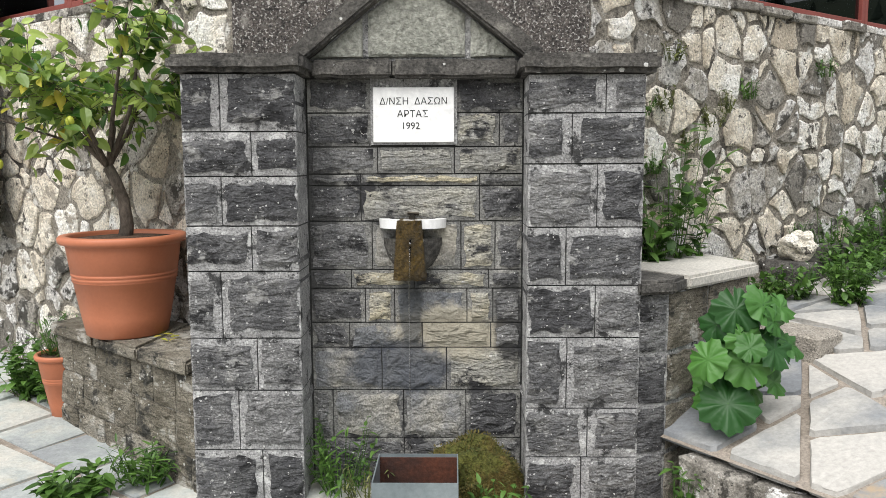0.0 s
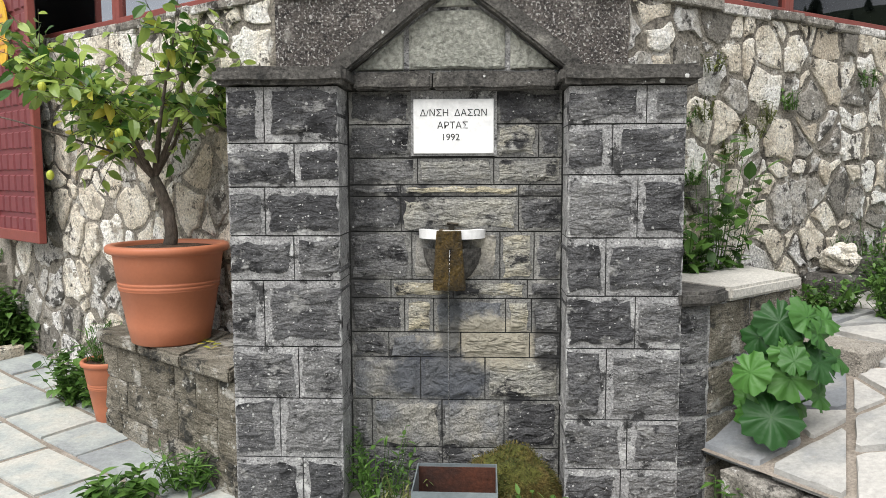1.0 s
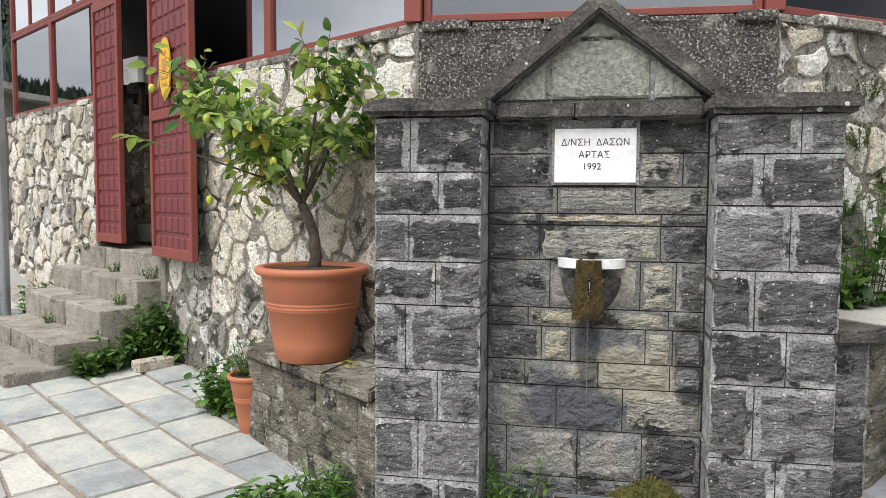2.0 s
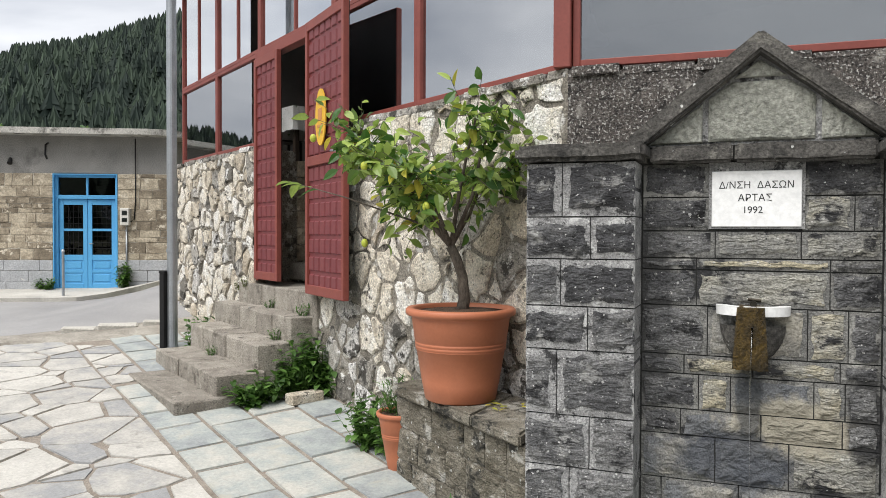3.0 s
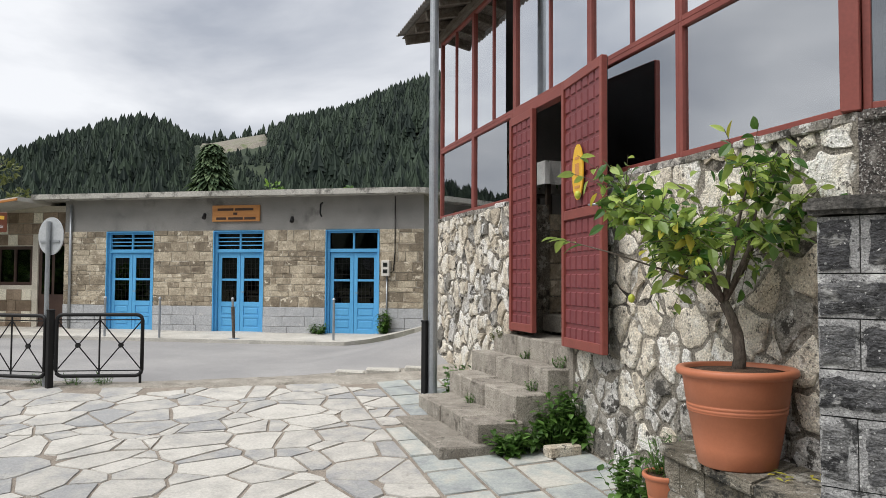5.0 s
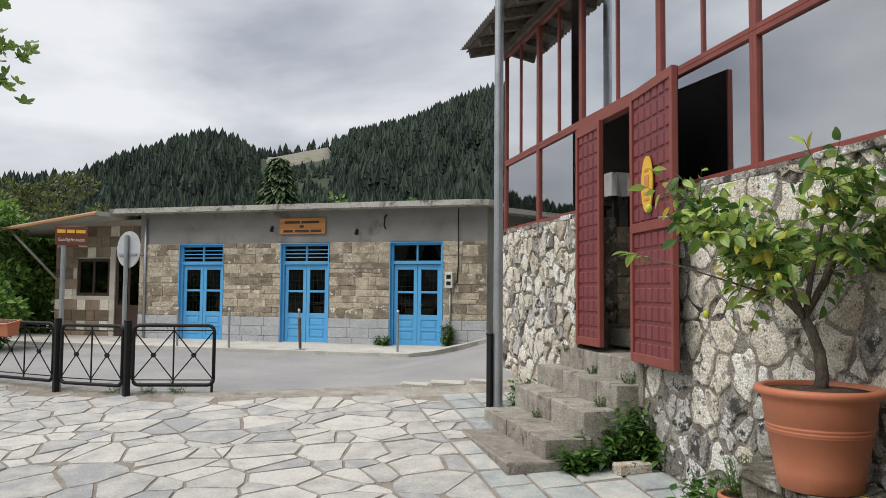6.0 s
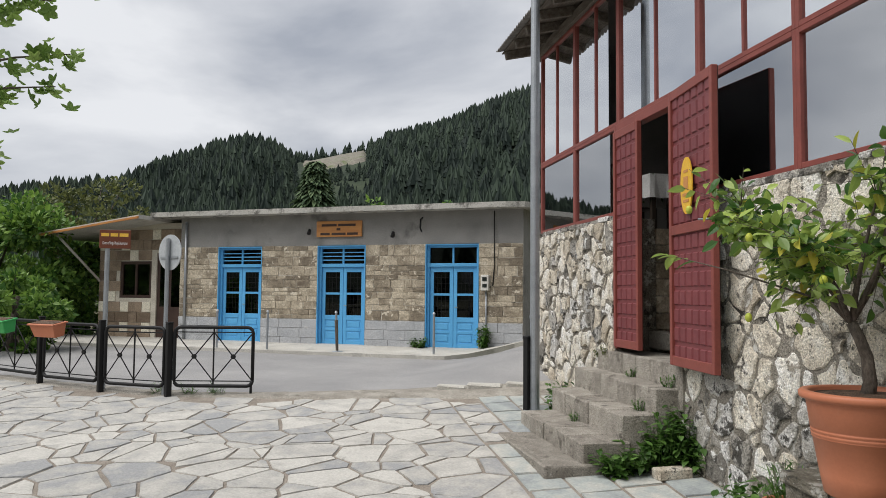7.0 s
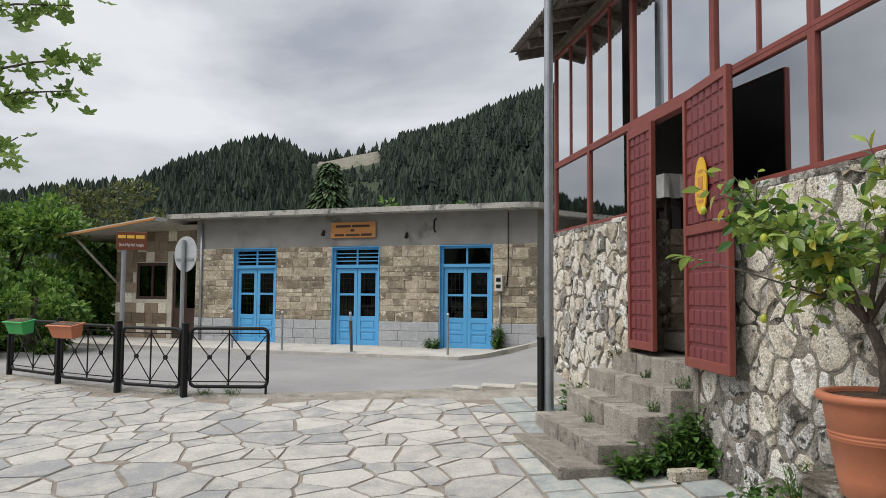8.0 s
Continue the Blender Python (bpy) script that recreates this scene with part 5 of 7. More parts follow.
for a, b in zip(edges[::2], edges[1::2]):
    part("mortar_bed", boxed(b, a, -0.012, -0.001, 0.3, 2.935), M["house_mortar"], house)
    z = 1.17
    while z < 2.9:
        h = min(rng.choice((0.1, 0.13, 0.15, 0.19, 0.23)), 2.935 - z)
        if 2.935 - z - h < 0.08:
            h = 2.935 - z
        x = b
        while x < a - 0.02:
            w = min(rng.uniform(0.14, 0.5), a - x)
            if a - x - w < 0.12:
                w = a - x
            bm = boxed(x + 0.007, x + w - 0.007, -0.012 - rng.uniform(0.006, 0.022), 0.01, z + 0.006, z + h - 0.006, 0.006)
            for v in bm.verts:
                if v.co.y < -0.01:
                    v.co += Vector((rng.uniform(-1, 1), 0, rng.uniform(-1, 1))) * 0.012
            part("stone", bm, M["house_stone"], house)
            x += w
        z += h
    for z0, z1 in ((0.35, 0.72), (0.72, 0.95), (0.95, 1.165)):
        x = b
        while x < a - 0.02:
            w = min(rng.uniform(0.4, 0.7), a - x)
            if a - x - w < 0.2:
                w = a - x
            part("plinth_stone", boxed(x + 0.003, x + w - 0.003, -0.035 - rng.uniform(0, 0.008), 0.0, z0 + 0.003, z1 - 0.003, 0.006), M["plinth"], house)
            x += w


def blue_door(m, barred):
    d = empty("door", m)
    d.parent = house
    y = 0.1
    for x0, x1, z0, z1 in ((-HW, -HW + 0.07, 0.55, 2.93), (HW - 0.07, HW, 0.55, 2.93), (-HW + 0.07, HW - 0.07, 2.86, 2.93), (-HW + 0.07, HW - 0.07, 2.42, 2.5)):
        part("door_frame", boxed(x0, x1, y - 0.05, y + 0.08, z0, z1, 0.005), M["blue"], d)
    for x0, x1 in ((-HW, -HW + 0.02), (HW - 0.02, HW)):
        part("door_lining", boxed(x0, x1, -0.035, y - 0.051, 0.55, 2.93), M["blue"], d)
    part("door_lining", boxed(-HW + 0.02, HW - 0.02, -0.035, y - 0.051, 2.91, 2.93), M["blue"], d)
    part("transom_pane", boxed(-HW + 0.07, HW - 0.07, y + 0.02, y + 0.026, 2.5, 2.86), M["dark_glass"], d)
    if barred:
        for z in (2.59, 2.68, 2.77):
            part("transom_bar", boxed(-HW + 0.07, HW - 0.07, y - 0.02, y + 0.0, z - 0.012, z + 0.012), M["blue"], d)
    part("transom_bar", boxed(-0.02, 0.02, y - 0.02, y + 0.02, 2.5, 2.86), M["blue"], d)
    for s in (-1, 1):
        x0, x1 = (-HW + 0.075, -0.004) if s < 0 else (0.004, HW - 0.075)
        for a, b, c, e in ((x0, x0 + 0.085, 0.57, 2.415), (x1 - 0.085, x1, 0.57, 2.415), (x0 + 0.085, x1 - 0.085, 2.3, 2.415), (x0 + 0.085, x1 - 0.085, 1.76, 1.81),
                           (x0 + 0.085, x1 - 0.085, 1.16, 1.27), (x0 + 0.085, x1 - 0.085, 0.57, 0.68), (x0 + 0.085, x1 - 0.085, 0.9, 0.96)):
            part("leaf_frame", boxed(a, b, y, y + 0.045, c, e, 0.004), M["blue"], d)
        for c, e in ((0.68, 0.9), (0.96, 1.16)):
            part("leaf_panel", boxed(x0 + 0.085, x1 - 0.085, y + 0.015, y + 0.03, c, e), M["blue"], d)
            part("raised_field", boxed(x0 + 0.12, x1 - 0.12, y + 0.004, y + 0.02, c + 0.035, e - 0.035, 0.008), M["blue"], d)
        for c, e in ((1.27, 1.76), (1.81, 2.3)):
            part("pane", boxed(x0 + 0.085, x1 - 0.085, y + 0.02, y + 0.026, c, e), M["dark_glass"], d)
        grille = bmesh.new()
        for i in range(1, 8):
            z = 1.27 + (2.3 - 1.27) * i / 8
            box(grille, x0 + 0.085, x1 - 0.085, y + 0.006, y + 0.011, z - 0.003, z + 0.003)
        for i in range(1, 4):
            x = x0 + 0.085 + (x1 - x0 - 0.17) * i / 4
            box(grille, x - 0.003, x + 0.003, y + 0.004, y + 0.009, 1.27, 2.3)
        part("grille", grille, M["black"], d)
    tube("handle", [(0.05, y - 0.0, 1.5), (0.05, y - 0.05, 1.5), (0.13, y - 0.05, 1.5)], 0.01, M["galv"], d, 6)
    return d


for x, barred in zip(DOORS, (False, True, True)):
    tagged(blue_door(pose(x, 0, 0), barred), "sky-blue panelled double door with dark panes")

board = tagged(link("name_board", boxed(-3.44, -2.24, -0.06, -0.02, 3.14, 3.52, 0.006), M["wood_sign"], None, HOUSE), "varnished wooden name board with dark lettering", "sign")
bars = bmesh.new()
for x0, x1, z in ((-3.3, -2.9, 3.42), (-2.86, -2.4, 3.42), (-3.33, -3.08, 3.21), (-3.03, -2.66, 3.21), (-2.62, -2.34, 3.21), (-2.9, -2.8, 3.32)):
    box(bars, x0, x1, -0.066, -0.061, z - 0.028, z + 0.028)
part("lettering_bar", bars, M["sign_ink"], board)
meter = tagged(link("electric_meter", boxed(0.72, 0.90, -0.16, -0.02, 1.88, 2.23, 0.012), M["meter"], None, HOUSE), "cream electricity meter box on the house wall", "meter")
part("meter_window", boxed(0.76, 0.86, -0.166, -0.158, 2.09, 2.18), M["dark_glass"], meter)
part("meter_window", boxed(0.76, 0.86, -0.166, -0.158, 1.95, 2.03), M["dark_glass"], meter)
tube("conduit", [(0.82, -0.05, 1.88), (0.82, -0.05, 0.62)], 0.02, M["galv"], meter)
tube("wall_cable", [(1.0, -0.05, 3.66), (1.0, -0.045, 2.4), (0.97, -0.05, 2.0), (0.9, -0.06, 1.95)], 0.012, M["black"], meter, 6)
lamp_arm = tagged(tube("wall_lamp", [(-0.73, 0.0, 3.55), (-0.73, -0.12, 3.5), (-0.73, -0.14, 3.3), (-0.71, -0.1, 3.22)], 0.02, M["black"]), "small dark lamp bracket under the roof", "lamp")
lamp_arm.matrix_basis = HOUSE
for x, z in ((-3.62, 3.27), (-1.43, 3.17)):
    spot = tagged(empty("spotlight", HOUSE @ pose(x, 0, z)), "small dark spotlight fixed to the grey render", "lamp", "spotlights on the house")
    part("arm", rod(bmesh.new(), (0, 0.0, 0.03), (0, -0.09, 0.03), 0.012, sides=8), M["galv"], spot)
    part("housing", rod(bmesh.new(), (0, -0.07, 0.05), (0.02, -0.15, -0.05), 0.035, 0.05, 12), M["black"], spot)
pipe = tagged(tube("downpipe", [(-7.2, -0.06, 3.6), (-7.2, -0.06, 0.6)], 0.035, M["galv"]), "grey rainwater pipe on the house corner", "pipe")
pipe.matrix_basis = HOUSE

annex = tagged(empty("annex", HOUSE), "small annex faced with chequered brown and cream stone", "annex")
for b in ((-10.2, -9.52, 0.2, 0.5, 0.3, 3.6), (-8.48, -8.32, 0.2, 0.5, 0.3, 3.6), (-7.5, -7.4, 0.2, 0.5, 0.3, 3.6), (-9.52, -8.48, 0.2, 0.5, 0.3, 1.62), (-9.52, -8.48, 0.2, 0.5, 2.6, 3.6), (-8.32, -7.5, 0.2, 0.5, 2.82, 3.6),
          (-10.2, -10.0, 0.5, 5.0, 0.3, 3.4), (-10.0, -7.4, 4.8, 5.0, 0.3, 3.4)):
    part("wall", boxed(*b), M["house_mortar"], annex)
rng = random.Random(61)
for j in range(11):
    z0 = 0.42 + 0.275 * j
    x = -10.2 + (0.0 if j % 2 else -0.15)
    k = j
    while x < -7.45:
        w = 0.28 if k % 2 else 0.44
        a, b = max(x, -10.2), min(x + w, -7.42)
        c = (a + b) / 2
        z1 = min(z0 + 0.275, 3.5)
        hole = (-9.58 < c < -8.42 and 1.58 < (z0 + z1) / 2 < 2.64) or (-8.36 < c < -7.46 and (z0 + z1) / 2 < 2.84)
        if b - a > 0.06 and not hole and z1 - z0 > 0.05:
            part("stone_tile", boxed(a + 0.005, b - 0.005, 0.18, 0.21, z0 + 0.005, z1 - 0.005, 0.006), M["tile_cream"] if k % 2 and rng.random() < 0.45 else M["tile_brown"], annex)
        x += w
        k += 1
for b in ((-9.52, -9.44, 1.62, 2.6), (-8.56, -8.48, 1.62, 2.6), (-9.44, -8.56, 1.62, 1.7), (-9.44, -8.56, 2.52, 2.6), (-9.03, -8.97, 1.7, 2.52)):
    part("window_frame", boxed(b[0], b[1], 0.22, 0.3, b[2], b[3], 0.004), M["brown_wood"], annex)
part("window_pane", boxed(-9.44, -8.56, 0.26, 0.266, 1.7, 2.52), M["dark_glass"], annex)
part("annex_door", boxed(-8.32, -7.5, 0.24, 0.3, 0.55, 2.82, 0.004), M["brown_wood"], annex, "dark brown wooden door")
for x in (-8.22, -7.86):
    part("door_pane", boxed(x, x + 0.28, 0.232, 0.238, 1.4, 2.6), M["dark_glass"], annex)
cn = bmesh.new()
v = [cn.verts.new(p) for p in ((-8.0, -0.9, 3.62), (-11.5, -0.9, 3.23), (-11.5, 4.5, 3.23), (-8.0, 4.5, 3.62), (-8.0, -0.9, 3.72), (-11.5, -0.9, 3.29), (-11.5, 4.5, 3.29), (-8.0, 4.5, 3.72))]
for f in ((3, 2, 1, 0), (4, 5, 6, 7), (0, 1, 5, 4), (1, 2, 6, 5), (2, 3, 7, 6), (3, 0, 4, 7)):
    cn.faces.new([v[i] for i in f])
part("canopy", cn, M["concrete"], annex, "thin pale canopy slab sloping outwards")
part("canopy_edge", box(bmesh.new(), -11.5, -8.0, -0.94, -0.902, -0.02, 0.03, m=Matrix.Translation((0, 0, 3.19)) @ Matrix(((1, 0, 0, 0), (0, 1, 0, 0), (0.123, 0, 1, 1.444), (0, 0, 0, 1)))), M["wood_sign"], annex, "orange-brown edge board")
for y in (-0.8,):
    tube("canopy_strut", [(-10.75, y, 3.29), (-10.15, 0.25, 2.0)], 0.035, M["concrete"], annex)

# bollards on the pavement
for x, y, lean in ((0.07, -1.38, 0), (-2.1, -1.5, 3), (-3.78, -1.6, 0), (-5.1, -1.6, 0)):
    p = HOUSE @ Vector((x, y, 0))
    z = ground_z(p.x, p.y) + 0.05
    bo = tagged(empty("bollard", pose(p.x, p.y, z, lean, 0, 0)), "thin galvanised bollard on the pavement", "bollard", "bollards along the pavement")
    part("post", rod(bmesh.new(), (0, 0, 0), (0, 0, 0.86), 0.024), M["galv"], bo)
    part("post_cap", rod(bmesh.new(), (0, 0, 0.86), (0, 0, 0.9), 0.034, 0.015), M["disc_back"], bo)
    if lean:
        part("wrapping", rod(bmesh.new(), (0, 0, 0.05), (0, 0, 0.7), 0.03, 0.038), M["bark"], bo, "dark wrapped cord")
        part("foot", rod(bmesh.new(), (0, 0, 0), (0, 0, 0.03), 0.16, 0.12), M["galv"], bo)

# ---- iron fence at the edge of the square ----
FENCE = [Vector((-10.12, 4.96, 0)), Vector((-10.99, 4.03, 0)), Vector((-12.12, 3.5, 0)), Vector((-13.5, 3.07, 0)), Vector((-15.1, 2.75, 0))]


fence = tagged(empty("iron_fence", pose(0, 0, 0)), "black-painted tubular iron fence with crossed bars", "fence")


def fence_panel(a, b):
    d = b - a
    L = d.length
    z = ground_z((a.x + b.x) / 2, (a.y + b.y) / 2)
    m = Matrix.Translation((a.x, a.y, z)) @ pose(0, 0, 0, 0, 0, math.degrees(math.atan2(d.y, d.x)))
    x0, x1, z0, z1, r = 0.08, L - 0.08, 0.14, 0.97, 0.08
    loop = []
    for cx, cz, a0 in ((x0 + r, z0 + r, 180), (x1 - r, z0 + r, 270), (x1 - r, z1 - r, 0), (x0 + r, z1 - r, 90)):
        loop += [(cx + r * math.cos(radians(a0 + t)), 0, cz + r * math.sin(radians(a0 + t))) for t in (0, 30, 60, 90)]
    f = tube("panel", loop + [loop[0]], 0.026, M["black"], fence)
    f.matrix_basis = m
    part("thin_rail", rod(bmesh.new(), (x0, 0, z0 + 0.07), (x1, 0, z0 + 0.07), 0.008, sides=6), M["black"], f)
    part("thin_rail", rod(bmesh.new(), (x0, 0, z1 - 0.07), (x1, 0, z1 - 0.07), 0.008, sides=6), M["black"], f)
    mid = (x0 + x1) / 2
    part("upright_bar", rod(bmesh.new(), (mid, 0, z0), (mid, 0, z1), 0.012, sides=6), M["black"], f)
    for p, q in ((x0, mid), (mid, x1)):
        part("cross_bar", rod(bmesh.new(), (p, 0, z0 + 0.07), (q, 0, z1 - 0.07), 0.009, sides=6), M["black"], f)
        part("cross_bar", rod(bmesh.new(), (p, 0, z1 - 0.07), (q, 0, z0 + 0.07), 0.009, sides=6), M["black"], f)
        part("boss", rod(bmesh.new(), ((p + q) / 2, -0.015, (z0 + z1) / 2), ((p + q) / 2, 0.015, (z0 + z1) / 2), 0.035), M["black"], f)
    for x in (0.0,) if a is FENCE[0] else ():
        part("foot_bar", rod(bmesh.new(), (0.1, 0, 0), (0.1, 0, 0.2), 0.018), M["black"], f)


def fence_post(p, h=1.06):
    z = ground_z(p.x, p.y)
    o = link("post", boxed(-0.04, 0.04, -0.04, 0.04, 0, h, 0.006), M["black"], fence, pose(p.x, p.y, z - 0.02))
    part("post_cap", boxed(-0.045, 0.045, -0.045, 0.045, h, h + 0.02, 0.006), M["black"], o)


for a, b in zip(FENCE, FENCE[1:]):
    fence_panel(a, b)
for p in FENCE[1:]:
    fence_post(p)


def planter(p, ang, mat, label):
    z = ground_z(p.x, p.y)
    o = tagged(empty("flower_box", pose(p.x, p.y, z + 0.82, 12, 0, ang) @ Matrix.Scale(1.22, 4)), label, "flower box", "flower boxes on the fence")
    bm = bmesh.new()
    r = bmesh.ops.create_cube(bm, size=1.0, matrix=Matrix.Diagonal((0.5, 0.18, 0.17, 1)) @ Matrix.Translation((0, -0.7, 0.5)))
    for v in bm.verts:
        if v.co.z < 0.05:
            v.co.x *= 0.82
            v.co.y = -0.126 + (v.co.y + 0.126) * 0.75
    bmesh.ops.bevel(bm, geom=bm.edges[:], offset=0.008, segments=1, affect="EDGES")
    part("trough", bm, mat, o)
    part("rim", boxed(-0.265, 0.265, -0.23, -0.02, 0.155, 0.175, 0.005), mat, o)
    part("soil", boxed(-0.23, 0.23, -0.2, -0.05, 0.165, 0.18), M["soil"], o)


planter(Vector((-12.97, 3.16, 0)), 17, M["terracotta"], "terracotta plastic flower box hung on the fence")
planter(Vector((-14.2, 2.83, 0)), 11, M["green_plastic"], "green plastic flower box hung on the fence")

# signs by the fence
p = FENCE[2]
sg = tagged(empty("direction_sign", pose(p.x - 0.09, p.y + 0.07, ground_z(p.x, p.y) - 0.02, 0, 0, 62)), "brown tourist sign on a grey steel post", "sign")
part("post", rod(bmesh.new(), (0, 0, 0), (0, 0, 2.42), 0.035), M["galv"], sg)
face = part("sign_face", boxed(-0.11, 0.33, -0.05, -0.036, 2.15, 2.43, 0.004), M["brown_sign"], sg)
bars = bmesh.new()
for x0, x1, z in ((-0.085, 0.025, 2.355), (0.045, 0.15, 2.355), (0.17, 0.295, 2.355)):
    box(bars, x0, x1, -0.054, -0.0505, z - 0.025, z + 0.025)
part("lettering_bar", bars, M["sign_yellow"], face)
cu = bpy.data.curves.new("lettering", "FONT")
cu.body, cu.size, cu.align_x, cu.extrude = "Church of Virgin Mary's Assumption", 0.045, "CENTER", 0.0006
words = new("lettering", cu)
words.data.materials.append(M["sign_white"])
words.parent = face
words.matrix_basis = pose(0.11, -0.052, 2.21, 90, 0, 0) @ Matrix.Diagonal((0.53, 1.5, 1, 1))
p = FENCE[1]
ds = tagged(empty("round_sign", pose(p.x - 0.14, p.y + 0.0, ground_z(p.x, p.y) - 0.02, 0, 0, 12)), "round traffic sign seen from its bare grey back", "sign")
part("post", rod(bmesh.new(), (0, 0, 0), (0, 0, 2.28), 0.03), M["galv"], ds)
bm = bmesh.new()
rod(bm, (0, 0.035, 2.08), (0, 0.05, 2.08), 0.26, sides=36)
part("disc", bm, M["disc_back"], ds)
part("bracket", boxed(-0.2, 0.2, 0.02, 0.036, 1.99, 2.02), M["galv"], ds)

# lamp pole and black post by the stairs
pole = tagged(link("lamp_pole", rod(bmesh.new(), (0, 0, -0.1), (0, 0, 7.0), 0.062, 0.055, 16), M["galv"], None, pose(-6.62, 6.86, 0.25)), "tall grey galvanised steel pole beside the stairs", "pole")
part("pole_band", rod(bmesh.new(), (0, 0, 1.25), (0, 0, 1.29), 0.068, sides=16), M["galv"], pole)
bp_ = tagged(empty("black_post", pose(-6.69, 6.79, 0.25)), "short black-painted steel post by the pole", "post")
part("shaft", boxed(-0.036, 0.036, -0.036, 0.036, -0.05, 1.0, 0.006), M["black"], bp_)
part("post_cap", boxed(-0.041, 0.041, -0.041, 0.041, 1.0, 1.03, 0.006), M["black"], bp_)


# ---- pots and plants ----
def flower_pot(m, r, h, label, mat="terracotta", taper=0.0):
    t = tagged(empty("flower_pot", m), label, "pot")
    k = r / 0.335
    prof = [(0.20 * k, 0), (0.215 * k, 0.01), (0.235 * k, h * 0.2), (0.268 * k, h * 0.55), (0.274 * k, h * 0.556), (0.269 * k, h * 0.564), (0.274 * k, h * 0.572), (0.276 * k, h * 0.594), (0.271 * k, h * 0.602), (0.277 * k, h * 0.61),
            (0.278 * k, h * 0.632), (0.273 * k, h * 0.64), (0.279 * k, h * 0.648), (0.298 * k, h * 0.9), (0.3 * k, h * 0.91), (0.327 * k, h * 0.925), (0.335 * k, h * 0.945), (0.335 * k, h * 0.98), (0.325 * k, h), (0.29 * k, h), (0.28 * k, h * 0.98), (0.27 * k, h * 0.86)]
    prof = [(a - taper * r * (1 - b / h), b) for a, b in prof]
    lathe("pot_body", prof, M[mat], t, 56)
    lathe("soil", [(0.02, h * 0.985), (0.15 * k, h * 0.98), (0.288 * k, h * 0.955)], M["soil"], t, 30)
    return t


POT = Vector((-1.91, 4.11, 0.675))
flower_pot(pose(*POT), 0.355, 0.59, "large terracotta plastic pot on the stone bench")


def leaf_blade(L, W, fold=0.25, bend=0.25, seg=3):
    """A folded pointed leaf along +x from the origin."""
    vs, fs = [(0, 0, 0)], []
    for i in range(1, seg + 1):
        t = i / (seg + 1)
        w = W / 2 * math.sin(math.pi * t ** 0.8) ** 0.8
        z = -bend * L * t * t
        vs += [(L * t, w, z + fold * w), (L * t, 0, z), (L * t, -w, z + fold * w)]
    vs.append((L, 0, -bend * L))
    e = len(vs) - 1
    fs += [(0, 2, 1), (0, 3, 2)]
    for i in range(seg - 1):
        a, b = 1 + 3 * i, 4 + 3 * i
        fs += [(a, a + 1, b + 1, b), (a + 1, a + 2, b + 2, b + 1)]
    a = 1 + 3 * (seg - 1)
    fs += [(a, a + 1, e), (a + 1, a + 2, e)]
    return vs, fs


def scatter(name, places, shapes, mat, parent=None):
    """Many small blades as one mesh; places: matrices."""
    rng = random.Random(len(places))
    V, F = [], []
    for m in places:
        vs, fs = rng.choice(shapes)
        b = len(V)
        V += [m @ Vector(v) for v in vs]
        F += [tuple(i + b for i in f) for f in fs]
    return raw(name, V, F, mat, parent)


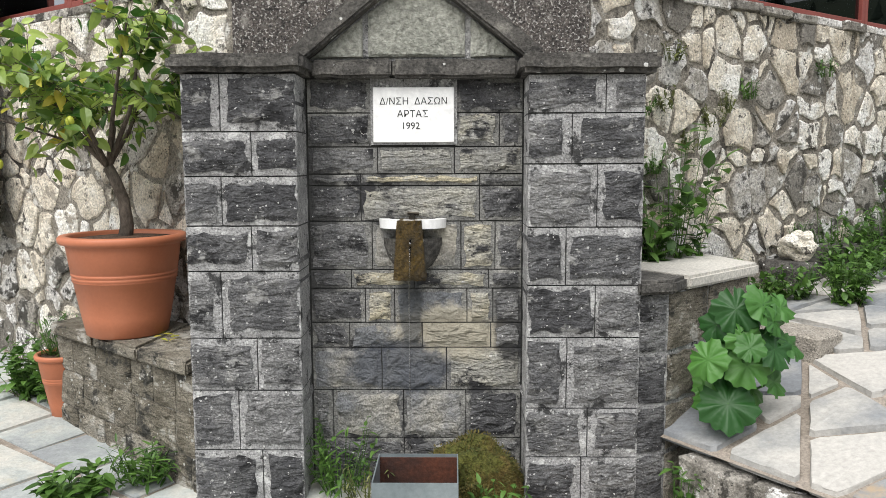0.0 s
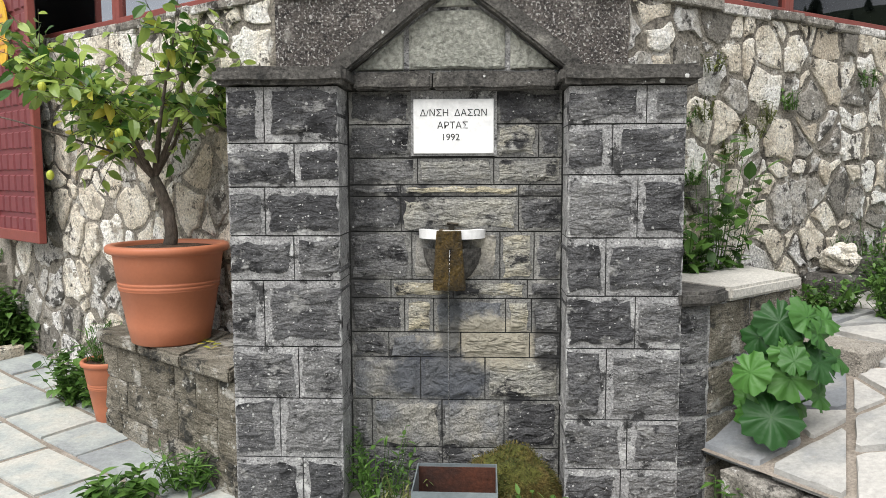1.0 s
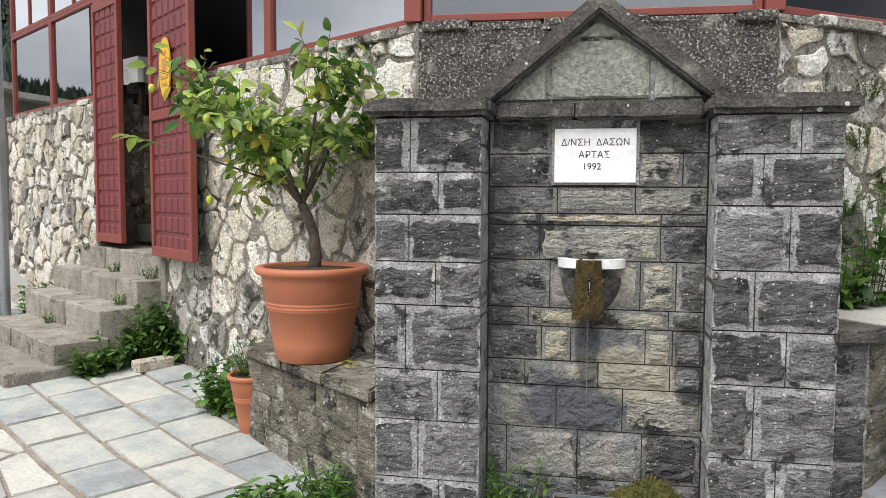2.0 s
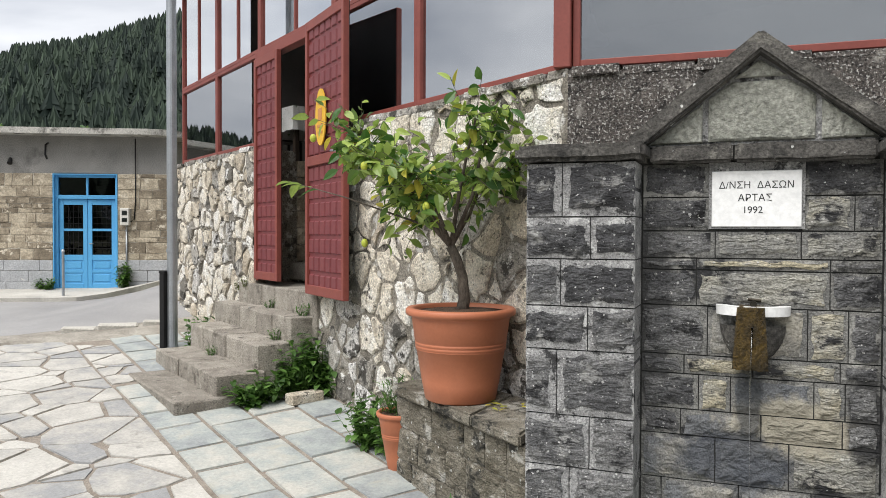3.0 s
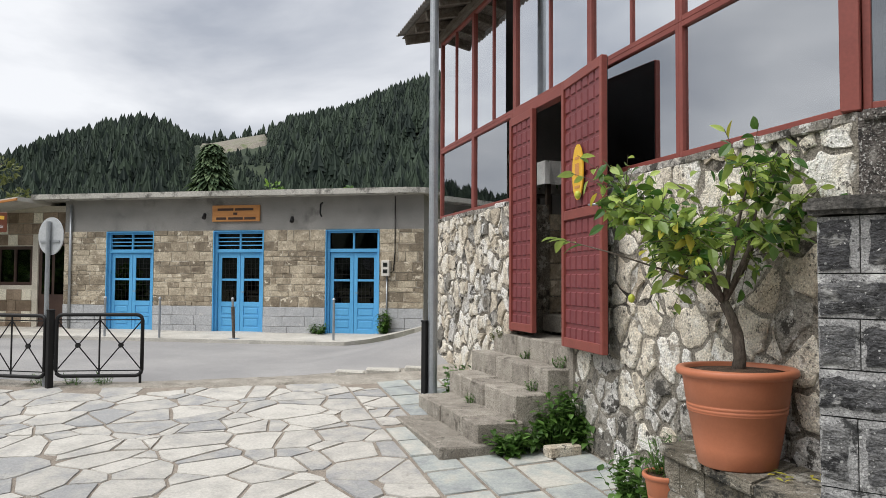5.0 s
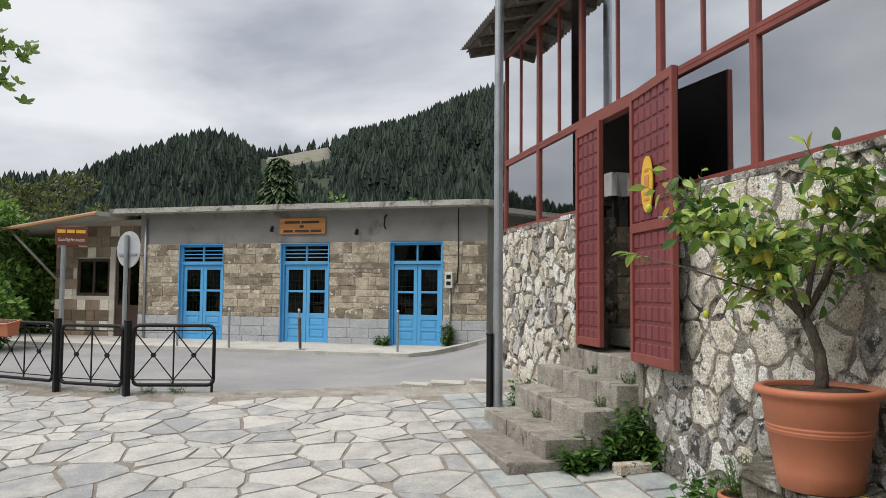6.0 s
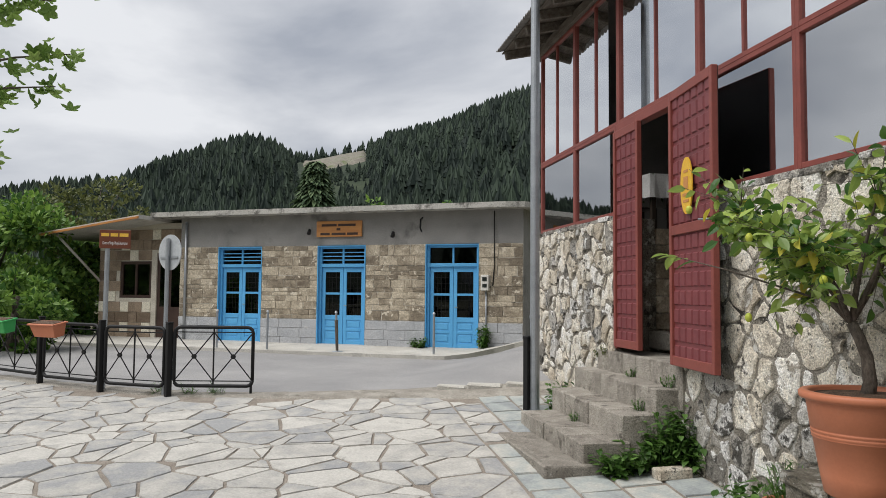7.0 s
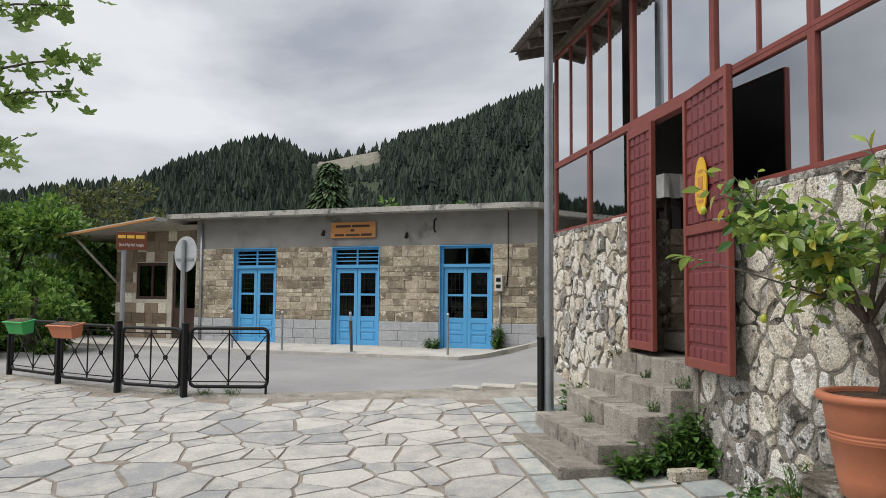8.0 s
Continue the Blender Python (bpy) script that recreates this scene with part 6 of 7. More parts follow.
def lemon_tree():
    rng = random.Random(14)
    t = tagged(empty("lemon_tree", pose(0, 0, 0)), "small lemon tree with glossy green and yellowing leaves", "tree")
    base = POT + Vector((0.0, 0, 0.52))
    fork = base + Vector((-0.07, 0.0, 0.46))
    tube("trunk", [base, base + Vector((0.02, 0.01, 0.12)), base + Vector((0.01, 0, 0.27)), base + Vector((-0.03, 0, 0.38)), fork], [0.045, 0.038, 0.034, 0.033, 0.031], M["bark"], t, 10)
    tips = []
    C = base + Vector((-0.16, -0.04, 0.9))
    R = Vector((0.64, 0.48, 0.7))
    for i in range(9):
        a = math.tau * i / 9 + rng.uniform(-0.3, 0.3)
        el = rng.uniform(-0.35, 1.0)
        end = C + Vector((math.cos(a) * math.cos(el) * R.x, math.sin(a) * math.cos(el) * R.y, math.sin(el) * R.z + 0.02)) * rng.uniform(0.75, 1.0)
        end.y = min(end.y, 4.60 - 0.664 * (end.x + 2.0) - 0.08)
        m1 = fork.lerp(end, 0.33) + Vector((rng.uniform(-0.05, 0.05), rng.uniform(-0.05, 0.05), 0.05))
        m2 = fork.lerp(end, 0.68) + Vector((rng.uniform(-0.06, 0.06), rng.uniform(-0.06, 0.06), 0.06))
        tube("branch", [fork, m1, m2, end], [0.017, 0.012, 0.008, 0.003], M["bark"], t, 7)
        tips += [(m1.lerp(m2, 0.4), end), (m2, end), (m2.lerp(end, 0.5), end), (end, end)]
    leaves, yellow = [], []
    twigs = bmesh.new()
    for k in range(215):
        src, e = rng.choice(tips)
        dirv = Vector((rng.gauss(0, 1), rng.gauss(0, 1), rng.gauss(0.25, 0.8)))
        dirv = (dirv.normalized() + (src - C) * 0.9).normalized()
        ln = rng.uniform(0.1, 0.4)
        end = src + dirv * ln
        limit = 4.60 - 0.664 * (end.x + 2.0) - 0.08
        end.y = min(end.y, limit)
        if (end - src).length < 0.03:
            continue
        rod(twigs, src, end, 0.003, 0.0015, 5)
        n = rng.randint(4, 8)
        for i in range(n):
            f = (i + 0.6) / n
            q = src.lerp(end, f)
            d = (dirv * 0.5 + Vector((rng.gauss(0, 1), rng.gauss(0, 1), rng.gauss(-0.1, 0.7)))).normalized()
            s = rng.uniform(0.65, 1.25)
            m = Matrix.Translation(q) @ d.to_track_quat("X", "Z").to_matrix().to_4x4() @ pose(0, 0, 0, rng.uniform(-70, 70)) @ Matrix.Scale(s, 4)
            (yellow if rng.random() < 0.035 else leaves).append(m)
    tagged(part("twig_tangle", twigs, M["bark"], t), kind="stuff")
    shapes = [leaf_blade(0.1, 0.052, f, b) for f in (0.15, 0.35) for b in (0.05, 0.25, 0.45)]
    scatter("crown", leaves, shapes, M["lemon_leaf"], t)
    tagged(scatter("yellow_leaves", yellow, shapes, M["yellow_leaf"], t), "yellowing leaves")
    # a long shoot that leans out
    shoot = [fork + Vector((-0.2, -0.05, 0.15)), C + Vector((-0.6, -0.12, -0.12)), C + Vector((-0.97, -0.16, -0.02))]
    tube("branch", shoot, [0.008, 0.005, 0.003], M["bark"], t, 6)
    big = [Matrix.Translation(shoot[2].lerp(shoot[1], f)) @ Vector((-1, g, h)).to_track_quat("X", "Z").to_matrix().to_4x4() @ Matrix.Scale(1.35, 4) for f, g, h in ((0, 0, 0.1), (0.1, 0.7, -0.3), (0.2, -0.5, 0.4), (0.35, 0.4, 0.4), (0.5, -0.7, 0))]
    scatter("shoot_leaves", big, shapes, M["lemon_leaf"], t)
    for x, y, z in ((-0.42, -0.18, -0.42), (0.1, -0.4, -0.2), (-0.3, -0.42, 0.05), (-0.85, -0.1, 0.28)):
        bm = bmesh.new()
        bmesh.ops.create_uvsphere(bm, u_segments=12, v_segments=8, radius=0.022, matrix=Matrix.Translation(C + Vector((x, y, z))) @ Matrix.Diagonal((1, 1, 1.3, 1)))
        part("lemon", bm, M["lemon"], t)


lemon_tree()


def weeds(name, centre, radius, height, count, mat, label, cat="weed", L=0.06, W=0.03, seed=0, flat=0.3, upright=0.5):
    rng = random.Random(seed)
    t = tagged(empty(name, pose(*centre)), label, cat)
    stems, pl = bmesh.new(), []
    for i in range(count):
        a, r = rng.uniform(0, math.tau), radius * math.sqrt(rng.random()) * 0.6
        b = Vector((math.cos(a) * r, math.sin(a) * r * flat / 0.3 * 0.6, 0))
        top = b + Vector((math.cos(a) * radius * rng.uniform(0.1, 0.7), math.sin(a) * radius * rng.uniform(0.1, 0.5), height * rng.uniform(0.35, 1)))
        rod(stems, b, top, 0.003, 0.0015, 4)
        n = rng.randint(5, 9)
        for k in range(n):
            f = (k + 1) / n
            d = Vector((rng.gauss(0, 1), rng.gauss(0, 1), rng.gauss(upright * 0.6, 0.4))).normalized()
            pl.append(Matrix.Translation(b.lerp(top, f)) @ d.to_track_quat("X", "Z").to_matrix().to_4x4() @ Matrix.Scale(rng.uniform(0.6, 1.3), 4))
    tagged(part("stalk_tangle", stems, mat, t), kind="stuff")
    scatter("foliage", pl, [leaf_blade(L, W, 0.2, b) for b in (0.0, 0.2, 0.5)], mat, t)
    return t


def on_wall(m, x, z, d=0.06):
    return m @ Vector((x, -d, z))


gz = ground_z
for k, (x, y, r, h, n) in enumerate(((1.74, 0.07, 0.2, 0.62, 46), (1.76, 0.3, 0.18, 0.45, 40), (1.78, 0.6, 0.2, 0.28, 30), (1.72, 0.2, 0.16, 0.58, 40), (1.86, 0.1, 0.16, 0.45, 30), (1.82, 0.78, 0.16, 0.22, 24), (3.35, 0.3, 0.3, 0.42, 60), (3.7, 0.25, 0.25, 0.35, 45), (-0.75, 0.45, 0.18, 0.4, 30), (4.9, 1.0, 0.2, 0.16, 25))):
    p = WEST @ Vector((x, -y, 0))
    weeds("weed", (p.x, p.y, gz(p.x, p.y)), r, h, n, M["weed"], "green weeds at the foot of the wall", "weed", 0.085, 0.05, seed=100 + k)
for k, (x, z) in enumerate(((-0.42, 1.05), (-0.2, 1.1), (4.75, 2.2), (0.6, 0.915), (1.35, 0.68), (0.45, 0.44), (1.5, 0.915))):
    p = on_wall(WEST, x, z, 0.05 if k < 3 else {3: 0.09, 4: 0.32, 5: 0.66, 6: 0.09}[k])
    weeds("wall_weed", tuple(p), 0.07, 0.13, 9, M["dry_weed"] if k < 3 else M["weed"], "small weed tuft growing out of the stones", "weed", 0.04, 0.014, seed=200 + k)
for k, (x, z, mat) in enumerate(((0.42, 1.95, "weed"), (0.55, 1.6, "weed"), (0.9, 1.75, "dry_weed"), (0.95, 1.35, "weed"), (1.25, 2.0, "dry_weed"), (1.5, 2.1, "weed"), (1.1, 1.9, "dry_weed"), (2.4, 2.3, "weed"), (2.1, 1.1, "weed"), (0.7, 2.3, "dry_weed"), (0.62, 2.0, "dry_weed"))):
    weeds("wall_weed", tuple(on_wall(EAST, x, z)), 0.09, 0.15, 10, M[mat], "small weed tuft growing out of the wall", "weed", 0.045, 0.016, seed=300 + k)
weeds("nettle", (1.38, 4.35, 1.05), 0.3, 0.85, 24, M["weed"], "tall nettles growing behind the side wall", "plant", 0.1, 0.06, seed=400)
weeds("nettle", (1.15, 4.15, 1.05), 0.2, 0.5, 20, M["weed"], "tall nettles growing behind the side wall", "plant", 0.1, 0.06, seed=401)
for k, (x, y, r, h) in enumerate(((2.0, 0.55, 0.25, 0.25), (2.5, 0.55, 0.3, 0.22), (2.25, 0.4, 0.3, 0.28), (2.8, 0.45, 0.35, 0.4), (3.2, 0.6, 0.4, 0.35), (3.8, 0.5, 0.45, 0.6), (1.3, 0.25, 0.25, 0.3), (1.5, 0.4, 0.2, 0.25), (2.6, 0.12, 0.25, 0.4), (3.6, 0.15, 0.3, 0.7), (4.6, 0.3, 0.4, 0.7), (3.4, 0.4, 0.4, 0.5), (4.2, 0.4, 0.4, 0.5), (3.0, 0.3, 0.3, 0.3), (1.6, 0.75, 0.15, 0.3))):
    p = EAST @ Vector((x, -y, 0))
    weeds("weed", (p.x, p.y, path_z(p.x, p.y)), r, h, 40, M["weed"], "green weeds along the kerb", seed=500 + k)
weeds("weed", (-0.55, 3.45, -0.02), 0.22, 0.38, 34, M["weed"], "leafy weeds in the wet niche", "weed", 0.05, 0.018, seed=600)
weeds("weed", (-0.40, 3.3, -0.02), 0.12, 0.2, 26, M["dry_weed"], "leafy weeds in the wet niche", "weed", 0.03, 0.008, seed=601)
weeds("weed", (-1.62, 3.52, 0.0), 0.2, 0.2, 30, M["weed"], "ferny weed at the bench foot", "weed", 0.08, 0.02, seed=602)
weeds("weed", (1.12, 3.2, 0.0), 0.1, 0.25, 12, M["weed"], "weeds at the path edge", "weed", 0.06, 0.025, seed=603)
weeds("weed", (0.25, 3.15, -0.03), 0.14, 0.2, 20, M["weed"], "weeds beside the trough", "weed", 0.05, 0.02, seed=604)

# fallen leaves on the bench
fallen = [Matrix.Translation((-1.72 + 0.3 * random.Random(i).random(), 3.86 + 0.22 * random.Random(i + 50).random(), 0.69)) @ pose(0, 0, 0, 10, -8, i * 47) @ Matrix.Scale(0.7, 4) for i in range(12)]
tagged(scatter("fallen_leaves", fallen, [leaf_blade(0.08, 0.03)], M["yellow_leaf"]), "withered leaves lying on the stone bench", "leaves", kind="stuff")


def mallow():
    rng = random.Random(9)
    o = Vector((1.43, 3.42, 0.42))
    t = tagged(empty("mallow_plant", pose(*o)), "mallow with large round crinkled green leaves", "plant")
    for i in range(24):
        a = rng.uniform(0, math.tau)
        h = rng.uniform(0.06, 0.6)
        r = rng.uniform(0.03, 0.26) * (1.15 - 0.6 * h)
        tip = Vector((math.cos(a) * r, math.sin(a) * r - 0.08, h))
        tube("stem", [(0, 0, 0), (tip.x * 0.4, tip.y * 0.4, h * 0.6), tuple(tip)], 0.006, M["mallow"], t, 5)
        R = rng.uniform(0.07, 0.125) * (1.15 - 0.4 * h)
        vs, fs = [(0, 0, 0)], []
        n = 44
        for ring_, q in ((0.5, 0), (1.0, 1)):
            for k in range(n):
                b = math.tau * k / n
                lob = 1 + (0.08 * math.cos(5 * b) + 0.04 * math.cos(13 * b) + 0.03 * math.cos(31 * b)) * q
                notch = 0.45 if k == 0 and q else 1
                vs.append((math.cos(b) * R * ring_ * lob * notch, math.sin(b) * R * ring_ * lob * notch, R * (0.11 * math.cos(5 * b + 0.4) + 0.09 * math.cos(11 * b)) * ring_ + 0.03 * ring_ + rng.uniform(-0.006, 0.006) - R * 0.4 * ring_ ** 2))
        for k in range(n):
            j = (k + 1) % n
            fs += [(0, 1 + k, 1 + j), (1 + k, 1 + n + k, 1 + n + j, 1 + j)]
        face = Vector((math.cos(a) * 0.8 + rng.uniform(-0.3, 0.3), math.sin(a) * 0.5 - 0.7, 0.6 + rng.uniform(-0.3, 0.3))).normalized()
        raw("leaf", vs, fs, M["mallow"], t, Matrix.Translation(tip) @ face.to_track_quat("Z", "Y").to_matrix().to_4x4() @ pose(0, 0, 0, 0, 0, rng.uniform(0, 360)), True)


mallow()


def mound(name, c, r, mat, label, seed):
    bm = bmesh.new()
    bmesh.ops.create_icosphere(bm, subdivisions=5, radius=1)
    for v in bm.verts:
        n = noise.noise(v.co * 2.1 + Vector((seed, 0, 0))) * 0.16 + noise.noise(v.co * 9) * 0.05 + noise.noise(v.co * 30) * 0.03
        v.co = Vector((v.co.x * r[0], v.co.y * r[1], v.co.z * r[2])) * (1 + n)
    for f in bm.faces:
        f.smooth = True
    tips = [(v.co.copy(), v.co.normalized()) for v in bm.verts if v.co.z > -0.02]
    ob = tagged(link(name, bm, mat, None, pose(*c)), label, "moss")
    rng = random.Random(seed)
    pl = []
    for k in range(4200):
        p, nrm = rng.choice(tips)
        q = p + Vector((rng.gauss(0, 0.006), rng.gauss(0, 0.006), rng.gauss(0, 0.006)))
        d = (nrm + Vector((rng.gauss(0, 0.4), rng.gauss(0, 0.4), rng.gauss(0, 0.4)))).normalized()
        pl.append(Matrix.Translation(q) @ d.to_track_quat("X", "Z").to_matrix().to_4x4() @ Matrix.Scale(rng.uniform(0.6, 1.4), 4))
    tagged(scatter("moss_fuzz", pl, [leaf_blade(0.018, 0.006, 0.2, 0.2, 1)], M["moss_tip"], ob), kind="stuff")
    return ob


mound("moss_mound", (0.125, 3.46, 0.0), (0.26, 0.17, 0.26), M["moss"], "thick cushion of brown-green moss in the wet niche", 1)
mound("moss_mound", (0.13, 3.22, -0.05), (0.12, 0.08, 0.14), M["moss"], "thick cushion of brown-green moss in the wet niche", 4)

# small pot by the bench
sp = Vector((-2.52, 4.50, 0.0))
sp.z = gz(sp.x, sp.y)
flower_pot(pose(*sp), 0.17, 0.42, "small terracotta pot with weeds beside the bench", taper=0.15)
weeds("pot_plant", (sp.x, sp.y, sp.z + 0.38), 0.16, 0.3, 40, M["weed"], "grassy plant growing in the small pot", "plant", 0.1, 0.012, seed=700)
wb = boxed(-0.17, 0.17, -0.07, 0.07, 0, 0.1, 0.012)
p = WEST @ Vector((1.98, -0.3, 0))
tagged(link("loose_stone", wb, M["white_stone"], None, pose(p.x, p.y, gz(p.x, p.y), 0, 0, 62)), "white stone block lying by the stairs", "stone")
bm = bmesh.new()
bmesh.ops.create_icosphere(bm, subdivisions=4, radius=1)
for v in bm.verts:
    v.co = Vector((v.co.x * 0.13, v.co.y * 0.09, v.co.z * 0.1)) * (1 + 0.4 * noise.noise(v.co * 1.6) + 0.08 * noise.noise(v.co * 6))
p = EAST @ Vector((1.93, -0.2, 0))
tagged(link("loose_stone", bm, M["white_stone"], None, pose(p.x, p.y, 1.08)), "white limestone lump on the kerb", "stone")


# ---- trees, hill ----
def leaf_cloud(name, blobs, count, mat, shapes, rng, size, parent):
    pl = []
    for i in range(count):
        c, r = rng.choice(blobs)
        d = Vector((rng.gauss(0, 1), rng.gauss(0, 1), rng.gauss(0, 1))).normalized()
        p = Vector(c) + Vector((d.x * r[0], d.y * r[1], d.z * r[2])) * rng.uniform(0.55, 1.05)
        o = (d + Vector((rng.gauss(0, 0.7), rng.gauss(0, 0.7), rng.gauss(0, 0.7)))).normalized()
        pl.append(Matrix.Translation(p) @ o.to_track_quat("X", "Z").to_matrix().to_4x4() @ pose(0, 0, 0, rng.uniform(0, 360)) @ Matrix.Scale(size * rng.uniform(0.6, 1.4), 4))
    return scatter(name, pl, shapes, mat, parent)


def broadleaf(x, y, h, spread, count, mat, label, seed, size=1.0, low=0.15, clumps=26):
    rng = random.Random(seed)
    z = gz(x, y)
    t = tagged(empty("tree", pose(x, y, z)), label, "tree")
    tube("trunk", [(0, 0, -0.2), (0.05, 0, h * 0.3), (0, 0.1, h * 0.62)], [0.12, 0.09, 0.04], M["bark"], t)
    blobs = []
    for i in range(clumps):
        a, r = rng.uniform(0, math.tau), spread * math.sqrt(rng.random())
        zz = h * (low + (1 - low) * rng.random() * (1 - 0.35 * (r / spread) ** 2))
        q = rng.uniform(0.16, 0.3) * spread
        blobs.append(((math.cos(a) * r, math.sin(a) * r, zz - q * 0.4), (q, q, q * 0.75)))
        if i < 9:
            tube("limb", [(0, 0.03, h * 0.3), (math.cos(a) * r * 0.5, math.sin(a) * r * 0.5, zz * 0.75), (math.cos(a) * r, math.sin(a) * r, zz)], [0.05, 0.03, 0.01], M["bark"], t, 6)
    leaf_cloud("crown", blobs, count, mat, [leaf_blade(0.16, 0.085, 0.2, b, 2) for b in (0.0, 0.3)], rng, size, t)


broadleaf(-24.9, 4.9, 4.25, 2.9, 24000, M["bush_leaf"], "dense bright-green shrub tree beside the house", 1, 1.15, 0.05, 46)
broadleaf(-25.3, 1.4, 4.15, 3.2, 22000, M["bush_leaf"], "dense bright-green shrub tree behind the fence", 2, 1.15, 0.05, 46)
broadleaf(-25.5, 7.8, 5.1, 2.2, 3200, M["dry_weed"], "sparse olive-green tree behind the annex", 3, 1.0, 0.4)
broadleaf(-24.5, -1.5, 4.5, 3.0, 12000, M["bush_leaf"], "dense bright-green shrub tree behind the fence", 4, 1.15, 0.05, 36)
broadleaf(-19.3, 2.3, 1.9, 1.2, 6000, M["bush_leaf"], "low dense green shrub at the edge of the road", 6, 0.9, 0.03, 30)
broadleaf(-19.6, 4.2, 2.0, 1.2, 6000, M["bush_leaf"], "low dense green shrub at the edge of the road", 7, 0.9, 0.03, 30)
broadleaf(-23.6, 3.4, 2.3, 1.7, 9000, M["bush_leaf"], "low dense green shrub at the edge of the road", 5, 1.0, 0.05, 34)


def conifer(V, F, x, y, z, h, r, rng, sides=10, tiers=5):
    last = None
    for k in range(tiers):
        a, b = z + h * (0.06 + 0.72 * k / tiers), z + h * (0.42 + 0.58 * (k + 1) / tiers if k < tiers - 1 else 1.0)
        rr = r * (1 - 0.72 * k / tiers)
        o = len(V)
        ph = rng.uniform(0, 6)
        for i in range(sides):
            t = math.tau * i / sides + ph
            q = rr * (rng.uniform(0.8, 1.2) if i % 2 else rng.uniform(0.35, 0.55))
            V.append((x + q * math.cos(t), y + q * math.sin(t), a + (rng.uniform(-0.06, 0.01) if i % 2 else rng.uniform(0.0, 0.05)) * h))
        V.append((x + rng.uniform(-0.03, 0.03) * h, y, b))
        for i in range(sides):
            F.append((o + i, o + (i + 1) % sides, o + sides))
        if last is not None:
            F.append((last, o, o + 1))
        last = o + sides


SKY_AZ = [-180, -150, -125, -100, -88, -77, -70, -67, -63, -60.7, -58.5, -56.5, -54, -50, -47, -44, -40, -30, -10, 60, 120, 180]
SKY_EL = [6, 7, 7, 5.5, 5, 5.4, 6.4, 8.0, 9.6, 10.2, 9.7, 9.5, 10.1, 10.8, 11.4, 12.5, 13.8, 15, 15, 12, 8, 6]
EYE0 = Vector((-0.39, -0.7, 1.8))
PEAK = 560.0


def hill_z(az, r):
    el = float(np.interp(az, SKY_AZ, SKY_EL))
    k = smoothstep(60, PEAK, r) if r < PEAK else 1 - 0.3 * smoothstep(PEAK, 900, r)
    bump_ = 8 * noise.noise(Vector((math.sin(radians(az)) * r / 90, math.cos(radians(az)) * r / 90, 0)))
    return math.tan(radians(el)) * PEAK * (0.35 * k + 0.65 * k * k) + bump_ * smoothstep(90, 250, r) * (1 - 0.7 * smoothstep(400, PEAK, r)) - 4 + 2 * smoothstep(50, 100, r)


hv, hf = [], []
AZS = [-180 + 2 * i for i in range(181)]
RS = [60, 90, 130, 170, 210, 260, 310, 360, 420, 480, 530, 560, 600, 700, 900]
for az in AZS:
    for r in RS:
        hv.append((EYE0.x + r * math.sin(radians(az)), EYE0.y + r * math.cos(radians(az)), hill_z(az, r)))
nr_ = len(RS)
for i in range(len(AZS) - 1):
    for j in range(nr_ - 1):
        hf.append((i * nr_ + j, i * nr_ + j + 1, (i + 1) * nr_ + j + 1, (i + 1) * nr_ + j))
hill = tagged(raw("hillside", hv, hf, M["hill"], smooth=True), "steep dark-green wooded mountainside", "hill", kind="structure")
rng = random.Random(99)
fv, ff = [], []
for k in range(9500):
    az = rng.uniform(-92, -34) if k < 8000 else rng.uniform(-180, 180)
    r = 110 + (PEAK + 15 - 110) * rng.random() ** 0.6
    if -57.3 < az < -52.1 and 398 < r < 550 and rng.random() < 0.96:
        continue
    h = rng.uniform(6.5, 16) * (1.0 if r > 250 else 0.75)
    if -59 < az < -50.4 and 320 < r < 550:
        h *= 0.3 + 0.7 * max(smoothstep(-52.6, -50.4, az), smoothstep(-57.0, -59.0, az))
    conifer(fv, ff, EYE0.x + r * math.sin(radians(az)), EYE0.y + r * math.cos(radians(az)), hill_z(az, r) - 1, h, h * rng.uniform(0.25, 0.42), rng)
tagged(raw("fir_forest", fv, ff, M["fir"]), "dense dark fir forest on the mountainside", "forest", kind="stuff")
sv, sf = [], []
for i in range(13):
    for j in range(7):
        az, r = -57.2 + 5.2 * i / 12 + 0.25 * noise.noise(Vector((j, 3, 1))), 405 + 60 * smoothstep(0.5, 0, i / 12) * (1 - j / 6) + 135 * j / 6 + 14 * noise.noise(Vector((i * 0.7, 1, 5)))
        sv.append((EYE0.x + r * math.sin(radians(az)), EYE0.y + r * math.cos(radians(az)), hill_z(az, r) + 2.5 + 3.0 * noise.noise(Vector((i, j, 3))) - (7 if i in (0, 12) or j in (0, 6) else 0)))
for i in range(12):
    for j in range(6):
        sf.append((i * 7 + j, i * 7 + j + 1, i * 7 + j + 8, i * 7 + j + 7))
tagged(raw("bare_slope", sv, sf, M["scree"], smooth=True), "bare pale earth slope in the forest", "slope", kind="structure")


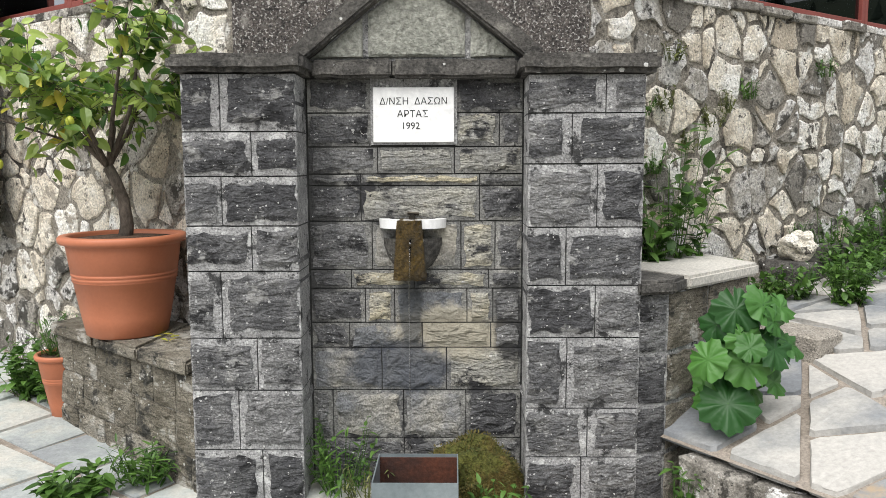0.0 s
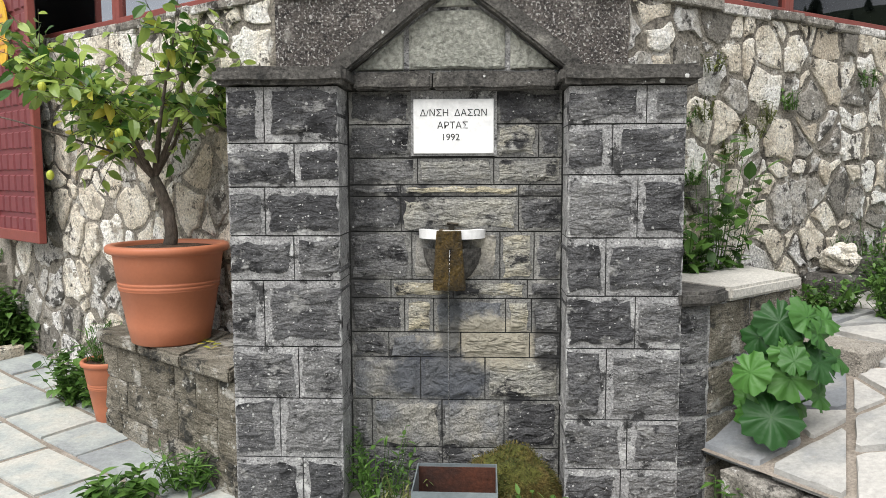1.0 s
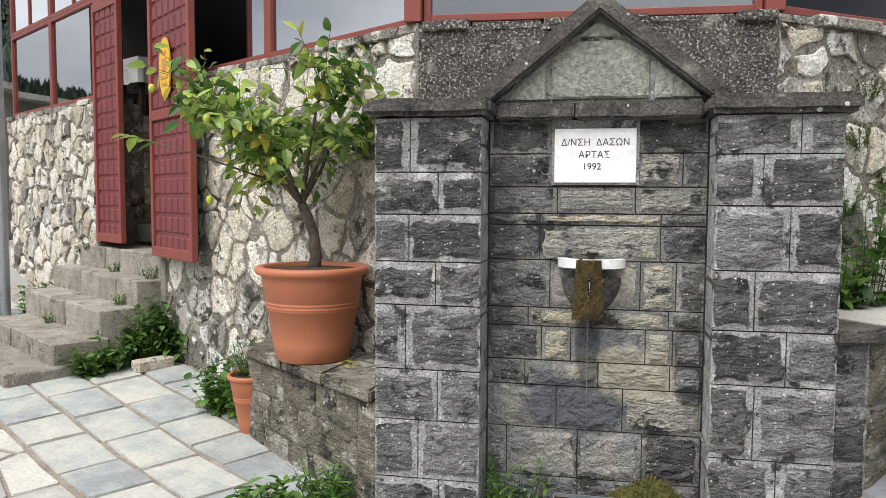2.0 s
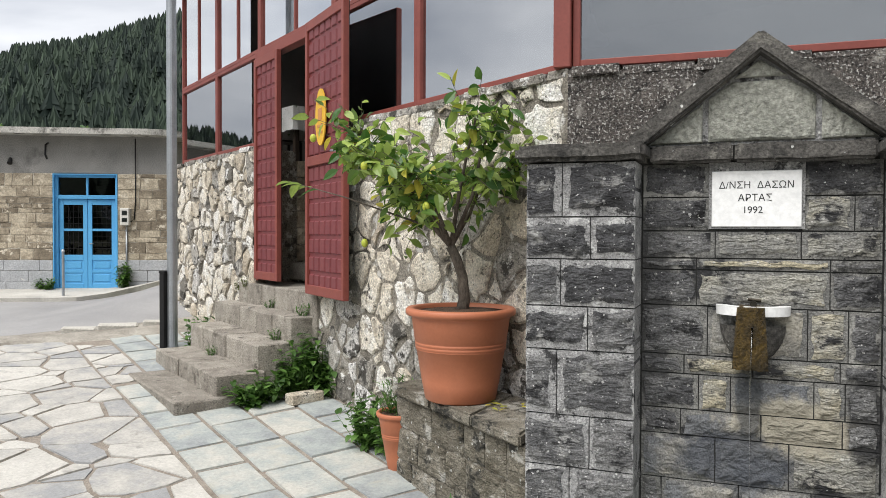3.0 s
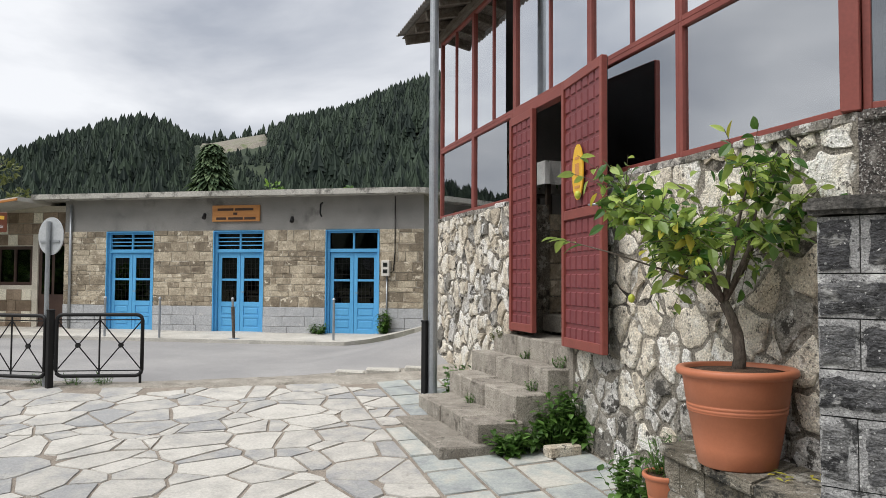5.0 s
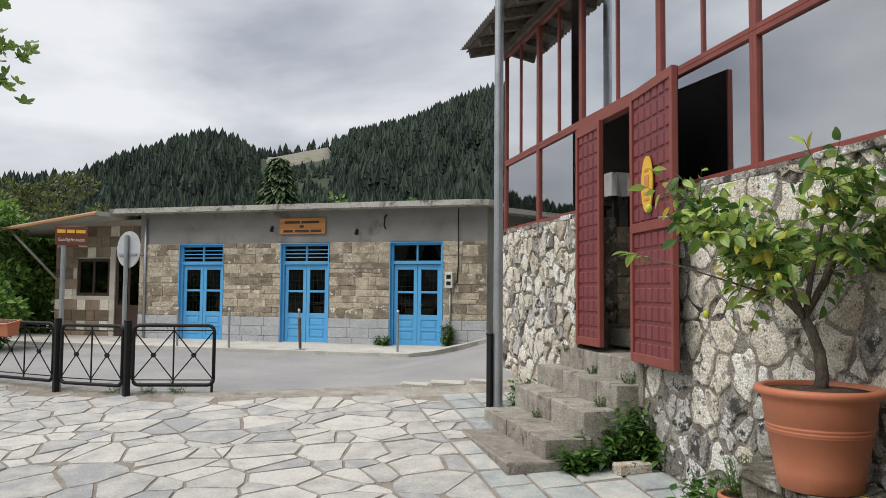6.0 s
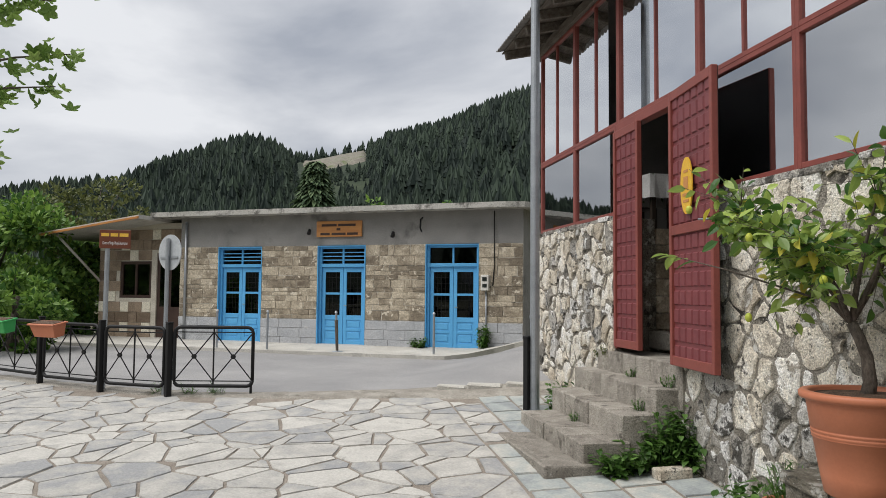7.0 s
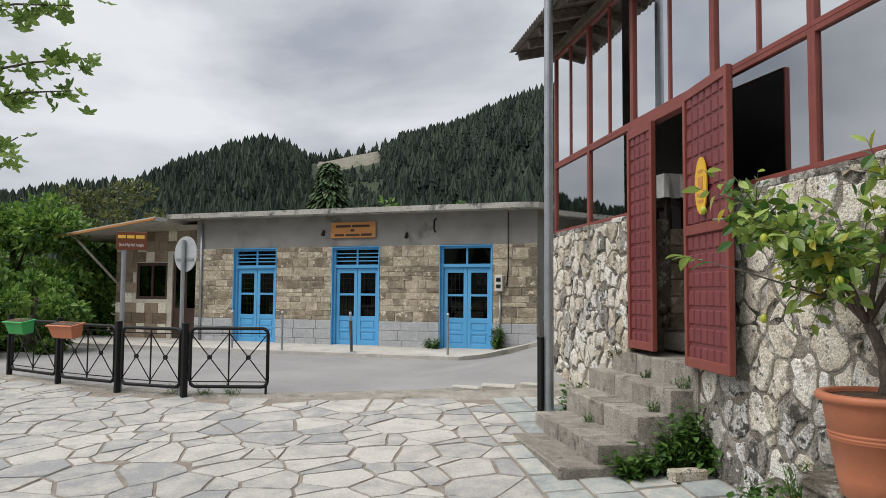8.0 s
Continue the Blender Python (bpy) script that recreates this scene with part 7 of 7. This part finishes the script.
def spruce(x, y, h, seed, label, mat, r=0.28):
    rng = random.Random(seed)
    z = gz(x, y)
    t = tagged(empty("spruce", pose(x, y, z)), label, "tree")
    tube("trunk", [(0, 0, 0), (0, 0, h * 0.97)], [h * 0.025, 0.01], M["bark"], t)
    pl = []
    for k in range(3200):
        f = rng.random() ** 0.8
        a = rng.uniform(0, math.tau)
        rr = h * r * (1 - f) * rng.uniform(0.35, 1.05)
        d = Vector((math.cos(a), math.sin(a), -0.35 + rng.uniform(-0.2, 0.3)))
        pl.append(Matrix.Translation((math.cos(a) * rr, math.sin(a) * rr, h * (0.12 + 0.86 * f) - rr * 0.35)) @ d.to_track_quat("X", "Z").to_matrix().to_4x4() @ Matrix.Scale(rng.uniform(0.7, 1.3), 4))
    scatter("crown", pl, [leaf_blade(0.5, 0.16, 0.3, 0.2, 2)], mat, t)


spruce(-26.9, 17.2, 6.9, 5, "young spruce standing behind the stone house", M["spruce"], 0.36)
for k, (x, y, h) in enumerate(((-5.6, 8.2, 4.75), (-4.4, 8.6, 4.7), (-2.9, 8.4, 4.6))):
    p = HOUSE @ Vector((x, y, 0))
    broadleaf(p.x, p.y, h, 0.8, 700, M["bush_leaf"], "bright young tree standing behind the house", 40 + k, 1.0, 0.55)
p = HOUSE @ Vector((0.78, -0.15, 0))
weeds("weed", (p.x, p.y, gz(p.x, p.y) + 0.08), 0.15, 0.55, 40, M["weed"], "bushy weed beside the blue door", "weed", 0.1, 0.05, seed=820)
p = HOUSE @ Vector((-0.75, -0.15, 0))
weeds("weed", (p.x, p.y, gz(p.x, p.y) + 0.08), 0.25, 0.22, 30, M["weed"], "low weeds beside the blue door", "weed", 0.08, 0.04, seed=821)
for k, (x, y) in enumerate(((-10.9, 4.3), (-10.6, 4.6), (-11.3, 4.05))):
    weeds("grass_tuft", (x, y, gz(x, y)), 0.2, 0.16, 16, M["weed"], "grass tuft at the fence foot", "grass", 0.08, 0.01, seed=830 + k)


def plane_tree():
    rng = random.Random(23)
    t = tagged(empty("plane_tree", pose(-6.9, -0.6, gz(-6.9, -0.6))), "plane tree with lobed leaves reaching over the square", "tree")
    tube("trunk", [(0, 0, -0.2), (0.1, 0, 1.5), (0, 0.1, 3.2), (-0.1, 0.1, 5.5)], [0.22, 0.18, 0.15, 0.08], M["bark"], t, 12)
    star = []
    n = 20
    for k in range(n):
        b = math.tau * k / n
        lob = 0.5 + 0.5 * abs(math.cos(2.5 * b)) ** 1.5
        star.append((0.055 + math.cos(b) * 0.075 * lob, math.sin(b) * 0.075 * lob, 0.01 * math.cos(5 * b)))
    shape = ([(0.055, 0, 0)] + star, [(0, 1 + k, 1 + (k + 1) % n) for k in range(n)])
    pl = []
    for ends in (((0.2, 0.9, 3.85), (0.55, 1.6, 3.98)), ((0.2, 1.0, 3.4), (0.52, 1.75, 3.62)), ((0.2, 1.0, 3.2), (0.5, 1.66, 3.36)), ((0.15, 0.95, 2.6), (0.28, 1.36, 3.0)), ((0.2, 0.8, 4.3), (0.5, 1.5, 4.4))):
        a, b = Vector(ends[0]), Vector(ends[1])
        tube("limb", [(0, 0.05, 2.6), tuple(Vector((0, 0.05, 2.8)).lerp(a, 0.6)), tuple(a), tuple(a.lerp(b, 0.55) + Vector((0, 0, 0.03))), tuple(b)], [0.04, 0.025, 0.012, 0.008, 0.004], M["bark"], t, 7)
        for i in range(34):
            f = rng.uniform(0.25, 1.05)
            q = a.lerp(b, f) + Vector((rng.gauss(0, 0.07), rng.gauss(0, 0.07), rng.gauss(0, 0.06)))
            d = Vector((rng.gauss(0, 1), rng.gauss(0, 1), rng.gauss(-0.3, 0.5))).normalized()
            pl.append(Matrix.Translation(q) @ d.to_track_quat("X", "Z").to_matrix().to_4x4() @ pose(0, 0, 0, rng.uniform(-60, 60)) @ Matrix.Scale(rng.uniform(0.6, 1.1), 4))
    for i in range(500):
        d = Vector((rng.gauss(0, 1), rng.gauss(0, 1), rng.gauss(0, 0.6))).normalized()
        q = Vector((-0.9, -1.0, 4.6)) + Vector((d.x * 1.6, d.y * 1.2, d.z * 1.2)) * rng.uniform(0.4, 1)
        pl.append(Matrix.Translation(q) @ d.to_track_quat("X", "Z").to_matrix().to_4x4() @ pose(0, 0, 0, rng.uniform(-60, 60)))
    scatter("crown", pl, [shape], M["plane_leaf"], t)


plane_tree()

# ---- pieces of walls and paving ----


def west_left(r, z):
    return M["white_stone"] if r.random() < 0.82 else M["dull_stone"]


def west_right(r, z):
    return M["white_stone"] if r.random() < 0.15 + 0.72 * smoothstep(0.6, 1.45, z) else M["dull_stone"]


def east_mix(r, z):
    return M["white_stone"] if r.random() < 0.2 + 0.5 * smoothstep(1.2, 2.0, z) else M["dull_stone"]


rubble(wall_west, -3.04, -0.01, 0.1, SILL - 0.05, 0.15, 0.026, west_left, 1, 0.03, 1.2)
rubble(wall_west, 1.53, 5.05, -0.05, SILL - 0.05, 0.19, 0.03, west_right, 2, 0.018, 1.25)
rubble(wall_east, 0.02, 7.4, 0.3, SILL - 0.05, 0.165, 0.028, east_mix, 3, 0.018, 1.15)

rng = random.Random(71)
slabs = []
d = 0.02
for w, start in ((0.4, -1.9), (0.42, -1.8), (0.4, -1.9), (0.4, 0.4)):
    s = start + rng.uniform(0, 0.1)
    while s < 8.6:
        ln = rng.uniform(0.42, 0.66)
        slabs.append([(s + 0.009, -d - w + 0.014), (s + ln - 0.009, -d - w + 0.014), (s + ln - 0.009, -d - 0.014), (s + 0.009, -d - 0.014)])
        s += ln
    d += w
slabs = [[(x + rng.uniform(-0.006, 0.006), y + rng.uniform(-0.006, 0.006)) for x, y in q] for q in slabs]
lay(plaza, slabs, WEST, M["slab"], "slab", 300, (-3, 4, 0), 0.012, rng=rng)
rng = random.Random(72)
flags = cells(-7.5, 8.6, -9.5, -1.66, 0.38, 0.019, rng, 0.8, None, 0.55, 0.62) + cells(-4.0, 0.38, -1.64, -1.26, 0.34, 0.03, rng, 0.6) + cells(8.62, 15, -9.5, 0, 0.5, 0.04, rng, 0.8)


def in_square(q):
    p = HOUSE_IN @ (WEST @ Vector((sum(a for a, b in q) / len(q), sum(b for a, b in q) / len(q), 0)))
    return p.y < flag_edge(p.x) - 0.12


flags = [q for q in flags if in_square(q)]
lay(plaza, flags, WEST, M["flag"], "flagstone", 300, (-4.5, 3.2, 0), 0.012, rng=rng, soft=0.06)
rng = random.Random(73)
flags = shards([(-0.2, -3.5), (6.5, -3.5), (6.5, -0.3), (-0.2, -0.3)], 0.2, 0.035, rng)
lay(path, flags, EAST, M["path_flag"], "flagstone", 160, (2, 3.6, 0), 0.02, path_z, rng, soft=0.14)
